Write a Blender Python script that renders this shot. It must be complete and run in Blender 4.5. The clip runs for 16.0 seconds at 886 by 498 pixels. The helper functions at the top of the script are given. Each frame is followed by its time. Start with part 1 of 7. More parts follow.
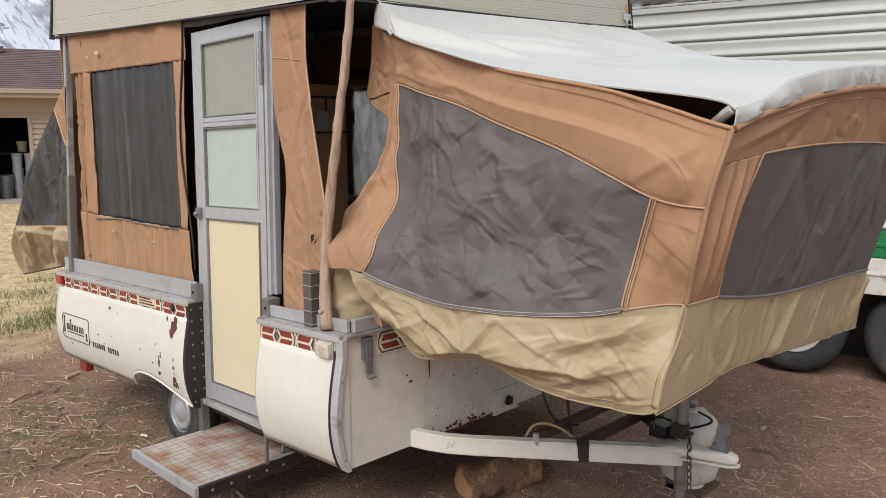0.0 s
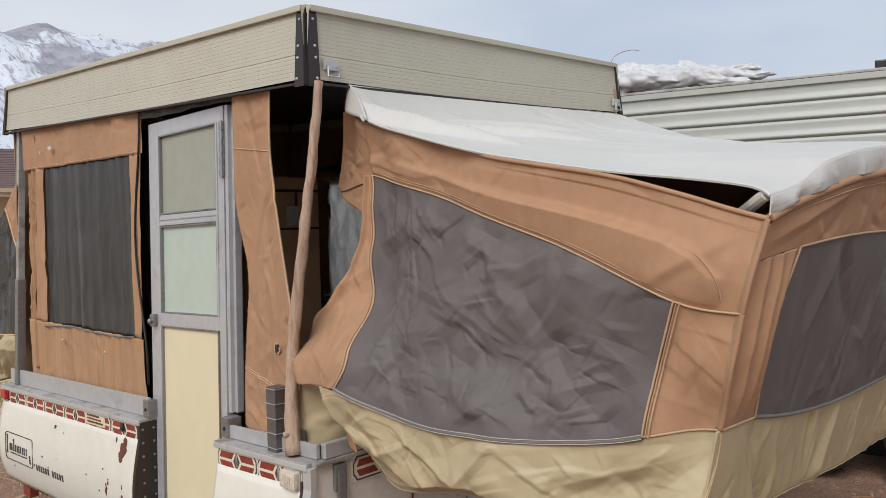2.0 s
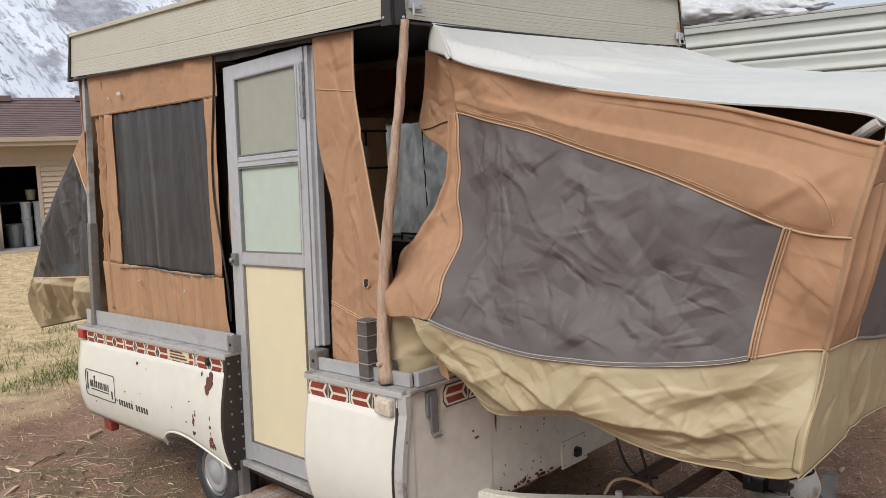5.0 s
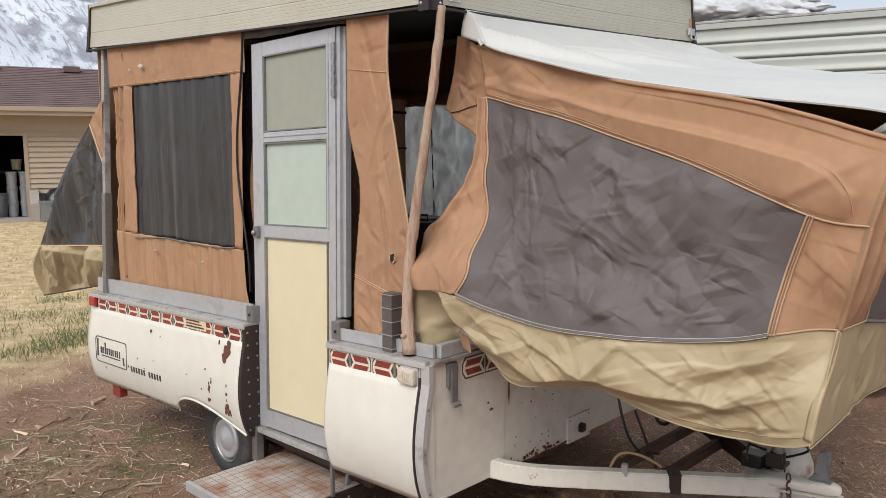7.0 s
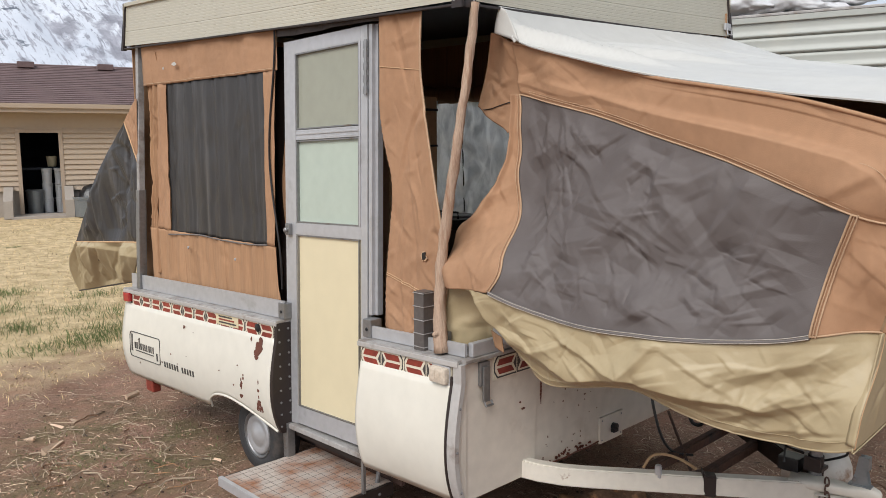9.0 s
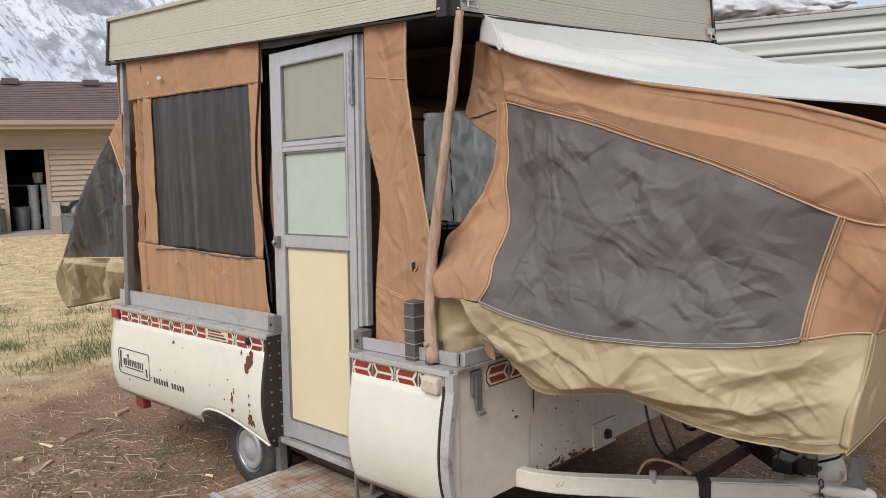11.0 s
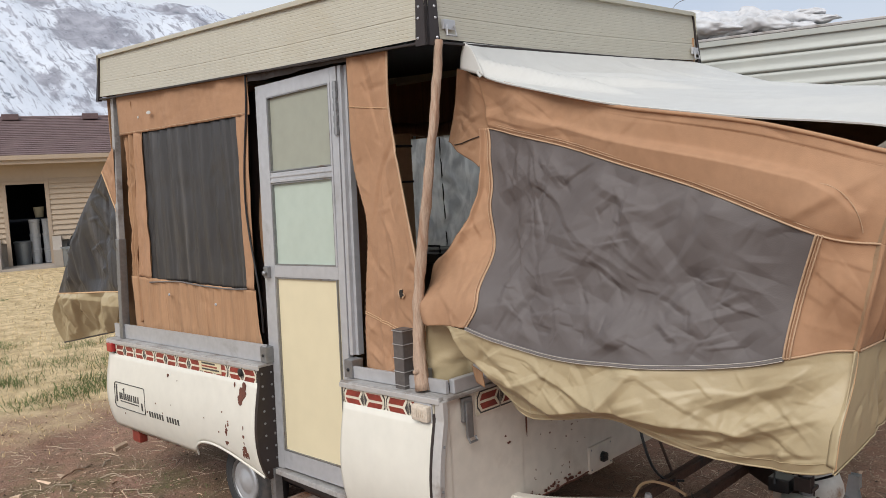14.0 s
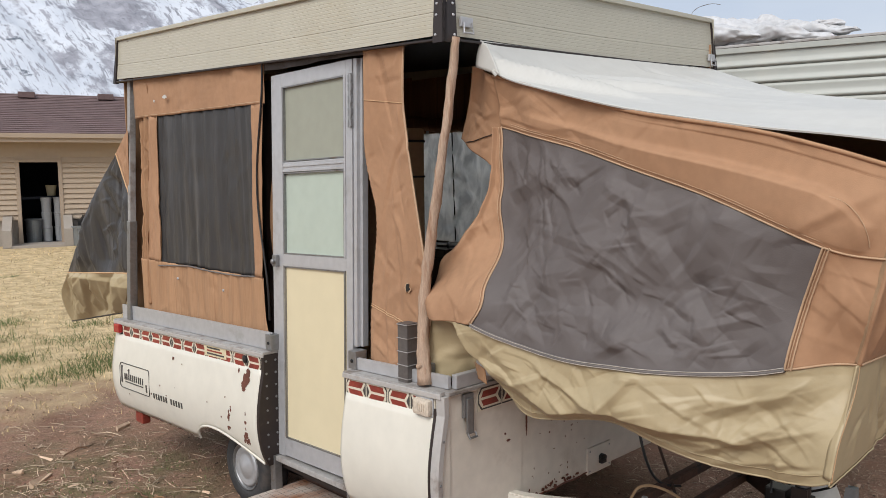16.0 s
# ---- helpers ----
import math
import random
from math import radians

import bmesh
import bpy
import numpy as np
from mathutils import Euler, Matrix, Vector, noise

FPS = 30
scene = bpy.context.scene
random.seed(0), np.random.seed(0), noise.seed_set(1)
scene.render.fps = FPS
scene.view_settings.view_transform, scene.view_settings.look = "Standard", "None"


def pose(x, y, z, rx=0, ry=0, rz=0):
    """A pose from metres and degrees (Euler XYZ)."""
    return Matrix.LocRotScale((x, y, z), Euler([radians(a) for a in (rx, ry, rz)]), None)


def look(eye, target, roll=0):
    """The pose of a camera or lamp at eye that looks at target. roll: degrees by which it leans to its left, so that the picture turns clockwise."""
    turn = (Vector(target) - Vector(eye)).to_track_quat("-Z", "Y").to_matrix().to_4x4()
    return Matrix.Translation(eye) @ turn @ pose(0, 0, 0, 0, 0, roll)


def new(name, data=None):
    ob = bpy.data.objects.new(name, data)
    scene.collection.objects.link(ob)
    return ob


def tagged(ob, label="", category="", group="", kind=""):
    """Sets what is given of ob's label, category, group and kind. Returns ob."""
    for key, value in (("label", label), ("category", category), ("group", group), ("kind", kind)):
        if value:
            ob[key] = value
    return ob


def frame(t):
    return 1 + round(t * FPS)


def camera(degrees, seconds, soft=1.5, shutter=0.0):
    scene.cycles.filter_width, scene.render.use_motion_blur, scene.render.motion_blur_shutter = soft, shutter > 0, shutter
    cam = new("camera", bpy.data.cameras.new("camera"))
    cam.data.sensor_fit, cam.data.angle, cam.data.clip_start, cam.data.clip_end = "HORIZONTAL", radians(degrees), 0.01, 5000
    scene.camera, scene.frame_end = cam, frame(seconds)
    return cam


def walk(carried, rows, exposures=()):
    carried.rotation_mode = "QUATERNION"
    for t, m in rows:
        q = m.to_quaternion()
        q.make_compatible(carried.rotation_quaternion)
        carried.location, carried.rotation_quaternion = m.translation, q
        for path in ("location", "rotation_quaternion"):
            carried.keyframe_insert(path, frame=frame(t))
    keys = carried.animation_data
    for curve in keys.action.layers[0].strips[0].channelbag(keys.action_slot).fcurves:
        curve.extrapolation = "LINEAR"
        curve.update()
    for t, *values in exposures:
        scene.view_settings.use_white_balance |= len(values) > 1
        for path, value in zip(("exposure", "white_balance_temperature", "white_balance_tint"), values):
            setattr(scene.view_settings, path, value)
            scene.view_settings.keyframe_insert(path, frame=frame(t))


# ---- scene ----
cam = camera(58.3, 16.0, soft=0.5)
PATH = [
    (0, (-1.891, -2.387, 1.805), (-0.482, -1.0, 1.501), -0.3),
    (0.5, (-1.903, -2.381, 1.81), (-0.467, -1.014, 1.544), -0.4),
    (1, (-1.868, -2.305, 1.809), (-0.434, -0.927, 1.589), -0.7),
    (1.5, (-1.705, -2.186, 1.816), (-0.25, -0.819, 1.686), -1.2),
    (2, (-1.633, -2.139, 1.814), (-0.177, -0.771, 1.736), -1.3),
    (2.5, (-1.629, -2.126, 1.815), (-0.204, -0.725, 1.73), -1.5),
    (3, (-1.622, -2.114, 1.81), (-0.233, -0.679, 1.694), -2.0),
    (3.5, (-1.615, -2.099, 1.805), (-0.243, -0.652, 1.654), -2.2),
    (4, (-1.607, -2.095, 1.805), (-0.23, -0.653, 1.644), -2.8),
    (4.5, (-1.67, -2.075, 1.8), (-0.281, -0.648, 1.617), -3.1),
    (5, (-1.846, -2.031, 1.8), (-0.437, -0.628, 1.58), -2.3),
    (5.2, (-1.92, -2.026, 1.784), (-0.495, -0.641, 1.563), -1.8),
    (7.5, (-2.06, -1.988, 1.787), (-0.63, -0.614, 1.526), 0.3),
    (8, (-2.069, -1.974, 1.78), (-0.663, -0.576, 1.519), 1.0),
    (8.5, (-2.059, -1.972, 1.789), (-0.67, -0.559, 1.514), 0.7),
    (9, (-2.053, -1.979, 1.792), (-0.663, -0.565, 1.528), -0.2),
    (9.2, (-2.053, -1.985, 1.789), (-0.659, -0.573, 1.537), -0.6),
    (11.5, (-2.034, -1.972, 1.794), (-0.622, -0.574, 1.564), -1.4),
    (12, (-2.023, -1.973, 1.805), (-0.626, -0.556, 1.609), -1.8),
    (12.5, (-2.015, -1.995, 1.803), (-0.627, -0.568, 1.615), -1.8),
    (13, (-1.995, -2.019, 1.809), (-0.586, -0.613, 1.617), -2.7),
    (13.5, (-1.999, -2.02, 1.807), (-0.578, -0.625, 1.62), -3.1),
    (14, (-2.0, -2.019, 1.808), (-0.59, -0.612, 1.621), -2.9),
    (14.5, (-2.005, -2.021, 1.805), (-0.608, -0.604, 1.609), -2.1),
    (15, (-2.011, -2.029, 1.81), (-0.604, -0.624, 1.598), -1.1),
    (15.5, (-2.012, -2.033, 1.811), (-0.604, -0.628, 1.604), -0.4),
    (16, (-2.012, -2.031, 1.814), (-0.618, -0.611, 1.615), -0.5),
]
walk(cam, [(t, look(eye, target, roll)) for t, eye, target, roll in PATH],
     [(0, 0.0), (1, -0.04), (1.6, -0.15), (2.5, -0.17), (3.5, -0.08), (5, -0.05), (7.5, 0.0), (9, 0.0), (12, -0.08), (16, -0.08)])

# ---------------- world and light ----------------
world = bpy.data.worlds.new("overcast_sky")
scene.world = world
world.use_nodes = True
wn, wl = world.node_tree.nodes, world.node_tree.links
wn.clear()
w_out = wn.new("ShaderNodeOutputWorld")
sky = wn.new("ShaderNodeTexSky")
sky.sky_type, sky.sun_disc = "NISHITA", False
sky.sun_elevation, sky.sun_rotation = radians(46), radians(251)
sky.dust_density = 3.0
w_co = wn.new("ShaderNodeTexCoord")
w_map = wn.new("ShaderNodeMapping")
w_map.inputs["Scale"].default_value = (1.0, 1.0, 3.0)
w_noise = wn.new("ShaderNodeTexNoise")
w_noise.inputs["Scale"].default_value, w_noise.inputs["Detail"].default_value = 1.6, 5.0
w_ramp = wn.new("ShaderNodeValToRGB")
w_ramp.color_ramp.elements[0].position, w_ramp.color_ramp.elements[0].color = 0.32, (0.73, 0.83, 1.0, 1)
w_ramp.color_ramp.elements[1].position, w_ramp.color_ramp.elements[1].color = 0.68, (1.02, 1.07, 1.14, 1)
bg_clear, bg_cloud, w_mix = wn.new("ShaderNodeBackground"), wn.new("ShaderNodeBackground"), wn.new("ShaderNodeMixShader")
bg_clear.inputs[1].default_value, bg_cloud.inputs[1].default_value = 0.12, 0.86
w_mix.inputs[0].default_value = 0.88
wl.new(w_co.outputs["Generated"], w_map.inputs[0]), wl.new(w_map.outputs[0], w_noise.inputs["Vector"])
wl.new(w_noise.outputs[0], w_ramp.inputs[0]), wl.new(w_ramp.outputs[0], bg_cloud.inputs[0])
wl.new(sky.outputs[0], bg_clear.inputs[0])
wl.new(bg_clear.outputs[0], w_mix.inputs[1]), wl.new(bg_cloud.outputs[0], w_mix.inputs[2]), wl.new(w_mix.outputs[0], w_out.inputs[0])

sun = new("sun", bpy.data.lights.new("sun", "SUN"))
sun.data.energy, sun.data.angle, sun.data.color = 2.9, radians(36), (1.0, 0.98, 0.95)
sun.matrix_world = look((-12.0, -4.0, 13), (0.5, 0.5, 0.5))


# ---------------- materials ----------------
def mat(name, col, rough=0.6, metal=0.0, var=0.12, scale=6.0, bump=0.0, bump_scale=60.0, stain=None, stain_scale=3.0,
        stain_lo=0.62, stain_hi=0.75, stretch=(1, 1, 1), bump_stretch=(1, 1, 1), rand=0.0, spec=0.5, trans=0.0, alpha=1.0, coarse=1.0, island=0.0):
    m = bpy.data.materials.new(name)
    m.use_nodes = True
    n, l = m.node_tree.nodes, m.node_tree.links
    b = n["Principled BSDF"]
    b.inputs["Roughness"].default_value, b.inputs["Metallic"].default_value = rough, metal
    b.inputs["Specular IOR Level"].default_value = spec
    b.inputs["Transmission Weight"].default_value = trans
    b.inputs["Alpha"].default_value = alpha
    co = n.new("ShaderNodeTexCoord")
    mp = n.new("ShaderNodeMapping")
    mp.inputs["Scale"].default_value = stretch
    l.new(co.outputs["Object"], mp.inputs[0])
    big, fine = n.new("ShaderNodeTexNoise"), n.new("ShaderNodeTexNoise")
    big.inputs["Scale"].default_value, big.inputs["Detail"].default_value = scale * 0.35 * coarse, 4
    fine.inputs["Scale"].default_value, fine.inputs["Detail"].default_value = scale * 6, 6
    l.new(mp.outputs[0], big.inputs["Vector"]), l.new(mp.outputs[0], fine.inputs["Vector"])
    add = n.new("ShaderNodeMath")
    add.operation = "ADD"
    l.new(big.outputs[0], add.inputs[0]), l.new(fine.outputs[0], add.inputs[1])
    src = add.outputs[0]
    if rand:
        oi, mu, ad = n.new("ShaderNodeObjectInfo"), n.new("ShaderNodeMath"), n.new("ShaderNodeMath")
        mu.operation, mu.inputs[1].default_value, ad.operation = "MULTIPLY_ADD", rand, "ADD"
        mu.inputs[2].default_value = -rand / 2
        l.new(oi.outputs["Random"], mu.inputs[0]), l.new(src, ad.inputs[0]), l.new(mu.outputs[0], ad.inputs[1])
        src = ad.outputs[0]
    if island:
        ge, mu, ad = n.new("ShaderNodeNewGeometry"), n.new("ShaderNodeMath"), n.new("ShaderNodeMath")
        mu.operation, mu.inputs[1].default_value, mu.inputs[2].default_value, ad.operation = "MULTIPLY_ADD", 2 * island, -island, "ADD"
        l.new(ge.outputs["Random Per Island"], mu.inputs[0]), l.new(src, ad.inputs[0]), l.new(mu.outputs[0], ad.inputs[1])
        src = ad.outputs[0]
    mr = n.new("ShaderNodeMapRange")
    mr.clamp = False
    mr.inputs["From Min"].default_value, mr.inputs["From Max"].default_value = 0.6, 1.4
    mr.inputs["To Min"].default_value, mr.inputs["To Max"].default_value = 1 - var, 1 + var
    l.new(src, mr.inputs[0])
    sc = n.new("ShaderNodeVectorMath")
    sc.operation = "SCALE"
    sc.inputs[0].default_value = col
    l.new(mr.outputs[0], sc.inputs["Scale"])
    out = sc.outputs[0]
    if stain:
        sn, sr, mx = n.new("ShaderNodeTexNoise"), n.new("ShaderNodeMapRange"), n.new("ShaderNodeMix")
        mx.data_type = "RGBA"
        sn.inputs["Scale"].default_value, sn.inputs["Detail"].default_value, sn.inputs["Roughness"].default_value = stain_scale, 8, 0.62
        l.new(mp.outputs[0], sn.inputs["Vector"])
        sr.inputs["From Min"].default_value, sr.inputs["From Max"].default_value = stain_lo, stain_hi
        l.new(sn.outputs[0], sr.inputs[0]), l.new(sr.outputs[0], mx.inputs["Factor"])
        l.new(out, mx.inputs["A"])
        mx.inputs["B"].default_value = (*stain, 1)
        out = mx.outputs["Result"]
    l.new(out, b.inputs["Base Color"])
    if bump:
        bn, bp, bm_ = n.new("ShaderNodeTexNoise"), n.new("ShaderNodeBump"), n.new("ShaderNodeMapping")
        bm_.inputs["Scale"].default_value = bump_stretch
        l.new(co.outputs["Object"], bm_.inputs[0]), l.new(bm_.outputs[0], bn.inputs["Vector"])
        bn.inputs["Scale"].default_value, bn.inputs["Detail"].default_value = bump_scale, 5
        bp.inputs["Strength"].default_value, bp.inputs["Distance"].default_value = bump, 0.01
        l.new(bn.outputs[0], bp.inputs["Height"]), l.new(bp.outputs[0], b.inputs["Normal"])
    return m


TAN = mat("tan_canvas", (0.362, 0.203, 0.113), 0.85, var=0.13, scale=5, bump=0.12, bump_scale=420, stain=(0.29, 0.155, 0.082), stain_scale=2.6, stain_lo=0.52, stain_hi=0.86)
TANDARK = mat("weathered_tan_canvas", (0.36, 0.205, 0.11), 0.88, var=0.22, scale=5, bump=0.4, bump_scale=12, stretch=(1, 9, 0.3), stain=(0.20, 0.10, 0.05), stain_scale=3, stain_lo=0.55, stain_hi=0.8)
SCREEN = mat("grey_window_screen", (0.110, 0.093, 0.088), 0.68, var=0.08, scale=5, bump=0.10, bump_scale=300)
# the stretched paler stain puts highlights of the vertical pleats into the colour
SCREEN2 = mat("pleat_highlit_grey_vinyl_screen", (0.035, 0.033, 0.033), 0.45, var=0.35, scale=5, bump=0.4, bump_scale=9, stretch=(1, 11, 0.3), stain=(0.10, 0.096, 0.095), stain_scale=2.5, stain_lo=0.52, stain_hi=0.74)
OLIVE = mat("khaki_vinyl", (0.395, 0.315, 0.188), 0.5, var=0.08, scale=4, bump=0.08, bump_scale=60, stain=(0.33, 0.255, 0.15), stain_scale=1.6, stain_lo=0.55, stain_hi=0.9)
WHITEVINYL = mat("white_vinyl_tent_roof", (0.50, 0.49, 0.46), 0.5, var=0.05, scale=4, bump=0.08, bump_scale=40, stain=(0.46, 0.44, 0.40), stain_scale=2, stain_lo=0.55, stain_hi=0.9)
WEBBING = mat("tan_webbing", (0.31, 0.20, 0.115), 0.85, var=0.2, scale=9, bump=0.2, bump_scale=160)
STITCH = mat("seam_thread", (0.44, 0.29, 0.18), 0.8, var=0.2, scale=40)
STITCHG = mat("grey_seam_tape", (0.15, 0.135, 0.127), 0.8, var=0.2, scale=40)
SIDING = mat("cream_aluminium_siding", (0.43, 0.40, 0.32), 0.42, var=0.05, scale=2, bump=0.06, bump_scale=30, stain=(0.40, 0.35, 0.25), stain_scale=1.6, stain_lo=0.6, stain_hi=0.85)
PAINT = mat("chipped_white_paint", (0.66, 0.63, 0.55), 0.38, var=0.06, scale=2.5, bump=0.05, bump_scale=14, stain=(0.34, 0.22, 0.13), stain_scale=7, stain_lo=0.72, stain_hi=0.77)
FRONTPAINT = mat("dull_dirty_white_paint", (0.63, 0.57, 0.49), 0.5, var=0.12, scale=3, bump=0.08, bump_scale=16, stain=(0.36, 0.27, 0.19), stain_scale=3.0, stain_lo=0.58, stain_hi=0.85)
STRIPECREAM = mat("cream_printed_vinyl", (0.66, 0.60, 0.48), 0.45, var=0.12, scale=8)
CREAM = mat("cream_door_panel", (0.66, 0.575, 0.385), 0.45, var=0.04, scale=2, bump=0.04, bump_scale=40)
ALU = mat("dull_aluminium", (0.46, 0.46, 0.47), 0.42, 0.4, var=0.12, scale=5, bump=0.02, bump_scale=30, stain=(0.32, 0.31, 0.30), stain_scale=5, stain_lo=0.58, stain_hi=0.75)
STEEL = mat("weathered_steel", (0.28, 0.28, 0.28), 0.45, 0.8, var=0.2, scale=10, stain=(0.16, 0.10, 0.06), stain_scale=9, stain_lo=0.58, stain_hi=0.7)
BROWN = mat("dark_brown_trim", (0.022, 0.014, 0.012), 0.5, 0.0, var=0.25, scale=8, stain=(0.06, 0.04, 0.03), stain_scale=10, stain_lo=0.6, stain_hi=0.75)
RUST = mat("flaking_rust", (0.13, 0.045, 0.028), 0.9, var=0.35, scale=20, bump=0.4, bump_scale=80)
RUSTBEAM = mat("rusty_steel_beam", (0.10, 0.055, 0.04), 0.85, var=0.35, scale=9, bump=0.3, bump_scale=60, stain=(0.045, 0.04, 0.04), stain_scale=8, stain_lo=0.5, stain_hi=0.7)
RUBBER = mat("grey_black_tyre_rubber", (0.035, 0.035, 0.036), 0.75, var=0.25, scale=8, bump=0.2, bump_scale=80, stain=(0.13, 0.10, 0.08), stain_scale=6, stain_lo=0.55, stain_hi=0.85)
BLACK = mat("black_enamel", (0.012, 0.012, 0.013), 0.35, var=0.2)
INK = mat("dark_print", (0.06, 0.055, 0.05), 0.6, var=0.2, scale=30)
RED = mat("faded_red_print", (0.25, 0.04, 0.025), 0.5, var=0.35, scale=10, stain=(0.12, 0.02, 0.015), stain_scale=12, stain_lo=0.5, stain_hi=0.75)
LENS = mat("red_lamp_lens", (0.35, 0.02, 0.02), 0.2, var=0.1)
CLEAR = mat("hazy_clear_lens", (0.55, 0.47, 0.38), 0.2, var=0.3, scale=15)
FROST = mat("frosted_plastic_pane", (0.30, 0.305, 0.245), 0.5, var=0.07, scale=3, spec=0.5, bump=0.05, bump_scale=40)
FROST2 = mat("greenish_frosted_plastic_pane", (0.42, 0.48, 0.41), 0.4, var=0.07, scale=3, spec=0.5, bump=0.05, bump_scale=40)
VINYL = mat("clear_vinyl_window", (0.8, 0.82, 0.84), 0.22, var=0.15, bump=0.9, bump_scale=14)
vn, vl = VINYL.node_tree.nodes, VINYL.node_tree.links
v_tl, v_gl, v_m = vn.new("ShaderNodeBsdfTranslucent"), vn.new("ShaderNodeBsdfTransparent"), vn.new("ShaderNodeMixShader")
# pale and grey noise puts the crinkle highlights into the translucent colour
v_co, v_mp, v_n, v_r = vn.new("ShaderNodeTexCoord"), vn.new("ShaderNodeMapping"), vn.new("ShaderNodeTexNoise"), vn.new("ShaderNodeValToRGB")
v_mp.inputs["Scale"].default_value = (1, 2.4, 1.2)
v_n.inputs["Scale"].default_value, v_n.inputs["Detail"].default_value, v_n.inputs["Distortion"].default_value = 4.5, 10, 0.8
v_r.color_ramp.elements[0].position, v_r.color_ramp.elements[0].color = 0.38, (0.38, 0.39, 0.40, 1)
v_r.color_ramp.elements[1].position, v_r.color_ramp.elements[1].color = 0.64, (0.84, 0.84, 0.83, 1)
vl.new(v_co.outputs["Object"], v_mp.inputs[0]), vl.new(v_mp.outputs[0], v_n.inputs["Vector"]), vl.new(v_n.outputs[0], v_r.inputs[0]), vl.new(v_r.outputs[0], v_tl.inputs[0])
v_m2 = vn.new("ShaderNodeMixShader")
v_m.inputs[0].default_value, v_m2.inputs[0].default_value = 0.0, 0.35
vl.new(v_tl.outputs[0], v_m.inputs[1]), vl.new(v_gl.outputs[0], v_m.inputs[2])
vl.new(v_m.outputs[0], v_m2.inputs[1]), vl.new(vn["Principled BSDF"].outputs[0], v_m2.inputs[2])
vl.new(v_m2.outputs[0], vn["Material Output"].inputs[0])
WOOD = mat("bare_weathered_branch", (0.43, 0.305, 0.22), 0.75, var=0.3, scale=10, stretch=(6, 6, 0.8), bump=0.4, bump_scale=40, bump_stretch=(4, 4, 0.6), stain=(0.27, 0.15, 0.09), stain_scale=7, stain_lo=0.46, stain_hi=0.66)
BARK = mat("split_log_bark", (0.16, 0.09, 0.052), 0.95, var=0.45, scale=12, bump=0.9, bump_scale=30, stain=(0.36, 0.19, 0.09), stain_scale=9, stain_lo=0.52, stain_hi=0.6)
LOGWOOD = mat("split_log_wood", (0.36, 0.20, 0.10), 0.85, var=0.3, scale=14, bump=0.4, bump_scale=40)
STEPTOP = mat("worn_step_mat", (0.44, 0.38, 0.33), 0.7, var=0.3, scale=6, stain=(0.26, 0.105, 0.045), stain_scale=4.5, stain_lo=0.43, stain_hi=0.6)
TANKWHITE = mat("white_tank_enamel", (0.62, 0.59, 0.53), 0.45, var=0.14, scale=6, stain=(0.26, 0.15, 0.08), stain_scale=9, stain_lo=0.55, stain_hi=0.68)
TONGUE = mat("rust_spotted_white_frame_paint", (0.66, 0.62, 0.54), 0.45, var=0.1, scale=5, stain=(0.22, 0.11, 0.06), stain_scale=9, stain_lo=0.68, stain_hi=0.74)
RVSIDE = mat("greenish_white_aluminium_siding", (0.40, 0.41, 0.375), 0.4, var=0.06, scale=1.5, stain=(0.45, 0.44, 0.38), stain_scale=2, stain_lo=0.55, stain_hi=0.85)
RVGREEN = mat("green_stripe_paint", (0.01, 0.17, 0.06), 0.35, var=0.12)
TARP = mat("translucent_plastic_sheeting", (0.50, 0.50, 0.51), 0.5, var=0.18, scale=5, bump=0.5, bump_scale=14)
HSIDING = mat("yellow_beige_lap_siding", (0.40, 0.312, 0.228), 0.6, var=0.05, scale=2)
HTRIM = mat("beige_painted_trim", (0.35, 0.27, 0.20), 0.6, var=0.06)
SHINGLE = mat("purple_brown_shingles", (0.135, 0.088, 0.085), 0.85, var=0.3, scale=8, bump=0.5, bump_scale=30)
CONCRETE = mat("pale_concrete", (0.33, 0.29, 0.25), 0.9, var=0.12, scale=6, bump=0.3, bump_scale=50)
# near-black blue: the unlit shed's shade is put into this colour
DARKROOM = mat("interior_shade", (0.03, 0.035, 0.05), 0.9, var=0.2)
PVC = mat("pale_roll_plastic", (0.55, 0.55, 0.55), 0.5, var=0.08)
GALV = mat("galvanised_metal", (0.26, 0.28, 0.29), 0.45, 0.6, var=0.2)
THREAD = mat("pale_thread", (0.42, 0.37, 0.32), 0.8, var=0.25, scale=60)
CORNER = mat("pale_grey_corner_paint", (0.46, 0.44, 0.42), 0.45, 0.2, var=0.12, scale=7, stain=(0.25, 0.20, 0.17), stain_scale=7, stain_lo=0.6, stain_hi=0.75)
RIM = mat("rusty_white_rim", (0.50, 0.47, 0.44), 0.5, var=0.15, scale=6, stain=(0.22, 0.11, 0.06), stain_scale=8, stain_lo=0.5, stain_hi=0.65)
LEDGE = mat("dirty_weathered_aluminium", (0.37, 0.355, 0.34), 0.55, 0.2, var=0.22, scale=9, bump=0.2, bump_scale=30, stain=(0.17, 0.135, 0.11), stain_scale=8, stain_lo=0.5, stain_hi=0.72)
STUB = mat("weathered_brown_grey_metal", (0.10, 0.088, 0.082), 0.5, 0.1, var=0.25, scale=12, stain=(0.07, 0.055, 0.05), stain_scale=9, stain_lo=0.5, stain_hi=0.7)
CLOD = mat("dry_dirt_clod", (0.27, 0.165, 0.11), 0.95, var=0.4, scale=6, island=0.8)
CHIP = mat("pale_wood_chip", (0.42, 0.30, 0.21), 0.9, var=0.4, scale=5, island=0.9)
STRAW = mat("dry_straw", (0.46, 0.355, 0.25), 0.9, var=0.35, scale=4, island=0.9)
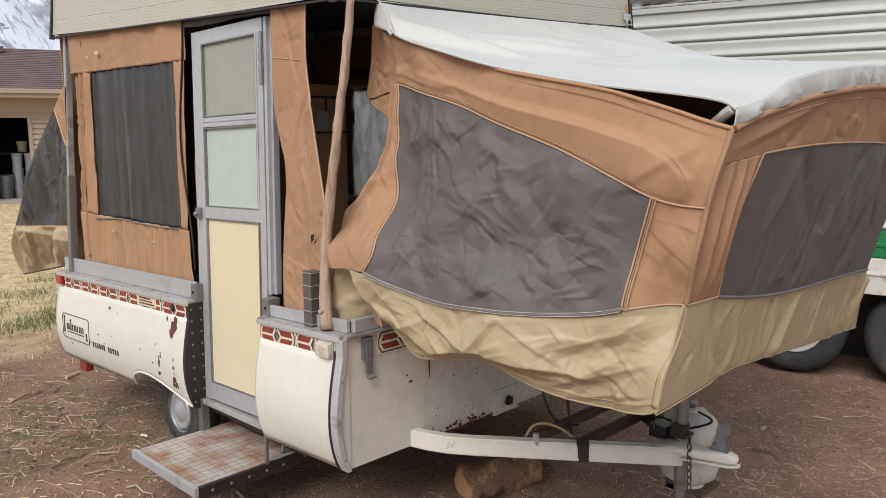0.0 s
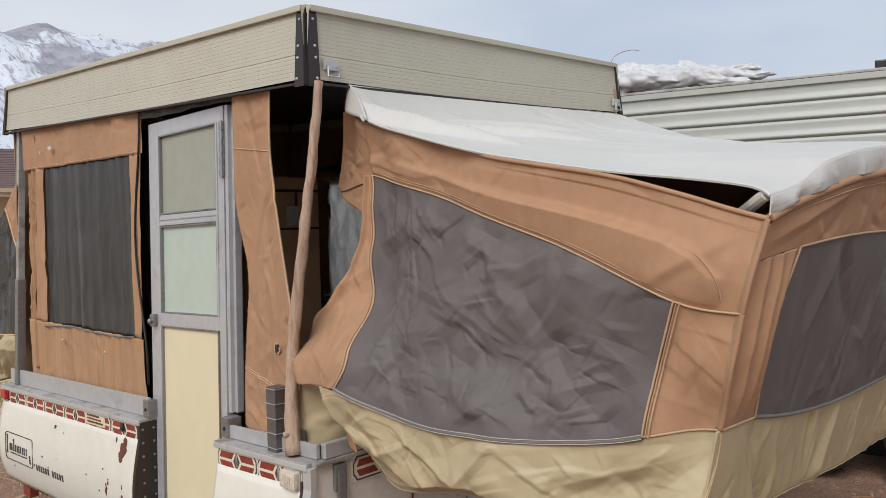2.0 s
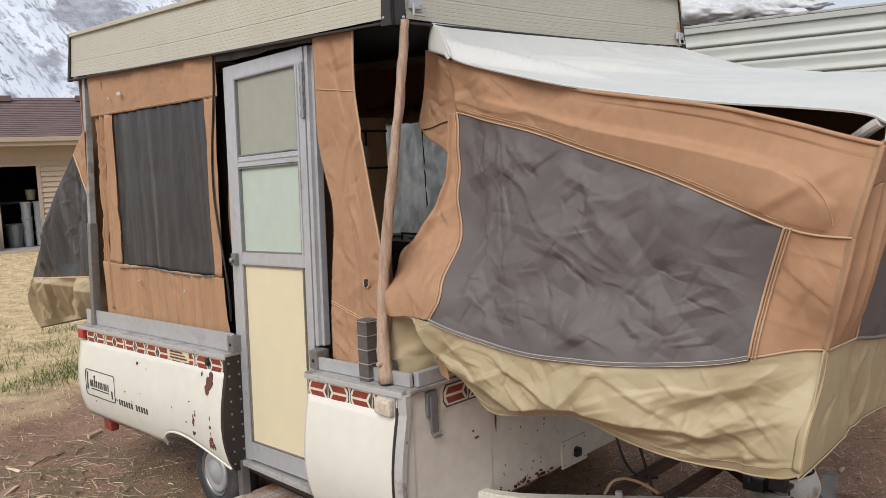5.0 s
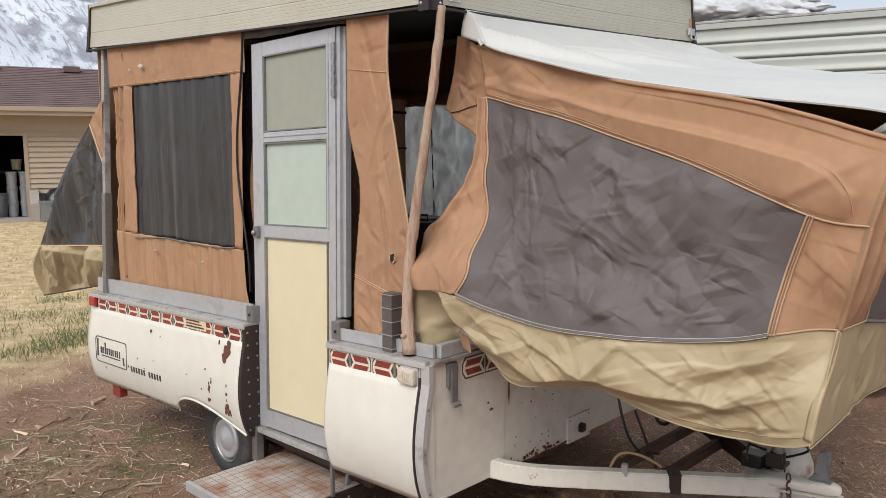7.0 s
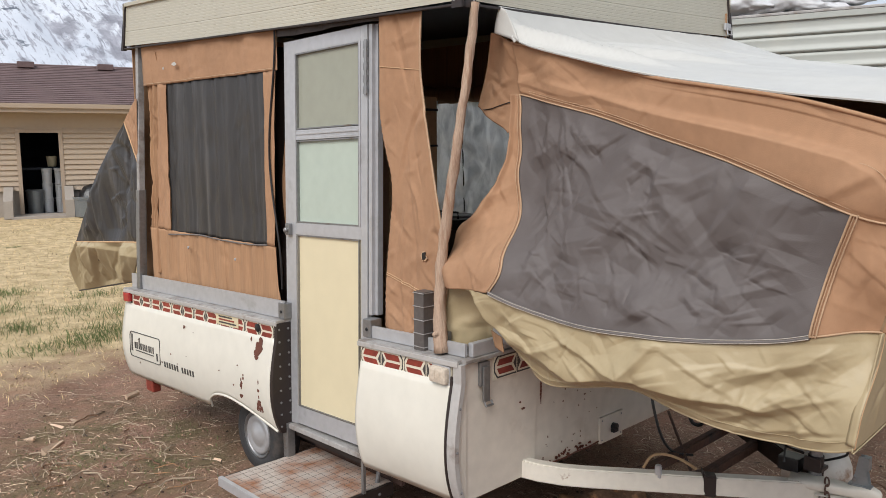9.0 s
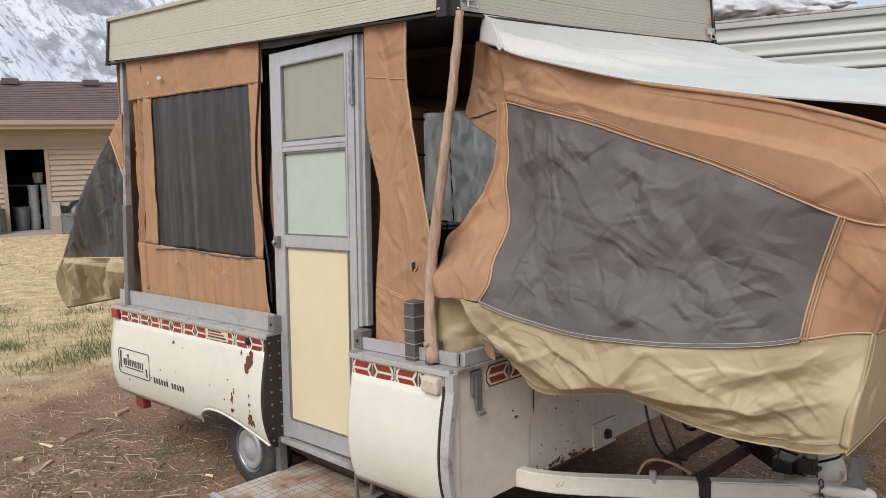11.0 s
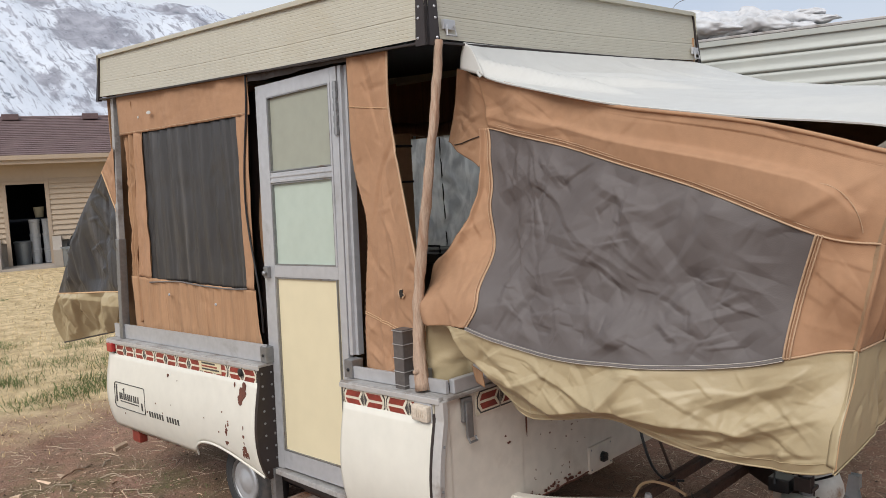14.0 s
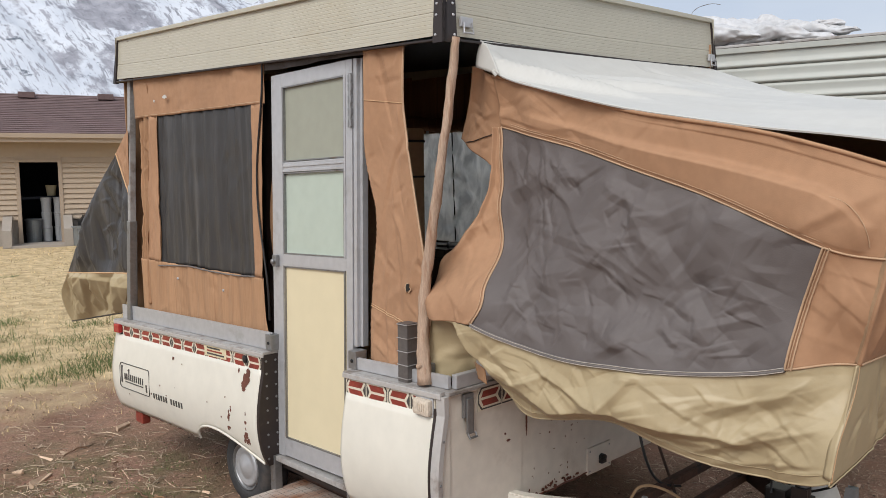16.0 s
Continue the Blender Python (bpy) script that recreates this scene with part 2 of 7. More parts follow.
DEADGRASS = mat("dead_yellow_grass", (0.54, 0.41, 0.22), 0.9, var=0.35, scale=2, island=0.7)
GREENGRASS = mat("green_grass", (0.10, 0.13, 0.035), 0.85, var=0.3, scale=2)
COUNTER = mat("dark_counter_and_gap_shade", (0.05, 0.035, 0.03), 0.5, var=0.2)
CARD = mat("brown_cardboard", (0.50, 0.32, 0.18), 0.9, var=0.12)


# ---------------- helpers of this place ----------------
ROOTS = {}


def thing(name, loc, label, category, group="", kind=""):
    ob = new(name)
    ob.location = loc
    ob.empty_display_size = 0.1
    ROOTS[ob.name] = Vector(loc)
    return tagged(ob, label, category, group, kind)


def root_of(ob):
    while ob.parent:
        ob = ob.parent
    return ob


def part(name, bm, material, parent, label="", smooth=False, solid=0.0):
    """Links a bmesh in world metres as one mesh under a thing or under a part."""
    o = ROOTS[root_of(parent).name]
    bmesh.ops.translate(bm, verts=bm.verts, vec=-o)
    me = bpy.data.meshes.new(name)
    bm.normal_update()
    bm.to_mesh(me)
    bm.free()
    me.materials.append(material)
    if smooth:
        me.polygons.foreach_set("use_smooth", [True] * len(me.polygons))
    ob = new(name, me)
    ob.parent = parent
    if solid:
        md = ob.modifiers.new("thickness", "SOLIDIFY")
        md.thickness, md.offset = solid, 0
    return tagged(ob, label)


def solo(name, bm, material, label, category, group="", kind="", smooth=False, origin=None):
    """A thing of one mesh."""
    o = Vector(origin) if origin is not None else Vector((0, 0, 0))
    bmesh.ops.translate(bm, verts=bm.verts, vec=-o)
    me = bpy.data.meshes.new(name)
    bm.normal_update()
    bm.to_mesh(me)
    bm.free()
    me.materials.append(material)
    if smooth:
        me.polygons.foreach_set("use_smooth", [True] * len(me.polygons))
    ob = new(name, me)
    ob.location = o
    ROOTS[ob.name] = o
    return tagged(ob, label, category, group, kind)


def box(x0, x1, y0, y1, z0, z1, bevel=0.0, shear=0.0, m=None, bm=None):
    bm = bm or bmesh.new()
    r = bmesh.ops.create_cube(bm, size=1)["verts"]
    for v in r:
        v.co = Vector(((x0 + x1) / 2 + v.co.x * (x1 - x0), (y0 + y1) / 2 + v.co.y * (y1 - y0), (z0 + z1) / 2 + v.co.z * (z1 - z0)))
    if bevel:
        es = {e for v in r for e in v.link_edges}
        r = bmesh.ops.bevel(bm, geom=list(es), offset=bevel, segments=2, affect="EDGES", profile=0.7)["verts"]
        if bevel and len(bm.verts) > 30:
            pass
    if shear:
        for v in set(r) | set(bm.verts if len(bm.verts) < 60 else []):
            v.co.z += shear * v.co.y
    if m is not None:
        bmesh.ops.transform(bm, matrix=m, verts=bm.verts)
    return bm


def join(*bms):
    a = bms[0]
    for b in bms[1:]:
        me = bpy.data.meshes.new("tmp")
        b.to_mesh(me)
        b.free()
        a.from_mesh(me)
        bpy.data.meshes.remove(me)
    return a


def tube(points, radius, seg=10, cap=True, bm=None, wob=0.0):
    bm = bm or bmesh.new()
    pts = [Vector(p) for p in points]
    rad = radius if isinstance(radius, (list, tuple)) else [radius] * len(pts)
    rings = []
    up = Vector((0.31, 0.11, 0.94))
    for i, p in enumerate(pts):
        d = (pts[min(i + 1, len(pts) - 1)] - pts[max(i - 1, 0)]).normalized()
        a = d.cross(up)
        if a.length < 0.1:
            a = d.cross(Vector((1, 0, 0)))
        a.normalize()
        b = d.cross(a)
        ring = []
        for k in range(seg):
            t = 2 * math.pi * k / seg
            rr = rad[i] * (1 + wob * noise.noise(Vector((math.cos(t) * 1.3, math.sin(t) * 1.3, i * 0.45))))
            ring.append(bm.verts.new(p + (a * math.cos(t) + b * math.sin(t)) * rr))
        rings.append(ring)
    for r0, r1 in zip(rings, rings[1:]):
        for k in range(seg):
            bm.faces.new((r0[k], r0[(k + 1) % seg], r1[(k + 1) % seg], r1[k]))
    if cap:
        bm.faces.new(rings[0][::-1]), bm.faces.new(rings[-1])
    return bm


def lathe(profile, centre, axis="z", seg=32, bm=None):
    """Turns (radius, height) pairs about an axis through centre."""
    bm = bm or bmesh.new()
    c = Vector(centre)
    rings = []
    for r, h in profile:
        ring = []
        for k in range(seg):
            t = 2 * math.pi * k / seg
            u, v = r * math.cos(t), r * math.sin(t)
            ring.append(bm.verts.new(c + (Vector((u, v, h)) if axis == "z" else Vector((h, u, v)) if axis == "x" else Vector((v, h, u)))))
        rings.append(ring)
    for r0, r1 in zip(rings, rings[1:]):
        for k in range(seg):
            bm.faces.new((r0[k], r0[(k + 1) % seg], r1[(k + 1) % seg], r1[k]))
    for ring in (rings[0][::-1], rings[-1]):
        if (ring[0].co - ring[seg // 2].co).length > 1e-4:
            bm.faces.new(ring)
    return bm


def prism(poly, f, g):
    """A closed plate: f and g map each 2D corner to the front and back."""
    bm = bmesh.new()
    a, b = [bm.verts.new(f(*p)) for p in poly], [bm.verts.new(g(*p)) for p in poly]
    bm.faces.new(a), bm.faces.new(b[::-1])
    for i in range(len(poly)):
        j = (i + 1) % len(poly)
        bm.faces.new((a[j], a[i], b[i], b[j]))
    bmesh.ops.recalc_face_normals(bm, faces=bm.faces)
    return bm


def sheet(P, bm=None):
    """A grid mesh from an array of points (rows, columns, 3)."""
    bm = bm or bmesh.new()
    vs = [[bm.verts.new(p) for p in row] for row in P]
    for i in range(len(vs) - 1):
        for j in range(len(vs[0]) - 1):
            bm.faces.new((vs[i][j], vs[i][j + 1], vs[i + 1][j + 1], vs[i + 1][j]))
    return bm


def smooth_line(pts, n, rounds=2):
    p = np.array(pts, float)
    for _ in range(rounds):
        if len(p) > 2:
            q = np.empty((2 * len(p) - 2, p.shape[1]))
            q[0::2], q[1::2] = 0.75 * p[:-1] + 0.25 * p[1:], 0.25 * p[:-1] + 0.75 * p[1:]
            q[0], q[-1] = p[0], p[-1]
            p = q
    d = np.r_[0, np.cumsum(np.linalg.norm(np.diff(p, axis=0), axis=1))]
    s = np.linspace(0, d[-1], n)
    return np.stack([np.interp(s, d, p[:, k]) for k in range(p.shape[1])], 1)


def coons(top, bottom, left, right, nu, nv, rounds=2):
    """A patch between four edge lines; top and bottom run the same way, left and right run from top to bottom."""
    t, b, l, r = smooth_line(top, nu, rounds), smooth_line(bottom, nu, rounds), smooth_line(left, nv, rounds), smooth_line(right, nv, rounds)
    u, v = np.linspace(0, 1, nu)[None, :, None], np.linspace(0, 1, nv)[:, None, None]
    lin = (1 - v) * t[None] + v * b[None] + (1 - u) * l[:, None] + u * r[:, None]
    return lin - ((1 - u) * (1 - v) * t[0] + u * (1 - v) * t[-1] + (1 - u) * v * b[0] + u * v * b[-1])


CRUMPLED = ((25, 6.0, 1.6, 0.014), (75, 6.0, 1.5, 0.012), (125, 7.0, 1.8, 0.013), (160, 7.0, 1.9, 0.010), (50, 14, 3.6, 0.0085), (105, 16, 4, 0.008), (150, 13, 3.5, 0.0075), (15, 30, 8, 0.0028), (95, 34, 9, 0.0028))


def crumple(a, b, seed, f=1.0, kinds=CRUMPLED):
    """Sharp criss-cross creases of stiff vinyl."""
    a, b = a + 0.03 * noise.noise(Vector((a * 6, b * 6, seed))), b + 0.03 * noise.noise(Vector((a * 6 + 7, b * 6, seed)))
    h = 0.0
    for k, (deg, fa, fb, amp) in enumerate(kinds):
        c, s = math.cos(radians(deg)), math.sin(radians(deg))
        nn = noise.noise(Vector(((a * c + b * s) * fa * f, (b * c - a * s) * fb * f, seed + 3.7 * k)))
        h += amp * (0.22 - math.sqrt(nn * nn + 0.0002)) / f
    return h


def hash01(i, j, k):
    t = math.sin(i * 127.1 + j * 311.7 + k * 74.7) * 43758.5453
    return t - math.floor(t)


def facets(a, b, seed, deg, s, stretch, slope):
    """Flat triangular dents with straight sharp edges, like creased stiff cloth."""
    w = 0.28 / s
    a, b = a + w * noise.noise(Vector((a * s * 0.6, b * s * 0.6, seed))), b + w * noise.noise(Vector((a * s * 0.6 + 7, b * s * 0.6, seed)))
    c, d = math.cos(radians(deg)), math.sin(radians(deg))
    u, v = (a * c + b * d) * s, (b * c - a * d) * s * stretch
    i, j = math.floor(u), math.floor(v)
    u, v = u - i, v - j
    p, q, r, t = hash01(i, j, seed), hash01(i + 1, j, seed), hash01(i, j + 1, seed), hash01(i + 1, j + 1, seed)
    h = p + (q - p) * u + (r - p) * v if u + v < 1 else t + (r - t) * (1 - u) + (q - t) * (1 - v)
    return slope / s * (h - 0.5)


def stiff(a, b, seed, f=1.0):
    """Creased screen cloth: broad dents, short sharp creases in patches."""
    m1 = min(max(0.5 + 1.6 * noise.noise(Vector((a * 2.2, b * 2.2, seed + 2))), 0.3), 1)
    h = facets(a, b, seed, 35, 4.0, 0.55, 0.20) + facets(a, b, seed + 4, 112, 7.5, 0.6, 0.28)
    h += m1 * (facets(a, b, seed + 8, 62, 13, 0.6, 0.66) + facets(a, b, seed + 12, 140, 20, 0.6, 0.62) + facets(a, b, seed + 16, 20, 34, 0.6, 0.36))
    return -f * h


def creases(A, B, seed, count, reach, wide, slope, degs, area=None):
    """Short straight pinched creases strewn over a sheet: a steep side and a long flat side each."""
    r = np.random.RandomState(seed)
    a0, a1, b0, b1 = area or (A.min(), A.max(), B.min(), B.max())
    h = np.zeros_like(A)
    for _ in range(count):
        ca, cb, t = r.uniform(a0, a1), r.uniform(b0, b1), radians(degs[r.randint(len(degs))] + r.normal(0, 13))
        ln, w = r.uniform(*reach), r.uniform(*wide)
        amp = slope * w * r.uniform(0.4, 1.0) * (1 if r.rand() < 0.6 else -1)
        u = (A - ca) * math.cos(t) + (B - cb) * math.sin(t)
        v = (B - cb) * math.cos(t) - (A - ca) * math.sin(t) + r.normal(0, 0.6) * u * u
        side = np.where(v > 0, 1 - v / w, 1 + v / (w * r.uniform(0.3, 0.6)))
        h += amp * np.clip(1 - (u / ln) ** 2, 0, 1) * np.clip(side, 0, 1)
    return h


def fold_lines(A, B, lines):
    """Long folds along given lines (a0, b0, a1, b1, width, height), steep below and flat above."""
    h = np.zeros_like(A)
    for a0, b0, a1, b1, w, amp in lines:
        ln = math.hypot(a1 - a0, b1 - b0)
        ca, cb = (a1 - a0) / ln, (b1 - b0) / ln
        if ca < 0:
            a0, b0, ca, cb = a1, b1, -ca, -cb
        u, v = (A - a0) * ca + (B - b0) * cb, (B - b0) * ca - (A - a0) * cb
        side = np.clip(np.where(v > 0, 1 - v / w, 1 + v / (w * 0.45)), 0, 1)
        h += amp * np.clip(1.25 - 2.5 * np.maximum(0, np.abs(u / ln - 0.5) - 0.25), 0, 1) * side ** 1.3
    return h


def away(U, V, k=8.0, lo=0.0):
    """Fades a relief out towards the four edges of a patch."""
    return np.clip(lo + k * np.minimum(np.minimum(U, 1 - U), np.minimum(V, 1 - V)), 0, 1)


def uv_of(q):
    nv, nu = q.shape[:2]
    return np.meshgrid(np.linspace(0, 1, nu), np.linspace(0, 1, nv))


def fold(a, b, seed, amp, sa=3.0, sb=3.0):
    """Soft creases of hanging cloth."""
    n1 = noise.noise(Vector((a * sa, b * sb, seed)))
    n2 = noise.noise(Vector((a * sa * 2.3 + 5, b * sb * 2.3, seed + 3)))
    n3 = noise.noise(Vector((a * sa * 5.1 + 9, b * sb * 5.1, seed + 7)))
    return amp * (n1 + 0.8 * (0.3 - abs(n2)) + 0.35 * (0.3 - abs(n3)))


BS = -0.035                      # the body leans back, nose up


def zb(z, y):
    return z + BS * y


def zr(z, x, y):                 # the roof leans the other way
    return z + 0.03 * y + 0.025 * x


# ---------------- ground ----------------
GZ = 0.05


def ground_z(x, y):
    near = math.exp(-((x / 14) ** 2 + (y / 14) ** 2))
    z = 0.022 * noise.noise(Vector((x * 0.8, y * 0.8, 2))) + 0.012 * noise.noise(Vector((x * 3.1, y * 3.1, 5))) + 0.006 * noise.noise(Vector((x * 9, y * 9, 8)))
    return GZ - 0.012 + z * near


def axis_steps(lo, hi, step):
    mid = list(np.arange(lo, hi + 1e-6, step))
    out, s = [], step
    a = hi
    while a < 3500:
        s *= 1.25
        a += s
        out.append(a)
    left, s, a = [], step, lo
    while a > -3500:
        s *= 1.25
        a -= s
        left.append(a)
    return left[::-1] + mid + out


gx, gy = axis_steps(-4.0, 6.0, 0.07), axis_steps(-3.5, 9.0, 0.07)
gverts = [(x, y, ground_z(x, y)) for y in gy for x in gx]
nx = len(gx)
gfaces = [(j * nx + i, j * nx + i + 1, (j + 1) * nx + i + 1, (j + 1) * nx + i) for j in range(len(gy) - 1) for i in range(nx - 1)]
gme = bpy.data.meshes.new("ground")
gme.from_pydata(gverts, [], gfaces)
gme.polygons.foreach_set("use_smooth", [True] * len(gme.polygons))
ground = tagged(new("ground", gme), "reddish brown dirt yard turning into dry winter grass", "ground", kind="structure")

GM = bpy.data.materials.new("dirt_and_winter_grass")
GM.use_nodes = True
n, l = GM.node_tree.nodes, GM.node_tree.links
gb = n["Principled BSDF"]
gb.inputs["Roughness"].default_value = 0.95
gb.inputs["Specular IOR Level"].default_value = 0.2


def g_noise(scale, detail=6, rough=0.6):
    t = n.new("ShaderNodeTexNoise")
    t.inputs["Scale"].default_value, t.inputs["Detail"].default_value, t.inputs["Roughness"].default_value = scale, detail, rough
    l.new(g_co.outputs["Object"], t.inputs["Vector"])
    return t


def g_ramp(src, lo, hi, c0, c1):
    r = n.new("ShaderNodeValToRGB")
    r.color_ramp.elements[0].position, r.color_ramp.elements[1].position = lo, hi
    r.color_ramp.elements[0].color, r.color_ramp.elements[1].color = (*c0, 1), (*c1, 1)
    l.new(src, r.inputs[0])
    return r


def g_mix(fac, a, b):
    m = n.new("ShaderNodeMix")
    m.data_type = "RGBA"
    l.new(fac, m.inputs["Factor"]), l.new(a, m.inputs["A"]), l.new(b, m.inputs["B"])
    return m.outputs["Result"]


g_co = n.new("ShaderNodeTexCoord")
dirt = g_ramp(g_noise(2.2).outputs[0], 0.35, 0.7, (0.225, 0.117, 0.081), (0.50, 0.285, 0.202))
crumb = g_ramp(g_noise(38, 8, 0.75).outputs[0], 0.42, 0.72, (0.11, 0.058, 0.04), (0.64, 0.42, 0.30))
dirt_all = g_mix(g_ramp(g_noise(9).outputs[0], 0.4, 0.62, (0, 0, 0), (0.75, 0.75, 0.75)).outputs[0], dirt.outputs[0], crumb.outputs[0])
grit = g_ramp(g_noise(110, 6, 0.8).outputs[0], 0.40, 0.68, (0.085, 0.045, 0.031), (0.62, 0.41, 0.295))
dirt_all = g_mix(g_ramp(g_noise(5).outputs[0], 0.40, 0.60, (0.15, 0.15, 0.15), (0.7, 0.7, 0.7)).outputs[0], dirt_all, grit.outputs[0])
turf = g_ramp(g_noise(5, 8, 0.7).outputs[0], 0.38, 0.66, (0.40, 0.295, 0.16), (0.72, 0.56, 0.34))
green = g_ramp(g_noise(1.1, 5).outputs[0], 0.63, 0.70, (0, 0, 0), (1, 1, 1))
green_c = g_ramp(g_noise(16).outputs[0], 0.35, 0.7, (0.055, 0.07, 0.02), (0.15, 0.16, 0.055))
turf_all = g_mix(green.outputs[0], turf.outputs[0], green_c.outputs[0])
sep = n.new("ShaderNodeSeparateXYZ")
l.new(g_co.outputs["Object"], sep.inputs[0])
edge_n = g_noise(0.9, 5)
e1 = n.new("ShaderNodeMath")
e1.operation = "MULTIPLY_ADD"
e1.inputs[1].default_value = 3.2
l.new(edge_n.outputs[0], e1.inputs[0]), l.new(sep.outputs[1], e1.inputs[2])
e2 = n.new("ShaderNodeMapRange")
e2.inputs["From Min"].default_value, e2.inputs["From Max"].default_value = 5.6, 6.6
l.new(e1.outputs[0], e2.inputs[0])
# a worn green patch beside the wheel
moss_c = g_ramp(g_noise(22).outputs[0], 0.3, 0.7, (0.085, 0.078, 0.038), (0.20, 0.17, 0.085))
m_d = n.new("ShaderNodeVectorMath")
m_d.operation = "DISTANCE"
m_d.inputs[1].default_value = (-0.35, 2.45, 0.05)
l.new(g_co.outputs["Object"], m_d.inputs[0])
m_r = n.new("ShaderNodeMapRange")
m_r.inputs["From Min"].default_value, m_r.inputs["From Max"].default_value = 1.3, 0.4
m_r.inputs["To Min"].default_value, m_r.inputs["To Max"].default_value = 0.15, 1.0
l.new(m_d.outputs["Value"], m_r.inputs[0])
m_m = n.new("ShaderNodeMath")
m_m.operation = "MULTIPLY"
moss = g_ramp(g_noise(3.2, 6).outputs[0], 0.38, 0.62, (0, 0, 0), (0.85, 0.85, 0.85))
l.new(moss.outputs[0], m_m.inputs[0]), l.new(m_r.outputs[0], m_m.inputs[1])
dirt_moss = g_mix(m_m.outputs[0], dirt_all, moss_c.outputs[0])
l.new(g_mix(e2.outputs[0], dirt_moss, turf_all), gb.inputs["Base Color"])
gbump = n.new("ShaderNodeBump")
gbump.inputs["Strength"].default_value, gbump.inputs["Distance"].default_value = 0.9, 0.02
l.new(g_noise(55, 8, 0.7).outputs[0], gbump.inputs["Height"]), l.new(gbump.outputs[0], gb.inputs["Normal"])
gme.materials.append(GM)

# ---------------- the mountain ----------------
MN = bpy.data.materials.new("snowy_mountain_slope")
MN.use_nodes = True
n, l = MN.node_tree.nodes, MN.node_tree.links
gb = n["Principled BSDF"]
gb.inputs["Roughness"].default_value = 0.95
gb.inputs["Specular IOR Level"].default_value = 0.1
g_co = n.new("ShaderNodeTexCoord")


def m_noise(scale, sx, sy, detail=9, rough=0.65):
    mp = n.new("ShaderNodeMapping")
    mp.inputs["Scale"].default_value = (sx, sy, 1)
    t = n.new("ShaderNodeTexNoise")
    t.inputs["Scale"].default_value, t.inputs["Detail"].default_value, t.inputs["Roughness"].default_value = scale, detail, rough
    l.new(g_co.outputs["UV"], mp.inputs[0]), l.new(mp.outputs[0], t.inputs["Vector"])
    return t.outputs[0]


# bluish rock and dulled snow: distance haze and cloud shade mixed into the colours
rock = g_ramp(m_noise(1.6, 1, 0.7), 0.35, 0.65, (0.15, 0.15, 0.175), (0.32, 0.315, 0.35))
snow = g_ramp(m_noise(0.5, 1, 0.6), 0.3, 0.7, (0.44, 0.47, 0.53), (0.62, 0.64, 0.68))
bare = g_ramp(m_noise(0.30, 1.0, 0.5, 12, 0.62), 0.505, 0.54, (0, 0, 0), (0.85, 0.85, 0.85))
fine = g_ramp(m_noise(3.4, 1.8, 0.25, 10, 0.7), 0.52, 0.57, (0, 0, 0), (0.8, 0.8, 0.8))
slope = g_mix(fine.outputs[0], g_mix(bare.outputs[0], snow.outputs[0], rock.outputs[0]), rock.outputs[0])
wood_c = g_ramp(m_noise(9, 1, 1), 0.3, 0.7, (0.07, 0.085, 0.11), (0.20, 0.22, 0.25))
wood_f = g_ramp(m_noise(0.33, 1.0, 1.2, 12, 0.75), 0.60, 0.63, (0, 0, 0), (1, 1, 1))
speck = g_ramp(m_noise(7, 1.0, 0.8, 4, 0.5), 0.66, 0.70, (0, 0, 0), (0.8, 0.8, 0.8))
slope2 = g_mix(wood_f.outputs[0], slope, wood_c.outputs[0])
l.new(g_mix(speck.outputs[0], slope2, wood_c.outputs[0]), gb.inputs["Base Color"])
az = np.radians(np.linspace(-25, 125, 240))
rr = np.linspace(800, 2600, 80)
M = np.zeros((len(rr), len(az), 3))
muv = {}
for i, r in enumerate(rr):
    for j, a in enumerate(az):
        x, y = r * math.sin(a), r * math.cos(a)
        s = min(max((r - 820) / 1380, 0), 1)
        top = math.tan(radians(12.3 - 8.5 * min(max((math.degrees(a) - 30) / 45, 0), 1))) * 2200
        h = top * s ** 1.1 * (1 - 0.5 * min(max((r - 2250) / 350, 0), 1))
        q = Vector((x * 0.0022, y * 0.0022, 1))
        h *= 1 + 0.06 * noise.noise(q) * min(1, s * 2)
        ang = math.degrees(a) + 0.006 * (r - 1500)
        h += s * 40 * (0.3 - abs(noise.noise(Vector((ang * 0.35, r * 0.0007, 3))))) + s * 14 * noise.noise(q * 7) + s * 8 * noise.noise(q * 21)
        M[i, j] = (x, y, h - 6)
        muv[(i, j)] = (ang * 0.5, r * 0.012)
mbm = sheet(M)
uvl = mbm.loops.layers.uv.new("slope")
mbm.verts.index_update()
for f in mbm.faces:
    for lp in f.loops:
        lp[uvl].uv = muv[divmod(lp.vert.index, len(az))]
mountain = solo("mountain", mbm, MN, "snow-streaked grey mountain slope under cloud", "mountain", kind="structure", smooth=True)

# ---------------- the tent trailer ----------------
trailer = thing("tent_trailer", (1.0, 1.4, GZ), "old cream pop-up tent trailer with torn tan canvas, raised", "tent trailer")


def side_x(z):
    """Outer line of the bulged side panel, by its height in the body."""
    t = (z - 0.465) / (0.93 - 0.465)
    return -0.062 - 0.042 * math.sin(math.pi * min(max(t, 0), 1) ** 0.8) + 0.012 * (1 - t)


def side_panel(name, y0, y1, low, label):
    ny, nz = 48, 16
    P = np.zeros((nz, ny, 3))
    for j, y in enumerate(np.linspace(y0, y1, ny)):
        lo = low(y)
        for i in range(nz):
            z = 0.925 + (lo - 0.925) * i / (nz - 1)
            P[i, j] = (side_x(z) + 0.0035 * noise.noise(Vector((y * 2, z * 3, 4))), y, zb(z, y))
    ob = part(name, sheet(P), PAINT, trailer, label, smooth=True, solid=0.004)
    return ob


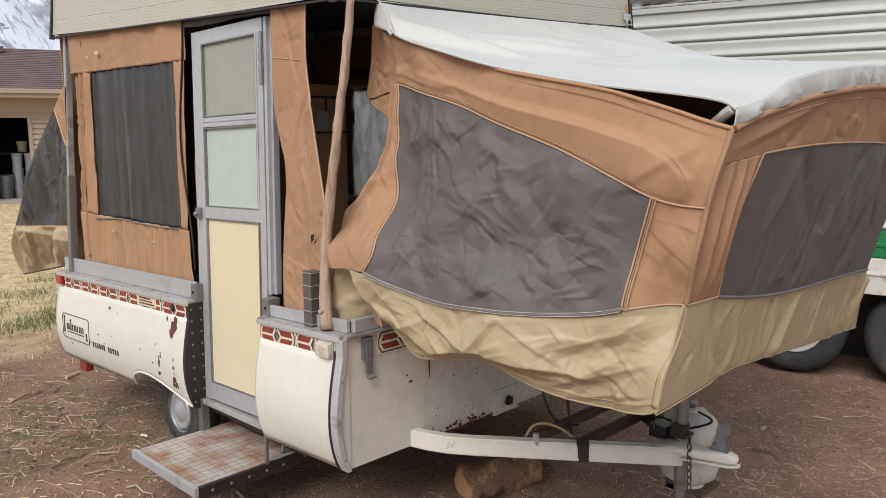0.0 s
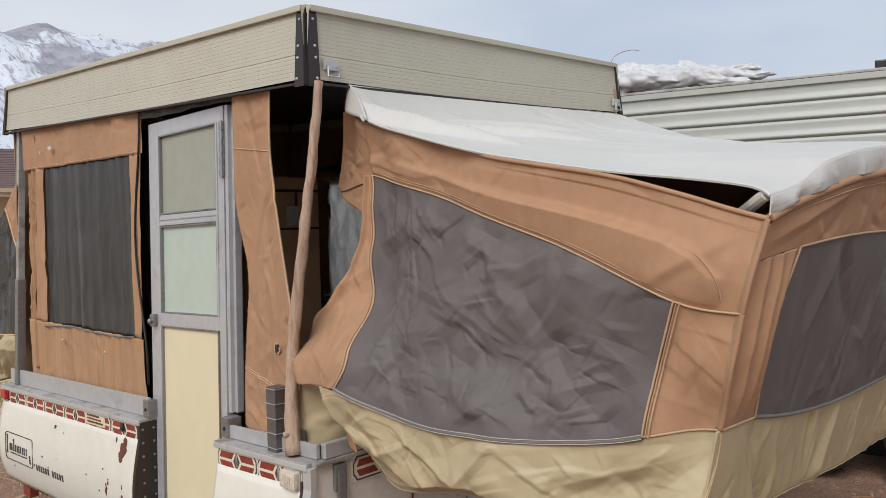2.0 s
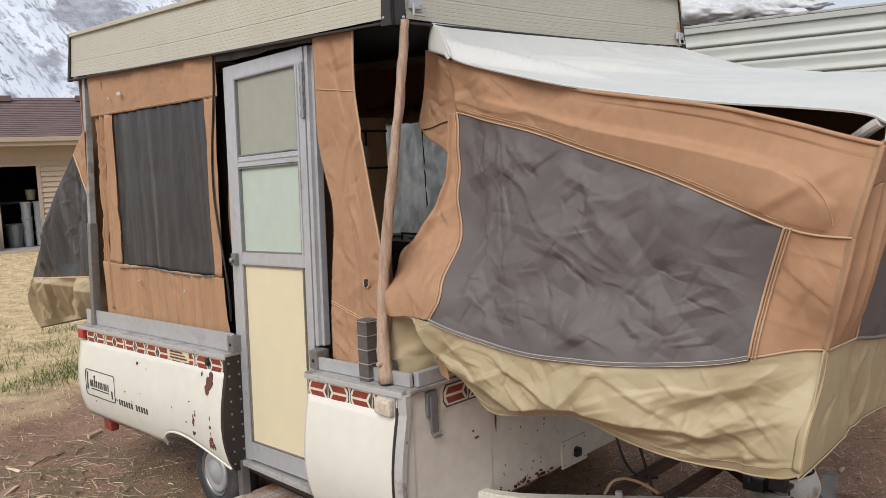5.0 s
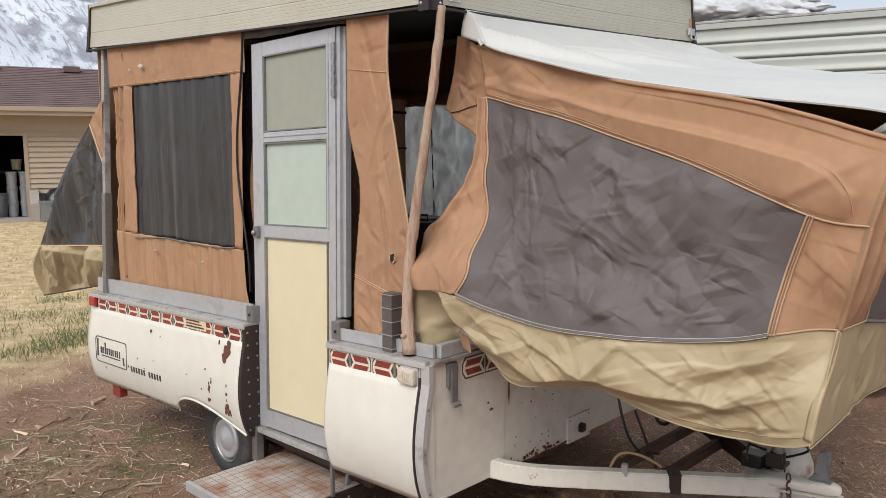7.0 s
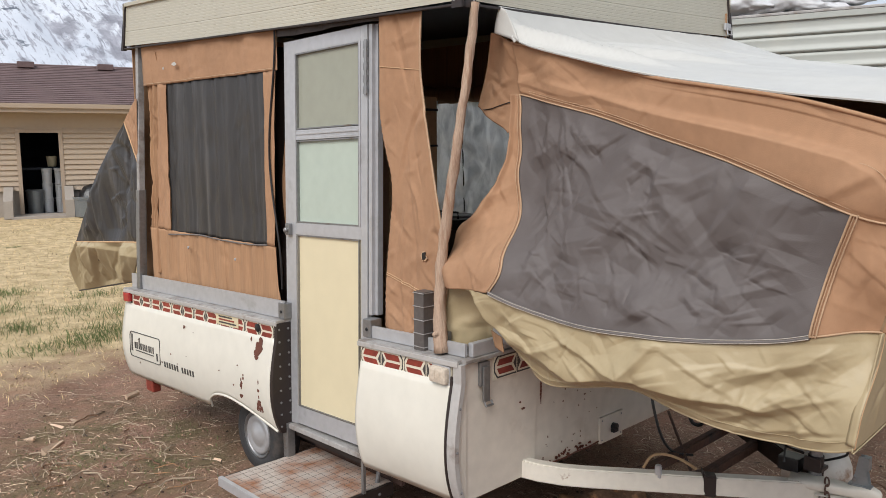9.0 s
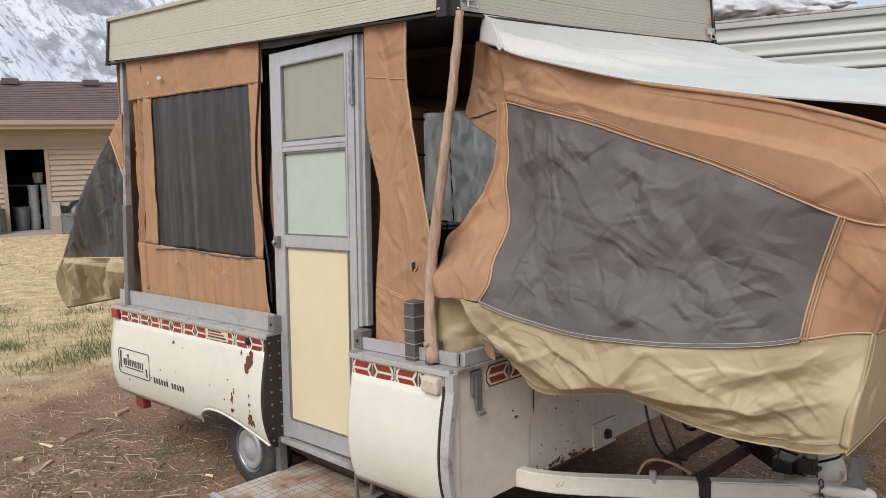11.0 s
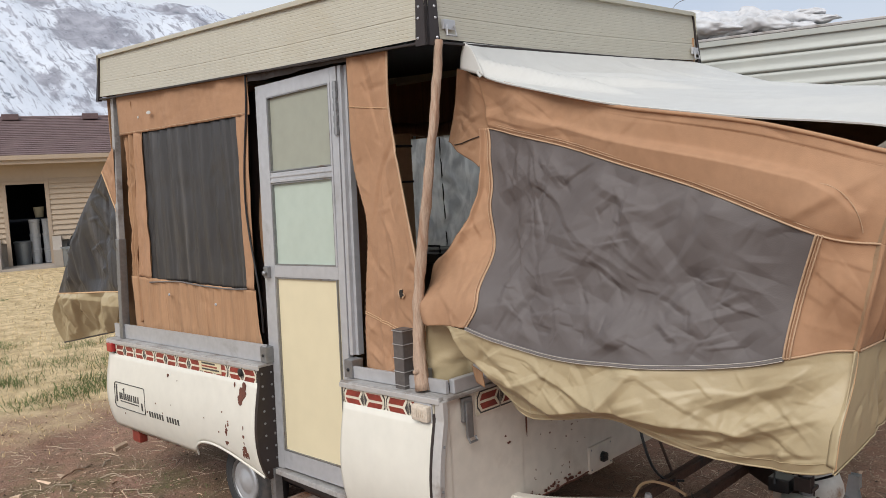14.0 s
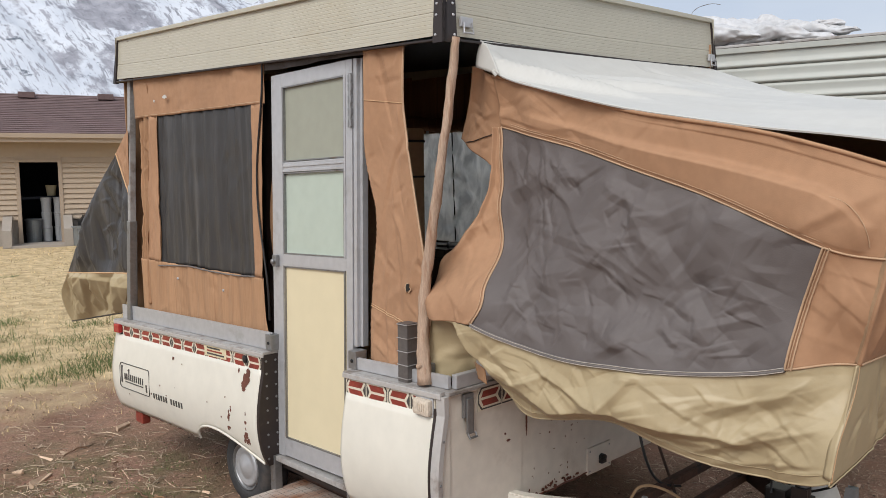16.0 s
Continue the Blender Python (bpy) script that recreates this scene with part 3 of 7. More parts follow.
def arch(y):
    if 1.175 <= y <= 1.82:
        t = (1.82 - y) / 0.645
        return 0.465 + 0.105 * math.sin(math.pi * min(1, t ** 0.62)) ** 0.8
    return 0.465


rear_side = side_panel("side_panel", 1.175, 2.85, arch, "white painted side panel, chipped, with wheel arch")
front_side = side_panel("side_panel", 0.0, 0.53, lambda y: 0.465, "white painted side panel in front of the door")

# rolled lip of the wheel arch
lip = [(side_x(arch(y)) - 0.004, y, zb(arch(y), y)) for y in np.linspace(1.18, 1.82, 30)]
part("wheel_arch_lip", tube(lip, 0.006, 6), PAINT, rear_side)

# body shell behind the panels: floor, front wall, rear wall, far wall
part("floor_pan", box(0.09, 2.03, 0.0, 2.82, 0.47, 0.53, shear=BS), RUSTBEAM, trailer, "rusty steel underframe and floor")
front_wall = part("front_wall", join(box(-0.055, 0.385, -0.034, 0.0, 0.465, 1.0, 0.003), box(0.387, 2.05, -0.03, 0.0, 0.465, 1.0, 0.003)), FRONTPAINT, trailer, "dull off-white sheet metal front wall with rust stains")
part("rear_wall", box(-0.05, 2.05, 2.82, 2.85, 0.465, 1.0, shear=BS), PAINT, trailer)
part("far_side_panel", box(2.03, 2.06, 0.0, 2.82, 0.465, 1.0, shear=BS), PAINT, trailer)
part("inner_side", box(-0.045, -0.03, 1.2, 2.82, 0.6, 0.93, shear=BS), BROWN, trailer)
part("inner_side", box(-0.045, -0.03, 0.0, 0.52, 0.47, 0.93, shear=BS), BROWN, trailer)


# bottom flange with rust along the front wall
part("rust_streak", tube([(x, -0.036, 0.467 + 0.003 * math.sin(x * 40)) for x in np.linspace(0.42, 0.95, 20)], 0.003, 5), RUST, front_wall)
rs = random.Random(4)


def blot(cx, cy, w, h, fx, seed, n=22):
    """A ragged flat patch on a surface given by fx(u, v)."""
    r = random.Random(seed)
    ph = r.random() * 9
    pts = []
    for k in range(n):
        t = 2 * math.pi * k / n
        q = 1 + 0.55 * noise.noise(Vector((math.cos(t) * 1.7 + ph, math.sin(t) * 1.7, seed))) + 0.2 * (r.random() - 0.5)
        pts.append((cx + w * q * math.cos(t), cy + h * q * math.sin(t)))
    return prism(pts, lambda u, v: fx(u, v, 0.0015), lambda u, v: fx(u, v, -0.001))


def on_side(u, v, d):
    return Vector((side_x(v) - 0.0035 - d, u, zb(v, u)))


def on_front(u, v, d):
    return Vector((u, -0.036 - d, v))


bits = [blot(1.292 + rs.gauss(0, 0.014), 0.862 + rs.gauss(0, 0.026), rs.uniform(0.007, 0.018), rs.uniform(0.008, 0.022), on_side, 100 + k, 14) for k in range(16)]
for k, q_ in enumerate(bits):
    part("rust_patch", q_, RUST, rear_side, "brown rust patch with flaked paint")
spots = [(1.43 + rs.gauss(0, 0.008), 0.655 + rs.gauss(0, 0.035), rs.uniform(0.003, 0.009), rs.uniform(0.004, 0.011)) for _ in range(10)]
spots += [(1.275 + rs.gauss(0, 0.016), 0.60 + rs.gauss(0, 0.03), rs.uniform(0.003, 0.010), rs.uniform(0.004, 0.014)) for _ in range(20)]
spots += [(rs.uniform(1.3, 2.8), rs.uniform(0.5, 0.91), rs.uniform(0.002, 0.005), rs.uniform(0.002, 0.006)) for _ in range(11)]
spots += [(rs.uniform(1.9, 2.8), 0.47, rs.uniform(0.01, 0.03), 0.003) for _ in range(8)] + [(2.06, 0.87, 0.008, 0.010), (1.37, 0.9, 0.005, 0.010)]
chips = [blot(*c, on_side, 10 + i, 9) for i, c in enumerate(spots)]
tagged(part("paint_chips", join(*chips), RUST, rear_side), kind="stuff")
spots = [(0.28, 0.78, 0.005, 0.004), (0.30, 0.75, 0.012, 0.004), (0.41, 0.80, 0.004, 0.05)]
spots += [(rs.uniform(0.42, 0.85), rs.uniform(0.5, 0.85), rs.uniform(0.001, 0.0035), rs.uniform(0.001, 0.004)) for _ in range(34)]
spots += [(rs.uniform(0.42, 0.8), 0.475 + abs(rs.gauss(0, 0.012)), rs.uniform(0.004, 0.012), rs.uniform(0.002, 0.007)) for _ in range(30)]
chips = [blot(*c, on_front, 40 + i, 9) for i, c in enumerate(spots)]
tagged(part("paint_chips", join(*chips), RUST, front_wall), kind="stuff")

# brown metal end caps with screws
cap = [(side_x(z) - 0.004, z) for z in np.linspace(0.465, 1.0, 14)] + [(0.03, 1.0), (0.03, 0.465)]
cap_ob = part("end_trim", prism(cap, lambda x, z: Vector((x, 1.172, zb(z, 1.17))), lambda x, z: Vector((x, 1.150, zb(z, 1.17)))), BROWN, trailer, "dark brown screwed end trim")
for z in np.linspace(0.5, 0.97, 9):
    for x in (-0.055, -0.005):
        part("screw", lathe([(0.006, 0), (0.005, -0.003), (0.0001, -0.004)], (x, 1.149, zb(z, 1.17)), "y", 8), STEEL, cap_ob)
edge = [(side_x(z) - 0.005, -0.004 + 0.0, zb(z, 0)) for z in np.linspace(0.465, 0.95, 16)]
part("edge_trim", tube(edge, 0.007, 6), BROWN, trailer, "dark brown rubber edge trim")
zs_ = np.linspace(0.465, 1.0, 16)
ca = [(side_x(z) - 0.006, z) for z in zs_] + [(side_x(z) + 0.016, z) for z in zs_[::-1]]
we = [(side_x(z) + 0.016, z) for z in zs_] + [(-0.03, 1.0), (-0.03, 0.465)]
part("front_wall_edge", prism(we, lambda x, z: Vector((x, -0.040, z)), lambda x, z: Vector((x, -0.010, z))), FRONTPAINT, trailer, "dull off-white sheet metal wall edge")
part("corner_angle", prism(ca, lambda x, z: Vector((x, -0.052, z)), lambda x, z: Vector((x, -0.010, z))), CORNER, trailer, "pale grey metal corner angle")
for z in (0.52, 0.68, 0.84):
    part("screw", lathe([(0.006, 0), (0.0001, -0.004)], (side_x(z) + 0.006, -0.053, z), "y", 8), STEEL, trailer)

# ledge rails along the top of the body
for y0, y1 in ((1.15, 2.86), (-0.035, 0.54)):
    rail = part("ledge_rail", box(-0.07, 0.03, y0, y1, 1.0, 1.014, 0.004, shear=BS), LEDGE, trailer, "dull aluminium ledge rail")
    part("rail_lip", box(-0.074, -0.062, y0, y1, 0.988, 1.008, 0.003, shear=BS), CORNER, rail)
    part("sill_panel", box(-0.022, -0.008, y0 + 0.01, y1 - 0.02, 1.016, 1.10 if y0 > 1 else 1.065, 0.002, shear=BS), ALU, rail)
part("ledge_rail", box(-0.05, 2.05, -0.056, 0.0, 1.0, 1.014, 0.004), LEDGE, trailer, "dull aluminium ledge rail")
part("bunk_rail", box(0.0, 2.0, -0.046, -0.02, 1.016, 1.068, 0.004), ALU, trailer, "aluminium bunk slide rail")
part("bunk_rail", box(0.10, 0.14, -1.1, -0.05, 1.06, 1.11, 0.004), ALU, trailer, "aluminium bunk slide rail")
part("bunk_board", box(0.16, 1.75, -1.2, -0.02, 1.15, 1.18), COUNTER, trailer, "dark bunk platform under the canvas")
for y, z in ((1.165, 1.075), (0.53, 1.06)):
    br = part("rail_bracket", box(-0.03, 0.03, y - 0.025, y + 0.025, zb(1.016, y), zb(1.016, y) + 0.075, 0.003), STEEL, trailer, "worn steel corner bracket")
    part("screw", lathe([(0.008, 0), (0.006, -0.004), (0.0001, -0.005)], (-0.031, y, zb(1.05, y)), "x", 8), BLACK, br)


# printed red and cream stripe
def stripe_unit(u0, w, flip, z0, h, f):
    """One printed lozenge: dark border, cream lines, two red bars."""
    def q(a, b):
        return (u0 + (w * (1 - a) if flip else w * a), z0 + h * b)

    def plate(poly, d):
        return prism(poly, lambda u, v: f(u, v, d), lambda u, v: f(u, v, 0.001))

    reds = [plate([q(0.11, 0.81), q(0.78, 0.81), q(0.88, 0.555), q(0.24, 0.555)], 0.0044), plate([q(0.11, 0.19), q(0.78, 0.19), q(0.88, 0.445), q(0.24, 0.445)], 0.0044)]
    darks = [plate([q(0.0, 0.04), q(0.86, 0.04), q(0.99, 0.30), q(0.99, 0.70), q(0.86, 0.96), q(0.0, 0.96)], 0.0026), plate([q(0.03, 0.24), q(0.03, 0.76), q(0.15, 0.5)], 0.0044)]
    pales = [plate([q(0.025, 0.11), q(0.83, 0.11), q(0.95, 0.34), q(0.95, 0.66), q(0.83, 0.89), q(0.025, 0.89)], 0.0035)]
    return reds, darks, pales


def stripe(u0, u1, z0, z1, f, count, parent):
    base = part("stripe_base", prism([(u0, z0), (u1, z0), (u1, z1), (u0, z1)], lambda u, v: f(u, v, 0.0018), lambda u, v: f(u, v, -0.012)), STRIPECREAM, parent, "cream printed band with red and brown lozenges")
    reds, darks, pales = [], [], []
    w = (u1 - u0) / count
    for k in range(count):
        a, b, c = stripe_unit(u0 + k * w + 0.002, w - 0.004, k % 2 == 0, z0, z1 - z0, f)
        reds += a
        darks += b
        pales += c
    for q_ in reds:
        part("stripe_bar", q_, RED, parent)
    for q_ in darks:
        part("stripe_outline", q_, INK, parent)
    for q_ in pales:
        part("stripe_field", q_, STRIPECREAM, parent)


def on_strip(u, v, d):
    return Vector((-0.060 - d, u, zb(v, u)))


stripe(1.178, 2.755, 0.903, 0.998, on_strip, 12, rear_side)
stripe(0.005, 0.53, 0.903, 0.998, on_strip, 4, front_side)
stripe(0.12, 2.0, 0.903, 0.998, on_front, 14, front_wall)
part("stripe_badge", prism([(1.50, 0.932), (1.72, 0.932), (1.72, 0.99), (1.50, 0.99)], lambda u, v: on_strip(u, v, 0.006), lambda u, v: on_strip(u, v, 0)), CREAM, rear_side, "worn printed badge")
for k in range(3):
    z = 0.942 + k * 0.015
    part("badge_bar", box(-0.0685, -0.066, 1.52 + 0.02 * k, 1.69, z, z + 0.007, shear=BS), INK if k != 1 else RED, rear_side)
part("round_plug", lathe([(0.019, 0.0), (0.019, -0.008), (0.012, -0.011), (0.0001, -0.012)], (-0.062, 1.32, zb(0.96, 1.32)), "x", 18), BLACK, rear_side, "black round plug")

# printed lettering, as plain bars in a rounded frame
frame_pts = []
for cy, cz, a0 in ((2.712, 0.741, 0), (2.352, 0.741, 90), (2.352, 0.633, 180), (2.712, 0.633, 270)):
    for a in (0, 30, 60, 90):
        frame_pts.append((cy + 0.022 * math.cos(radians(a0 + a)), cz + 0.022 * math.sin(radians(a0 + a))))
frame_pts.append(frame_pts[0])
part("badge_frame", tube([on_side(u, v, 0.001) for u, v in frame_pts], 0.0026, 5, cap=False), INK, rear_side, "dark printed badge outline")
for a, w, c, d in ((2.715, 0.016, 0.645, 0.748), (2.665, 0.012, 0.667, 0.705), (2.64, 0.012, 0.667, 0.705), (2.61, 0.010, 0.667, 0.735), (2.585, 0.012, 0.667, 0.705), (2.555, 0.010, 0.667, 0.705), (2.53, 0.010, 0.667, 0.705), (2.505, 0.010, 0.667, 0.705), (2.475, 0.012, 0.667, 0.705), (2.45, 0.012, 0.667, 0.705), (2.42, 0.010, 0.667, 0.705), (2.375, 0.014, 0.63, 0.675), (2.655, 0.245, 0.652, 0.657)):
    part("badge_bar", prism([(a, c), (a - w, c), (a - w, d), (a, d)], lambda u, v: on_side(u, v, 0.002), lambda u, v: on_side(u, v, -0.002)), INK, rear_side)
for k in range(12):
    if k != 6:
        u = 2.28 - k * 0.0305
        part("lettering_bar", prism([(u, 0.612), (u - 0.013, 0.612), (u - 0.013, 0.644), (u, 0.644)], lambda u, v: on_side(u, v, 0.002), lambda u, v: on_side(u, v, -0.002)), INK, rear_side)

# lamps and latches on the body
part("tail_lamp", box(-0.085, -0.055, 2.76, 2.84, 0.935, 0.99, 0.01, shear=BS), LENS, rear_side, "red rear side lamp")
# duller red than the tail lamp: shade under the body is in its colour
part("lower_lamp", box(-0.03, 0.02, 2.60, 2.70, 0.29, 0.375, 0.01), RED, rear_side, "red reflector under the body")
ml = part("marker_lamp", box(-0.09, -0.055, 0.012, 0.098, 0.918, 0.978, 0.012), CLEAR, trailer, "hazy clear marker lamp")
part("lamp_base", box(-0.068, -0.058, 0.008, 0.102, 0.912, 0.984, 0.004), ALU, ml)
part("lamp_rib", join(*[box(-0.0925, -0.089, y, y + 0.004, 0.935, 0.962) for y in np.linspace(0.035, 0.065, 4)]), CLEAR, ml)
la = part("latch", box(0.035, 0.085, -0.052, -0.036, 0.90, 0.99, 0.004), STEEL, trailer, "grey steel roof latch")
part("latch_arm", box(0.042, 0.075, -0.062, -0.052, 0.84, 0.975, 0.004), STEEL, la)
part("latch_hook", tube([(0.04, -0.064, 0.845), (0.04, -0.074, 0.83), (0.078, -0.074, 0.83), (0.078, -0.064, 0.845)], 0.005, 6), STEEL, la)
hp = part("hatch_cover", box(0.83, 1.01, -0.042, -0.03, 0.455, 0.575, 0.003), FRONTPAINT, trailer, "square screwed cover plate with black lock")
part("lock", join(lathe([(0.018, 0), (0.018, -0.02), (0.0001, -0.022)], (0.93, -0.042, 0.515), "y", 12), box(0.90, 0.935, -0.07, -0.05, 0.497, 0.513, 0.003)), BLACK, hp)
for x in (0.845, 0.995):
    for z in (0.47, 0.56):
        part("screw", lathe([(0.005, 0), (0.0001, -0.004)], (x, -0.0425, z), "y", 8), STEEL, hp)

# wheels
for wx, s in ((0.075, 1), (1.93, -1)):
    w_c = (wx, 1.60, GZ + 0.213)
    prof = [(0.112, 0.03), (0.128, 0.004), (0.15, 0.0), (0.19, 0.002), (0.208, 0.02), (0.215, 0.05), (0.215, 0.10), (0.208, 0.13), (0.19, 0.145), (0.13, 0.145)]
    wheel = part("wheel", lathe([(r, h * s) for r, h in prof], w_c, "x", 40), RUBBER, trailer, "small worn tyre", smooth=True)
    part("rim", lathe([(0.126, 0.012 * s), (0.124, 0.0), (0.116, 0.012 * s), (0.11, 0.03 * s), (0.09, 0.03 * s)], w_c, "x", 40), STEEL, wheel, "rust-stained pale steel rim", smooth=True)
    part("hubcap", lathe([(0.108, 0.02 * s), (0.104, 0.006 * s), (0.09, 0.0), (0.075, 0.01 * s), (0.06, 0.004 * s), (0.03, -0.012 * s), (0.0001, -0.016 * s)], w_c, "x", 40), ALU, wheel, "dented silver hubcap", smooth=True)
part("axle", tube([(0.2, 1.6, GZ + 0.213), (1.85, 1.6, GZ + 0.213)], 0.025, 8), RUSTBEAM, trailer)
part("wheel_box", box(0.28, 0.30, 1.2, 2.0, 0.26, 0.50, shear=BS), BROWN, trailer)
part("jack_stand", box(-0.03, 0.01, 1.14, 1.18, GZ + 0.02, 0.47, 0.003), STEEL, trailer, "steel leg beside the wheel")

# door
door = tagged(new("door"), "narrow aluminium-framed door with cream lower panel")
door.parent = trailer
LEANM = Matrix.Translation((0.004, 0, 0)) @ Matrix(((1, 0, 0.02, -0.012), (0, 1, 0, 0), (0, -0.03, 1, 0.035), (0, 0, 0, 1)))


def lean(ob):
    o = ROOTS["tent_trailer"]
    m = Matrix.Translation(-o) @ LEANM @ Matrix.Translation(o)
    ob.data.transform(m)
    return ob


for nm, bx_ in (("stile", (0.578, 0.62, 0.49, 2.25)), ("stile", (1.098, 1.18, 0.47, 2.25)), ("top_rail", (0.62, 1.098, 2.19, 2.25)), ("middle_rail", (0.62, 1.098, 1.815, 1.85)), ("lock_rail", (0.62, 1.098, 1.375, 1.43)), ("bottom_rail", (0.62, 1.098, 0.475, 0.56))):
    lean(part(nm, box(0.0, 0.026, *bx_, 0.003), ALU, door, "dull scratched aluminium"))
lean(part("lower_panel", box(0.008, 0.022, 0.615, 1.12, 0.555, 1.38), CREAM, door, "plain cream door panel"))
lean(part("pane", box(0.012, 0.018, 0.615, 1.12, 1.845, 2.195), FROST, door, "frosted beige-green upper pane"))
lean(part("pane", box(0.012, 0.018, 0.615, 1.12, 1.425, 1.82), FROST2, door, "frosted pale green middle pane"))
lean(part("pane_bead", join(box(-0.004, 0.01, 0.62, 0.63, 1.43, 2.19, 0.002), box(-0.004, 0.01, 1.088, 1.098, 1.43, 2.19, 0.002), box(-0.004, 0.01, 0.63, 1.088, 1.805, 1.817, 0.002), box(-0.004, 0.01, 0.63, 1.088, 1.828, 1.836, 0.002)), ALU, door))
for z0, z1 in ((1.43, 1.803), (1.852, 2.19), (0.56, 1.375)):
    lean(part("gasket", join(box(-0.001, 0.012, 0.631, 0.637, z0, z1), box(-0.001, 0.012, 1.081, 1.087, z0, z1), box(-0.001, 0.012, 0.637, 1.081, z1 - 0.006, z1), box(-0.001, 0.012, 0.637, 1.081, z0, z0 + 0.006)), STEEL, door, "thin dark gasket"))
kn = lean(part("door_latch", box(-0.02, 0.0, 1.125, 1.16, 1.37, 1.425, 0.005), STEEL, door, "grey steel door latch"))
lean(part("latch_knob", lathe([(0.011, 0), (0.012, -0.012), (0.007, -0.016), (0.0001, -0.017)], (-0.02, 1.142, 1.395), "x", 12), STEEL, door))
lean(part("hinge", join(tube([(-0.006, 0.582, 1.97), (-0.006, 0.582, 2.19)], 0.007, 8), *[box(-0.009, 0.001, 0.572, 0.595, z, z + 0.03, 0.002) for z in (1.975, 2.02, 2.07, 2.12, 2.155)]), STEEL, door, "tarnished piano hinge"))
lean(part("door_jamb", join(box(0.004, 0.045, 0.552, 0.574, 1.06, 2.25, 0.003), box(0.02, 0.05, 0.535, 0.552, 1.06, 2.25, 0.003)), ALU, trailer, "aluminium door jamb"))
part("valance", sheet([[(0.03 + 0.008 * math.sin(y * 30), y, z + 0.003 * math.sin(y * 11)) for y in np.linspace(0.46, 1.24, 20)] for z in (2.33, 2.30, 2.275)]), COUNTER, trailer, "dark brown canvas edge above the door", solid=0.003)
lean(part("door_jamb", box(0.02, 0.05, 1.185, 1.20, 1.06, 2.25, 0.003), BLACK, trailer))
part("door_sill", box(-0.022, 0.06, 0.55, 1.17, 0.455, 0.478, 0.004, shear=-0.01), LEDGE, trailer, "thin dirty metal sill under the door")
part("step_well", box(0.17, 0.19, 0.55, 1.2, 0.28, 0.455), RUSTBEAM, trailer, "rusty step bracket panel")
part("floor_beam", box(0.02, 0.06, 0.55, 1.2, 0.40, 0.445), BROWN, trailer, "dark floor edge beam")

# fold-out step
step = part("step", join(box(-0.375, 0.14, 0.575, 1.165, 0.262, 0.298, 0.004)), BROWN, trailer, "fold-out entry step with worn rusty tread")
part("tread", box(-0.37, 0.14, 0.59, 1.155, 0.298, 0.303, 0.002), STEPTOP, step, "worn checked mat with rust stains")
grid = [box(-0.365, 0.135, y, y + 0.0013, 0.3025, 0.3036) for y in np.arange(0.62, 1.15, 0.042)] + [box(x, x + 0.0013, 0.595, 1.15, 0.3025, 0.3036) for x in np.arange(-0.33, 0.13, 0.042)]
for q_ in grid:
    part("tread_line", q_, STUB, step)
part("step_nosing", box(-0.385, -0.365, 0.57, 1.17, 0.262, 0.305, 0.003), ALU, step, "silver metal nosing")
for y in (0.575, 1.163):
    part("step_side", box(-0.37, 0.14, y - 0.004, y + 0.004, 0.245, 0.30), BROWN, step)
    for k in range(5):
        part("bolt", lathe([(0.008, 0), (0.0001, -0.005)], (-0.30 + k * 0.09, y - 0.005, 0.272), "y", 8), STEEL, step)
part("step_leg", box(-0.03, -0.015, 0.57, 0.585, 0.30, 0.50, 0.002), STEEL, step, "flat steel hanger")
part("step_leg", tube([(0.08, 0.62, 0.27), (0.12, 0.62, 0.45)], 0.010, 8), STEEL, step)

# tow frame
TZ0, TZ1 = 0.440, 0.516


def beam(p0, p1, w, z0, z1, bend=0.0):
    a, b = Vector((*p0, 0)), Vector((*p1, 0))
    d = (b - a).normalized()
    nrm = Vector((-d.y, d.x, 0)) * w / 2
    bm = bmesh.new()
    rows = []
    for k in range(13):
        t = k / 12
        c = a.lerp(b, t) + Vector((-d.y, d.x, 0)) * bend * max(0, 1 - t * 5) ** 2
        dz = 0.025 * max(0, 1 - t * 4) ** 2
        rows.append([bm.verts.new(c + s * nrm + Vector((0, 0, z))) for s, z in ((1, z0 + dz), (-1, z0 + dz), (-1, z1 + dz), (1, z1 + dz))])
    for r0, r1 in zip(rows, rows[1:]):
        for k in range(4):
            bm.faces.new((r0[k], r0[(k + 1) % 4], r1[(k + 1) % 4], r1[k]))
    bm.faces.new(rows[0]), bm.faces.new(rows[-1][::-1])
    bmesh.ops.recalc_face_normals(bm, faces=bm.faces)
    bmesh.ops.bevel(bm, geom=[e for e in bm.edges if e.calc_face_angle(0) > 1], offset=0.005, segments=2, affect="EDGES")
    return bm


arm = part("tow_arm", beam((0.285, 0.0), (0.975, -0.925), 0.05, TZ0, TZ1, 0.02), TONGUE, trailer, "white steel tow arm with rust spots")
part("tow_arm", beam((1.75, 0.0), (1.05, -0.90), 0.05, TZ0, TZ1 + 0.01), BROWN, trailer, "dark steel tow arm with peeling black paint")
bx, by = 0.285 + 0.745 * 0.585, -0.585
part("rust_band", beam((bx, by), (bx + 0.033, by - 0.044), 0.054, TZ0 - 0.003, TZ1 + 0.003), BROWN, arm, "brown rust band")
part("arm_bolt", join(box(0.60, 0.615, -0.475, -0.45, 0.50, 0.545, 0.003), lathe([(0.012, 0), (0.012, 0.01), (0.0001, 0.012)], (0.607, -0.462, 0.54), "z", 8)), ALU, arm)
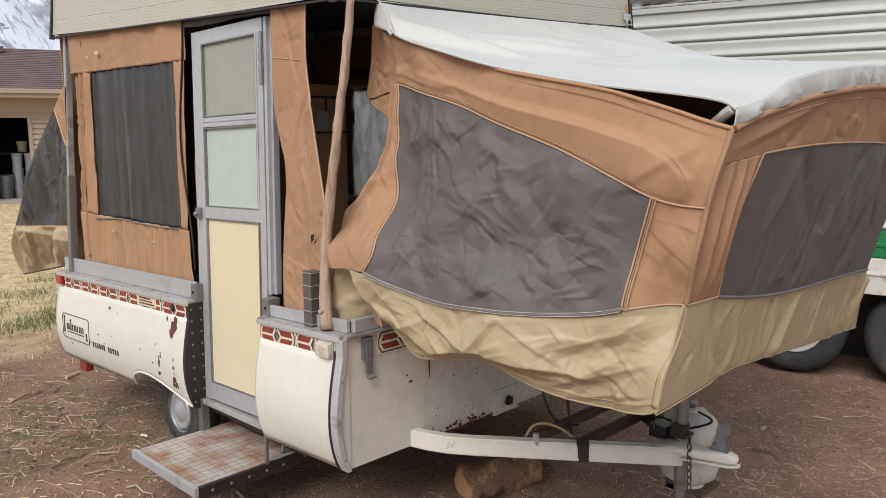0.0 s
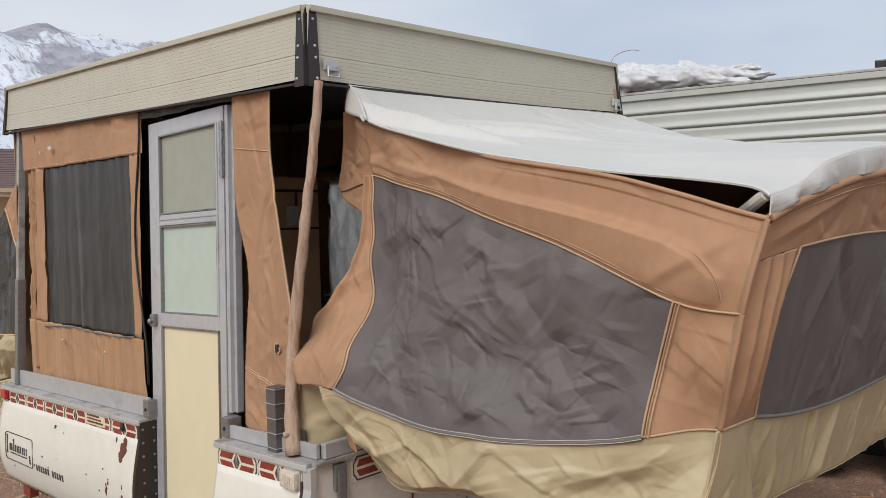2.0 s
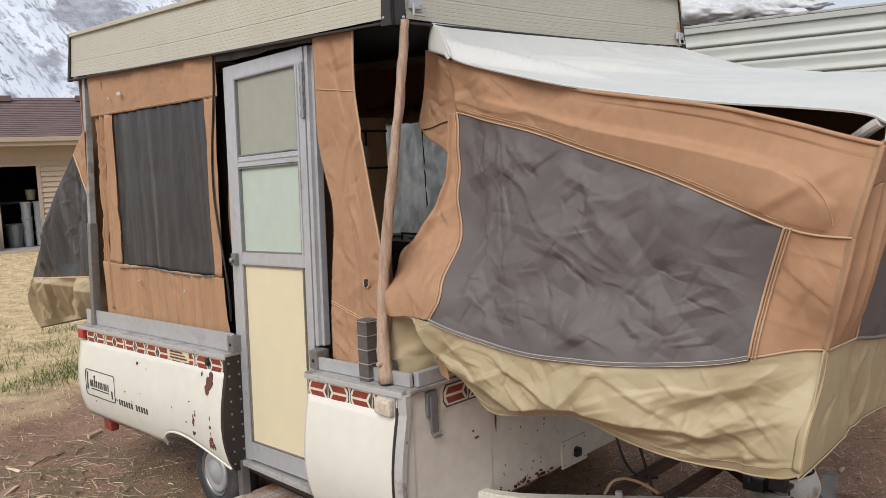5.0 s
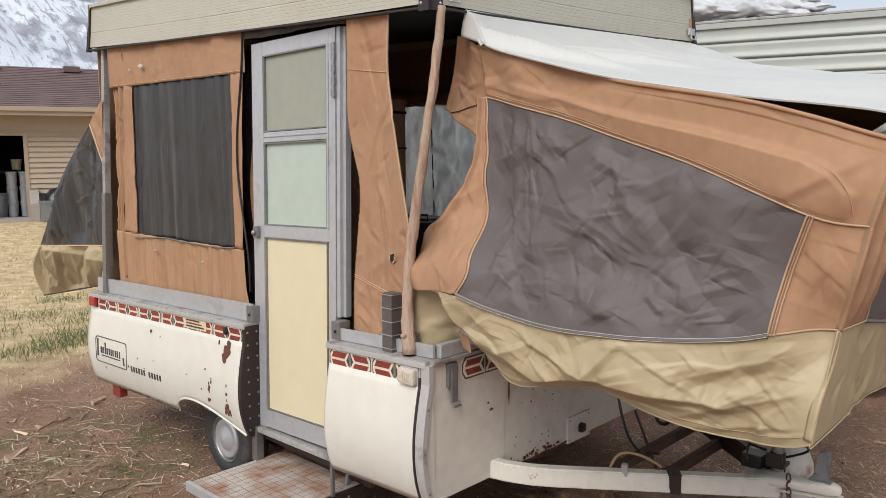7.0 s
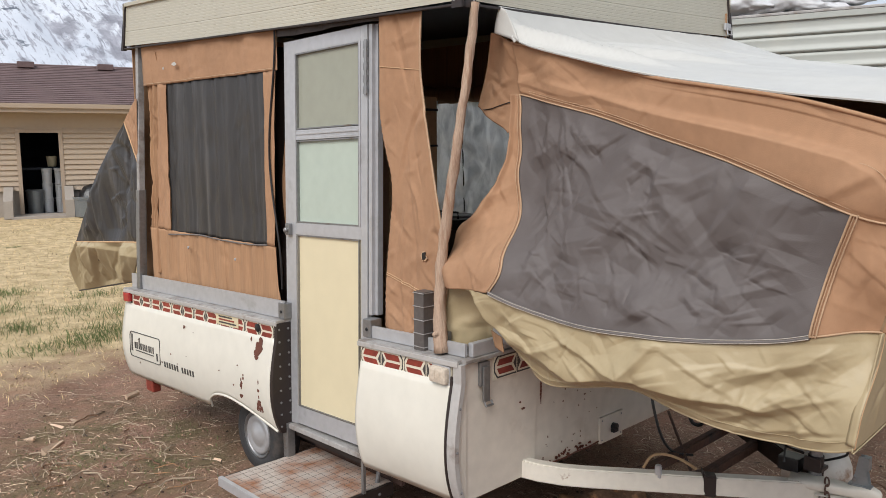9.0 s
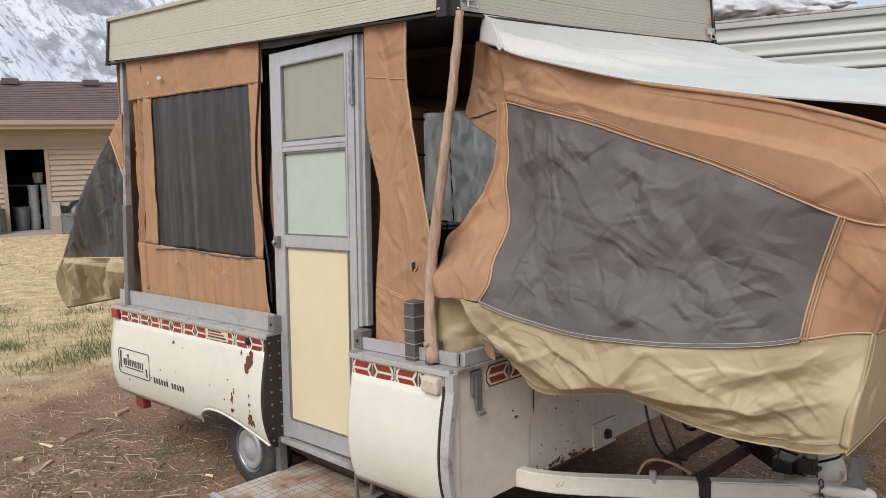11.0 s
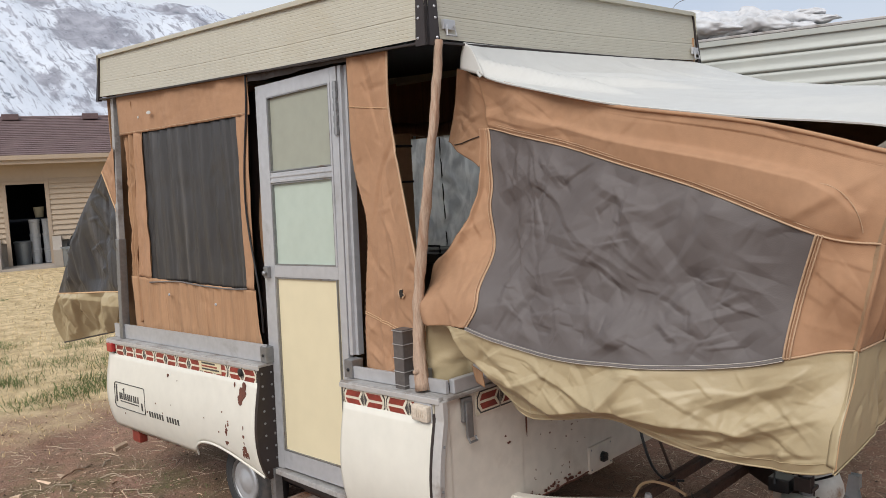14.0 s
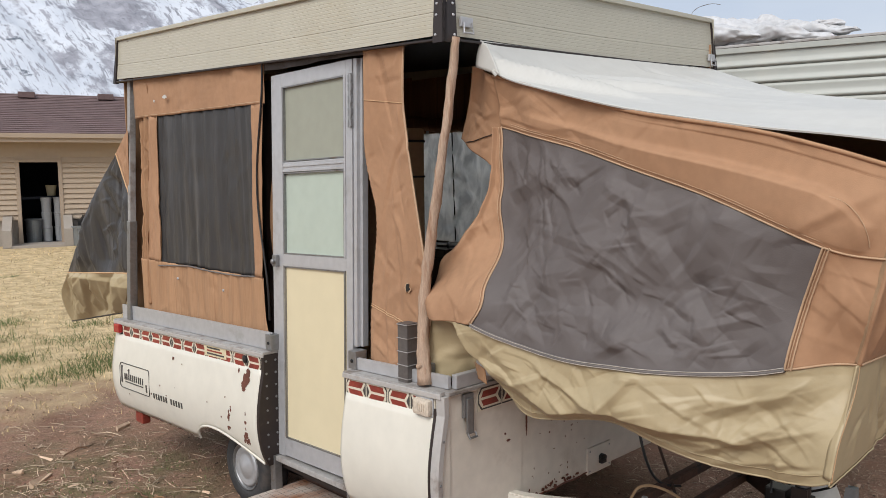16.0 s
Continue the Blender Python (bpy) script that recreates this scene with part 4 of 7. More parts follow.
def loft(stations, seg=20):
    """A closed hull through rounded cross sections (x, y, half width, bottom, top) along the tow line."""
    d = Vector((0.22, -0.97, 0)).normalized()
    sd = Vector((-d.y, d.x, 0))
    bm = bmesh.new()
    rings = []
    for x, y, w, z0, z1 in stations:
        ring = []
        for k in range(seg):
            t = 2 * math.pi * k / seg
            c_, s_ = math.cos(t), math.sin(t)
            ring.append(bm.verts.new(Vector((x, y, 0)) + sd * w * math.copysign(abs(c_) ** 0.6, c_) + Vector((0, 0, (z0 + z1) / 2 + (z1 - z0) / 2 * math.copysign(abs(s_) ** 0.6, s_)))))
        rings.append(ring)
    for r0, r1 in zip(rings, rings[1:]):
        for k in range(seg):
            bm.faces.new((r0[k], r0[(k + 1) % seg], r1[(k + 1) % seg], r1[k]))
    bm.faces.new(rings[0][::-1]), bm.faces.new(rings[-1])
    bmesh.ops.recalc_face_normals(bm, faces=bm.faces)
    return bm


cp = part("coupler", loft([(0.955, -0.83, 0.052, 0.492, 0.524), (0.975, -0.90, 0.048, 0.484, 0.526), (0.998, -0.98, 0.038, 0.480, 0.524), (1.012, -1.03, 0.030, 0.478, 0.520), (1.022, -1.065, 0.030, 0.477, 0.526), (1.030, -1.10, 0.029, 0.478, 0.527), (1.036, -1.125, 0.020, 0.484, 0.516), (1.038, -1.132, 0.007, 0.492, 0.506)]), TONGUE, trailer, "white pressed-steel hitch coupler", smooth=True)
part("coupler_flange", loft([(0.98, -0.92, 0.054, 0.474, 0.481), (1.010, -1.03, 0.037, 0.470, 0.477), (1.028, -1.10, 0.035, 0.470, 0.477), (1.040, -1.138, 0.018, 0.472, 0.478)]), TONGUE, cp)
lv = [prism([(0.0, 0.0), (0.062, 0.0), (0.050, 0.06), (0.044, 0.115), (0.022, 0.115), (0.012, 0.05)], lambda u, v: Vector((1.010 + sx_ + u * 0.22, -1.030 - u * 0.97, 0.522 + v)), lambda u, v: Vector((1.014 + sx_ + u * 0.22, -1.029 - u * 0.97, 0.522 + v))) for sx_ in (0.0, 0.026)]
part("coupler_lever", join(*lv, box(1.008, 1.045, -1.10, -1.02, 0.522, 0.529, 0.002), box(1.02, 1.055, -1.085, -1.06, 0.585, 0.635, 0.003)), GALV, cp, "zinc-plated coupler lever")
part("lever_bolt", tube([(0.995, -1.045, 0.55), (1.05, -1.035, 0.55)], 0.007, 8), STEEL, cp)
jk = part("jack", tube([(1.015, -0.90, GZ + 0.07), (1.015, -0.90, 0.78)], 0.024, 14), STEEL, trailer, "grey tongue jack post")
part("jack_collar", join(box(0.98, 1.05, -0.935, -0.865, 0.545, 0.560, 0.004), box(0.975, 0.985, -0.93, -0.87, 0.545, 0.60, 0.002), tube([(1.015, -0.90, 0.56), (1.015, -0.90, 0.60)], 0.029, 14)), BROWN, jk, "black jack collar")
part("jack_foot", join(lathe([(0.07, -0.012), (0.07, 0.012), (0.055, 0.022), (0.0001, 0.024)], (1.015, -0.90, GZ + 0.01), "z", 20), tube([(1.015, -0.90, GZ + 0.02), (1.015, -0.90, GZ + 0.1)], 0.03, 12)), STEEL, jk, "steel jack foot")
part("jack_winch", join(box(0.975, 1.05, -0.85, -0.77, 0.52, 0.575, 0.006), tube([(0.96, -0.8, 0.56), (0.97, -0.8, 0.62), (1.0, -0.86, 0.60)], 0.006, 6)), BLACK, jk)
part("cross_beam", beam((0.56, -0.354), (1.46, -0.354), 0.035, TZ0, TZ1 - 0.03), RUSTBEAM, trailer, "rusty cross member")
part("cross_beam", beam((0.72, -0.54), (1.32, -0.54), 0.035, TZ0, TZ1 - 0.03), RUSTBEAM, trailer, "rusty cross member")
part("brake_rod", tube([(1.32, -0.10, 0.50), (0.85, -0.47, 0.46)], 0.007, 6), RUSTBEAM, trailer, "thin rusty rod")
part("loose_hose", tube(smooth_line([(1.25, -0.25, 0.62), (1.20, -0.27, 0.52), (1.25, -0.32, 0.50), (1.30, -0.30, 0.60)], 20), 0.009, 6), BLACK, trailer, "looped black hose")
wires = [[(0.74, -0.55, 0.522), (0.764, -0.475, 0.532), (0.749, -0.398, 0.54), (0.70, -0.37, 0.535), (0.66, -0.37, 0.50), (0.66, -0.33, 0.44)], [(1.05, -0.95, 0.65), (1.12, -1.0, 0.60), (1.1, -0.9, 0.55), (1.16, -0.8, 0.50)], [(0.9, -0.2, 0.95), (0.86, -0.3, 0.6), (0.9, -0.35, 0.48), (1.0, -0.4, 0.46)]]
part("cable", tube(smooth_line(wires[0], 30), 0.006, 6), CARD, trailer, "loose yellow-brown cable")
part("cable", tube(smooth_line(wires[1], 24), 0.005, 6), BLACK, trailer, "black wiring")
part("cable", tube(smooth_line(wires[2], 24), 0.006, 6), BLACK, trailer, "black wiring")
links = []
for k in range(9):
    c = Vector((0.955, -0.965, 0.53 - k * 0.026)) + Vector((-0.004 * k, -0.003 * k, 0))
    a = Vector((1, -0.4, 0)).normalized() if k % 2 else Vector((0.4, 1, 0)).normalized()
    links.append(tube([c + a * 0.010 * math.cos(t) + Vector((0, 0, 0.018 * math.sin(t))) for t in np.linspace(0, 2 * math.pi, 11)], 0.0035, 5, cap=False))
part("safety_chain", join(*links), RUSTBEAM, trailer, "rusty safety chain")


# ---------------- raised roof ----------------
def roof_side(a, b, inset, out):
    """Ribbed siding between two lower corners a and b (x, y); out is the outward way."""
    rows = []
    prof = []
    nrib, hgt = 17, 0.262
    for k in range(nrib):
        z = 0.018 + (hgt - 0.018) * k / nrib
        dz = (hgt - 0.018) / nrib
        big = k == 5
        prof += [(z, 0.0), (z + dz * (0.55 if big else 0.78), 0.0), (z + dz * 0.86, -0.0018 if big else -0.0006), (z + dz * 0.97, -0.0018 if big else -0.0006)]
    prof.append((hgt, 0))
    n_u = 24
    for z, d in prof:
        row = []
        for i in range(n_u):
            t = i / (n_u - 1)
            x, y = a[0] + (b[0] - a[0]) * t, a[1] + (b[1] - a[1]) * t
            ww = 0.004 * noise.noise(Vector((x * 1.5, y * 1.5, z * 4)))
            dd = d + ww - inset * (z / hgt)
            row.append((x + out[0] * dd, y + out[1] * dd, zr(2.27 + z, x, y) - 0.012 * math.sin(math.pi * t)))
        rows.append(row)
    return sheet(rows)


roof = part("roof", roof_side((-0.002, 0.0), (-0.002, 2.83), 0.022, (-1, 0)), SIDING, trailer, "cream ribbed aluminium pop-up roof")
part("roof_front", roof_side((0.0, -0.002), (2.0, -0.002), 0.022, (0, -1)), SIDING, roof)
part("roof_far", roof_side((2.0, 0.0), (2.0, 2.83), 0.022, (1, 0)), SIDING, roof)
part("roof_rear", roof_side((0.0, 2.832), (2.0, 2.832), 0.022, (0, 1)), SIDING, roof)
tv = np.zeros((12, 16, 3))
for i in range(12):
    for j in range(16):
        x, y = 0.018 + 1.964 * i / 11, 0.018 + 2.796 * j / 15
        tv[i, j] = (x, y, zr(2.531 + 0.02 * math.sin(math.pi * i / 11) * math.sin(math.pi * j / 15), x, y))
part("roof_top", sheet(tv), SIDING, roof, solid=0.01)
cv = tv.copy()
cv[:, :, 2] -= 0.12
part("ceiling_liner", sheet(cv), BROWN, roof, "dark brown ceiling liner", solid=0.006)


def roof_box(x0, x1, y0, y1, z0, z1, bev=0.003):
    bm = box(x0, x1, y0, y1, z0, z1, bev)
    for v in bm.verts:
        v.co.z = zr(v.co.z, v.co.x, v.co.y)
    return bm


for a in ((-0.008, 0.012, 0.02, 2.81), (1.99, 2.008, 0.02, 2.81)):
    part("roof_edge", roof_box(*a, 2.268, 2.277), BROWN, roof, "thin grimy lower edge")
for a in ((0.02, 1.98, -0.008, 0.012), (0.02, 1.98, 2.82, 2.84)):
    part("roof_edge", roof_box(*a, 2.268, 2.277), BROWN, roof, "thin grimy lower edge")
part("top_edge", roof_box(0.004, 0.03, 0.03, 2.80, 2.515, 2.536), SIDING, roof)
part("top_edge", roof_box(0.03, 1.97, 0.004, 0.03, 2.515, 2.536), SIDING, roof)
for cx, cy, sx, sy in ((0.0, 0.0, 1, 1), (2.0, 0.0, -1, 1), (0.0, 2.83, 1, -1), (2.0, 2.83, -1, -1)):
    wd = 0.055 if (cx, cy) == (0.0, 0.0) else 0.022
    poly = [(-0.010, 0.0), (-0.010 + 0.024, 0.268)]
    bm = bmesh.new()
    for ax in (0, 1):
        vs = []
        for z, inn in ((0.0, 0.0), (0.24, 0.02), (0.268, 0.03)):
            o = -0.011 + inn
            for w in (o, wd + o * 0.3):
                for dep in (o, o + 0.012):
                    p = (dep, w) if ax == 0 else (w, dep)
                    x, y = cx + sx * p[0], cy + sy * p[1]
                    vs.append(bm.verts.new((x, y, zr(2.262 + z, x, y))))
        for k in (0, 4):
            for i, j in ((0, 1), (1, 3), (3, 2), (2, 0)):
                bm.faces.new((vs[k + i], vs[k + j], vs[k + j + 4], vs[k + i + 4]))
        bm.faces.new((vs[0], vs[2], vs[3], vs[1])), bm.faces.new((vs[8], vs[9], vs[11], vs[10]))
    bmesh.ops.recalc_face_normals(bm, faces=bm.faces)
    cb = part("corner_bracket", bm, BROWN, roof, "dark brown riveted corner bracket")
    if wd > 0.03:
        for z in (2.29, 2.36, 2.40, 2.49):
            part("rivet", lathe([(0.006, 0), (0.004, -0.004), (0.0001, -0.005)], (0.04, -0.011 + (z - 2.262) * 0.09, z), "y", 8), ALU, roof)
            part("rivet", lathe([(0.006, 0), (0.004, -0.004), (0.0001, -0.005)], (-0.011 + (z - 2.262) * 0.09, 0.04, z), "x", 8), ALU, roof)
for x in (0.10, 1.945):
    z = zr(2.30 if x < 1 else 2.295, x, 0)
    rl = part("roof_latch", box(x - 0.03, x + 0.03, -0.014, -0.002, z + 0.02, z + 0.055, 0.003), ALU, roof, "small silver roof catch")
    part("catch_loop", tube([(x - 0.02, -0.018, z + 0.035), (x - 0.025, -0.022, z - 0.002), (x + 0.025, -0.022, z - 0.002), (x + 0.02, -0.018, z + 0.035)], 0.004, 6), ALU, roof)

# corner lift posts
for x, y, z0 in ((-0.028, 2.715, 0.92), (1.98, 2.70, 0.95), (1.98, 0.1, 1.0)):
    shank, sleeve = box(x - 0.018, x + 0.018, y - 0.018, y + 0.018, z0, zr(2.29, x, y), 0.003), box(x - 0.023, x + 0.023, y - 0.023, y + 0.023, z0, 1.52, 0.003)
    if x < 1:                    # the near rear post leans inwards
        for v in list(shank.verts) + list(sleeve.verts):
            v.co.x += 0.014 + 0.043 * (v.co.z - 0.95)
    post = part("lift_post", shank, LEDGE, trailer, "square dull aluminium lift post")
    part("post_sleeve", sleeve, STEEL, post, "weathered steel sleeve of the post")
sp = part("short_lift_post", box(-0.045, 0.01, 0.17, 0.225, 1.005, 1.235, 0.003), STUB, trailer, "stub of a grey-brown square lift post")
for k in range(5):
    z = 1.02 + k * 0.052
    part("post_joint", box(-0.048, 0.013, 0.167, 0.228, z, z + 0.003, 0.001), LEDGE, sp)
part("post_clamp", box(-0.03, 0.02, 0.085, 0.12, 1.01, 1.09, 0.003), STEEL, trailer, "steel clamp")

# ---------------- canvas of the door side ----------------


def cloth_side(name, y_top, y_bot, z_top, z_bot, mat_, label, seed, amp, nu=40, nv=40, x0=0.02, sa=6.0, sb=1.2, wavy=0.0):
    """Hanging canvas between two slanted edges."""
    P = np.zeros((nv, nu, 3))
    for i in range(nv):
        t = i / (nv - 1)
        ya, yb = y_top(t)[0] if callable(y_top) else y_top[0] + (y_bot[0] - y_top[0]) * t, y_top(t)[1] if callable(y_top) else y_top[1] + (y_bot[1] - y_top[1]) * t
        for j in range(nu):
            s = j / (nu - 1)
            y = ya + (yb - ya) * s
            z0, z1 = z_top(y), z_bot(y)
            z = z0 + (z1 - z0) * t
            P[i, j] = (x0 + fold(y, z, seed, amp, sa, sb) + wavy * math.sin(y * 55 + 2 * noise.noise(Vector((y * 4, z, 1)))), y, z)
    P[..., 0] -= 0.7 * creases(P[..., 1], P[..., 2], 91, 70, (0.06, 0.25), (0.012, 0.045), 0.26, (70, 80, 100, 110, 30, 150), (1.2, 2.65, 1.0, 2.35))
    return part(name, sheet(P), mat_, canvas_side if name != "side_canvas" else trailer, label, smooth=True, solid=0.003)


WZT, WZB = (lambda y: 2.128 + 0.008 * math.sin(y * 9)), (lambda y: 1.305 - 0.02 * (y - 1.35) + 0.008 * math.sin(y * 7))
ROOFZ = lambda y: zr(2.295, 0, y)
canvas_side = cloth_side("side_canvas", (1.215, 2.63), (1.215, 2.63), ROOFZ, lambda y: 2.128, TAN, "faded tan canvas side wall with grey screen window", 2, 0.014)
cloth_side("canvas_strip", (2.345, 2.45), (2.36, 2.53), lambda y: 2.128, lambda y: 1.30, TAN, "", 2, 0.02, 24, 40, sa=16)
cloth_side("canvas_strip", (1.235, 1.332), (1.285, 1.352), lambda y: 2.128, lambda y: 1.30, TAN, "", 2, 0.014, 16, 40)
cloth_side("canvas_strip", lambda t: (1.285 - 0.06 * t ** 2, 2.64), None, lambda y: 1.30, lambda y: zb(1.075, y), TANDARK, "stained pleated tan canvas", 2, 0.014, 120, 24, wavy=0.006)
cloth_side("window_screen", (1.325, 2.352), (1.345, 2.366), lambda y: 2.136, WZB, SCREEN2, "dark grey pleated vinyl window", 2, 0.015, 90, 44, x0=0.029, wavy=0.0045)
part("window_binding", tube([(0.010 + fold(y, WZB(y), 2, 0.016, 6, 1.2), y, WZB(y)) for y in np.linspace(1.345, 2.366, 50)], 0.004, 5), STITCHG, canvas_side)
part("window_binding", tube([(0.010 + fold(y, 2.13, 2, 0.016, 6, 1.2), y, 2.137) for y in np.linspace(1.24, 2.6, 50)], 0.002, 5), STITCH, canvas_side)
part("canvas_piping", tube([(0.012, 1.215 + 0.075 * math.sin(math.pi * min(1, t * 1.05)) ** 2 * (1 if t < 0.9 else 1), zr(2.27, 0, 1.2) - t * 1.2) for t in np.linspace(0, 1, 30)], 0.005, 6), BLACK, canvas_side, "black zip edge")
# white patches on the canvas stand for daylight through torn holes
for u_, v_, w_, h_ in ((2.20, 2.225, 0.026, 0.009), (2.33, 2.21, 0.007, 0.008)):
    part("hole_daylight", blot(u_, v_, w_, h_, lambda u, v, d: Vector((0.004 - d, u, v)), 71 + int(v_ * 10)), WHITEVINYL, canvas_side, "pale patch standing for daylight through a torn hole")
for y, z in ((1.62, 1.21), (2.12, 1.225)):
    part("snap", lathe([(0.008, 0), (0.006, -0.005), (0.0001, -0.006)], (0.0, y, z), "x", 10), ALU, canvas_side)
# bunched corner folds beside the post
bu = coons([(2.45, 2.31), (2.62, 2.30)], [(2.535, 1.03), (2.65, 1.03)], [(2.45, 2.31), (2.47, 1.9), (2.52, 1.4), (2.535, 1.03)], [(2.62, 2.30), (2.64, 1.6), (2.65, 1.03)], 50, 120)
bU, bV = uv_of(bu)
bX = 0.042 - 0.030 * (1 - np.abs(np.sin(bU * 8 + 0.8 * np.sin(bV * 5) + 0.5 * np.sin(bV * 13)))) + 0.02 * bU - creases(bu[..., 0], bu[..., 1], 93, 60, (0.03, 0.14), (0.008, 0.022), 0.6, (60, 80, 100, 120))
part("canvas_fold", sheet(np.stack([bX, bu[..., 0] + 0.008 * np.sin(bV * 17) * bU, bu[..., 1]], -1)), TANDARK, canvas_side, "bunched weathered canvas folds", smooth=True, solid=0.003)
# added dark sheet: stands for the shade inside the gap beside the door
part("gap_shade_sheet", sheet([[(0.13 + 0.015 * math.sin(y * 40), y, z) for y in np.linspace(1.12, 1.5, 20)] for z in np.linspace(2.25, 0.56, 8)]), COUNTER, trailer, "dark sheet added behind the canvas gap to stand for its shade", smooth=True, solid=0.004)
part("inner_flap", sheet([[(0.10 + 0.02 * math.sin(z * 7), 1.19 + 0.10 * s, z) for s in np.linspace(0, 1, 6)] for z in np.linspace(1.9, 1.0, 20)]), TANDARK, canvas_side, solid=0.003)

# hanging flap in front of the door
FL_L = [(0.485, 2.29), (0.488, 2.084), (0.505, 1.90), (0.468, 1.745), (0.430, 1.64), (0.455, 1.45), (0.480, 1.267), (0.492, 1.03)]
FL_R = [(0.240, 2.29), (0.250, 2.09), (0.223, 1.946), (0.148, 1.607), (0.11, 1.45), (0.085, 1.28), (0.11, 1.13), (0.26, 1.04)]
fp = coons([FL_L[0], FL_R[0]], [FL_L[-1], FL_R[-1]], FL_L, FL_R, 60, 150)
FY, FZ = fp[..., 0], fp[..., 1]
fu, fv = uv_of(fp)
FX = 0.022 + 0.018 * np.sin(fu * 3.1 + fv * 2.2) * np.clip(3 * fv, 0, 1) + 0.03 * np.clip(1.2 - FZ, 0, 1)
FX = FX - np.clip(0.25 + 7 * np.minimum(fu, 1 - fu), 0, 1) * (0.8 * creases(FY, FZ, 95, 30, (0.08, 0.30), (0.02, 0.06), 0.28, (75, 85, 100, 110)) + creases(FY, FZ, 96, 40, (0.03, 0.10), (0.01, 0.03), 0.34, (40, 70, 110, 150)))
FX = FX - np.clip((1.30 - FZ) / 0.1, 0, 1) * creases(FY, FZ, 97, 26, (0.05, 0.14), (0.012, 0.03), 0.3, (40, 55, 120, 30), (0.1, 0.48, 1.06, 1.28))
P = np.stack([FX, FY + 0.0022 * np.sin(FZ * 230 + np.sin(FZ * 40)) * np.clip(1 - 6 * fu, 0, 1) * (FZ < 1.9), FZ], -1)
flap = part("door_flap", sheet(P), TAN, trailer, "torn tan canvas flap hanging beside the door", smooth=True, solid=0.003)
part("flap_piping", tube([(p[0] - 0.004, p[1], p[2]) for p in P[:120, -1]], 0.0045, 6), STITCH, flap, "pale frayed zip piping")
for zz in (2.090, 1.245, 1.235):
    row = min(range(150), key=lambda i: abs(P[i, 25][2] - zz))
    part("flap_seam", tube([(p[0] - 0.003, p[1], p[2] - 0.0003 * k) for k, p in enumerate(P[row])], 0.0018, 5), CARD, flap)
near = P[min(range(150), key=lambda i: abs(P[i, 40][2] - 1.365)), 40]
part("flap_tear", blot(near[1], near[2], 0.016, 0.02, lambda u, v, d: Vector((near[0] - 0.003 - d, u, v)), 83), STITCH, flap, "frayed pale rim")
# no opening is cut: a black patch gives the dark inside the tear
part("flap_tear", blot(near[1] - 0.003, near[2], 0.011, 0.015, lambda u, v, d: Vector((near[0] - 0.005 - d, u, v)), 81), BLACK, flap, "black patch standing for the dark inside a torn hole")

# ---------------- front bunk tent ----------------
CTRL = np.array([(-.068, 1.966, .23), (-.051, 2.245, .2), (-.315, 2.024, .16), (-.172, 1.283, -.056), (-1.314, 1.618, -.012), (-1.225, 1.305, 0), (-.828, 1.477, .023), (-.732, 1.255, -.06), (-.734, 1.059, -.08), (-1.36, 1.305, .1), (-1.371, 1.585, .061), (-1.489, 1.851, .062), (.02, 1.3, -.03), (-1.05, 1.9, .06), (-1.35, 1.05, 0), (-.14, 1.63, .17), (-.12, 1.80, .20), (.14, 1.48, .13), (-.80, 1.145, -.10)])


def tent_x(Y, Z):
    """How far out the slack side of the tent hangs."""
    w = ((CTRL[:, 0] - Y[..., None]) ** 2 + (CTRL[:, 1] - Z[..., None]) ** 2 + 0.004) ** -1.5
    return (w * CTRL[:, 2]).sum(-1) / w.sum(-1)


E_A = [(-0.049, 2.154), (-0.303, 2.085), (-0.656, 1.990), (-0.934, 1.941), (-1.130, 1.905), (-1.314, 1.854), (-1.421, 1.816), (-1.493, 1.797)]
E_B = [(-0.070, 1.968), (-0.507, 1.871), (-0.883, 1.770), (-1.097, 1.691), (-1.305, 1.616)]
E_B2 = [(-1.305, 1.616), (-1.362, 1.595), (-1.442, 1.593)]
E_C = [(-0.070, 1.968), (-0.104, 1.82), (-0.113, 1.634), (-0.19, 1.42), (-0.222, 1.35), (-0.172, 1.280)]
E_D = [(-0.172, 1.280), (-0.374, 1.225), (-0.619, 1.224), (-0.852, 1.243), (-1.030, 1.253), (-1.144, 1.272), (-1.222, 1.297)]
E_E = [(-1.305, 1.616), (-1.245, 1.455), (-1.222, 1.297)]
E_F1 = [(-1.493, 1.797), (-1.466, 1.681), (-1.442, 1.593)]
E_F2 = [(-1.442, 1.593), (-1.418, 1.471), (-1.371, 1.320)]
E_G = [(-1.222, 1.297), (-1.298, 1.315), (-1.371, 1.320)]
E_H = [(-0.029, 1.969), (-0.05, 1.78), (-0.03, 1.69), (0.02, 1.577), (0.068, 1.518), (0.14, 1.484), (0.165, 1.44), (0.14, 1.36), (0.09, 1.30), (0.065, 1.265)]
E_I = [(0.065, 1.265), (0.05, 1.16), (-0.02, 1.11), (-0.129, 1.085), (-0.27, 1.02), (-0.345, 0.968), (-0.508, 1.005), (-0.620, 1.040), (-0.735, 1.057), (-0.868, 1.018), (-1.046, 0.977), (-1.193, 0.978), (-1.295, 1.004), (-1.347, 1.034)]
E_J = [(-1.371, 1.320), (-1.362, 1.198), (-1.347, 1.034)]

tent = tagged(new("bunk_tent"), "sagging canvas tent over the front bunk")
tent.parent = trailer


RIDGE_Y, RIDGE_Z = [0.1, 0.265, 0.65, 0.98, 1.15, 1.28, 1.345, 1.385], [2.03, 1.985, 1.89, 1.82, 1.78, 1.748, 1.715, 1.665]


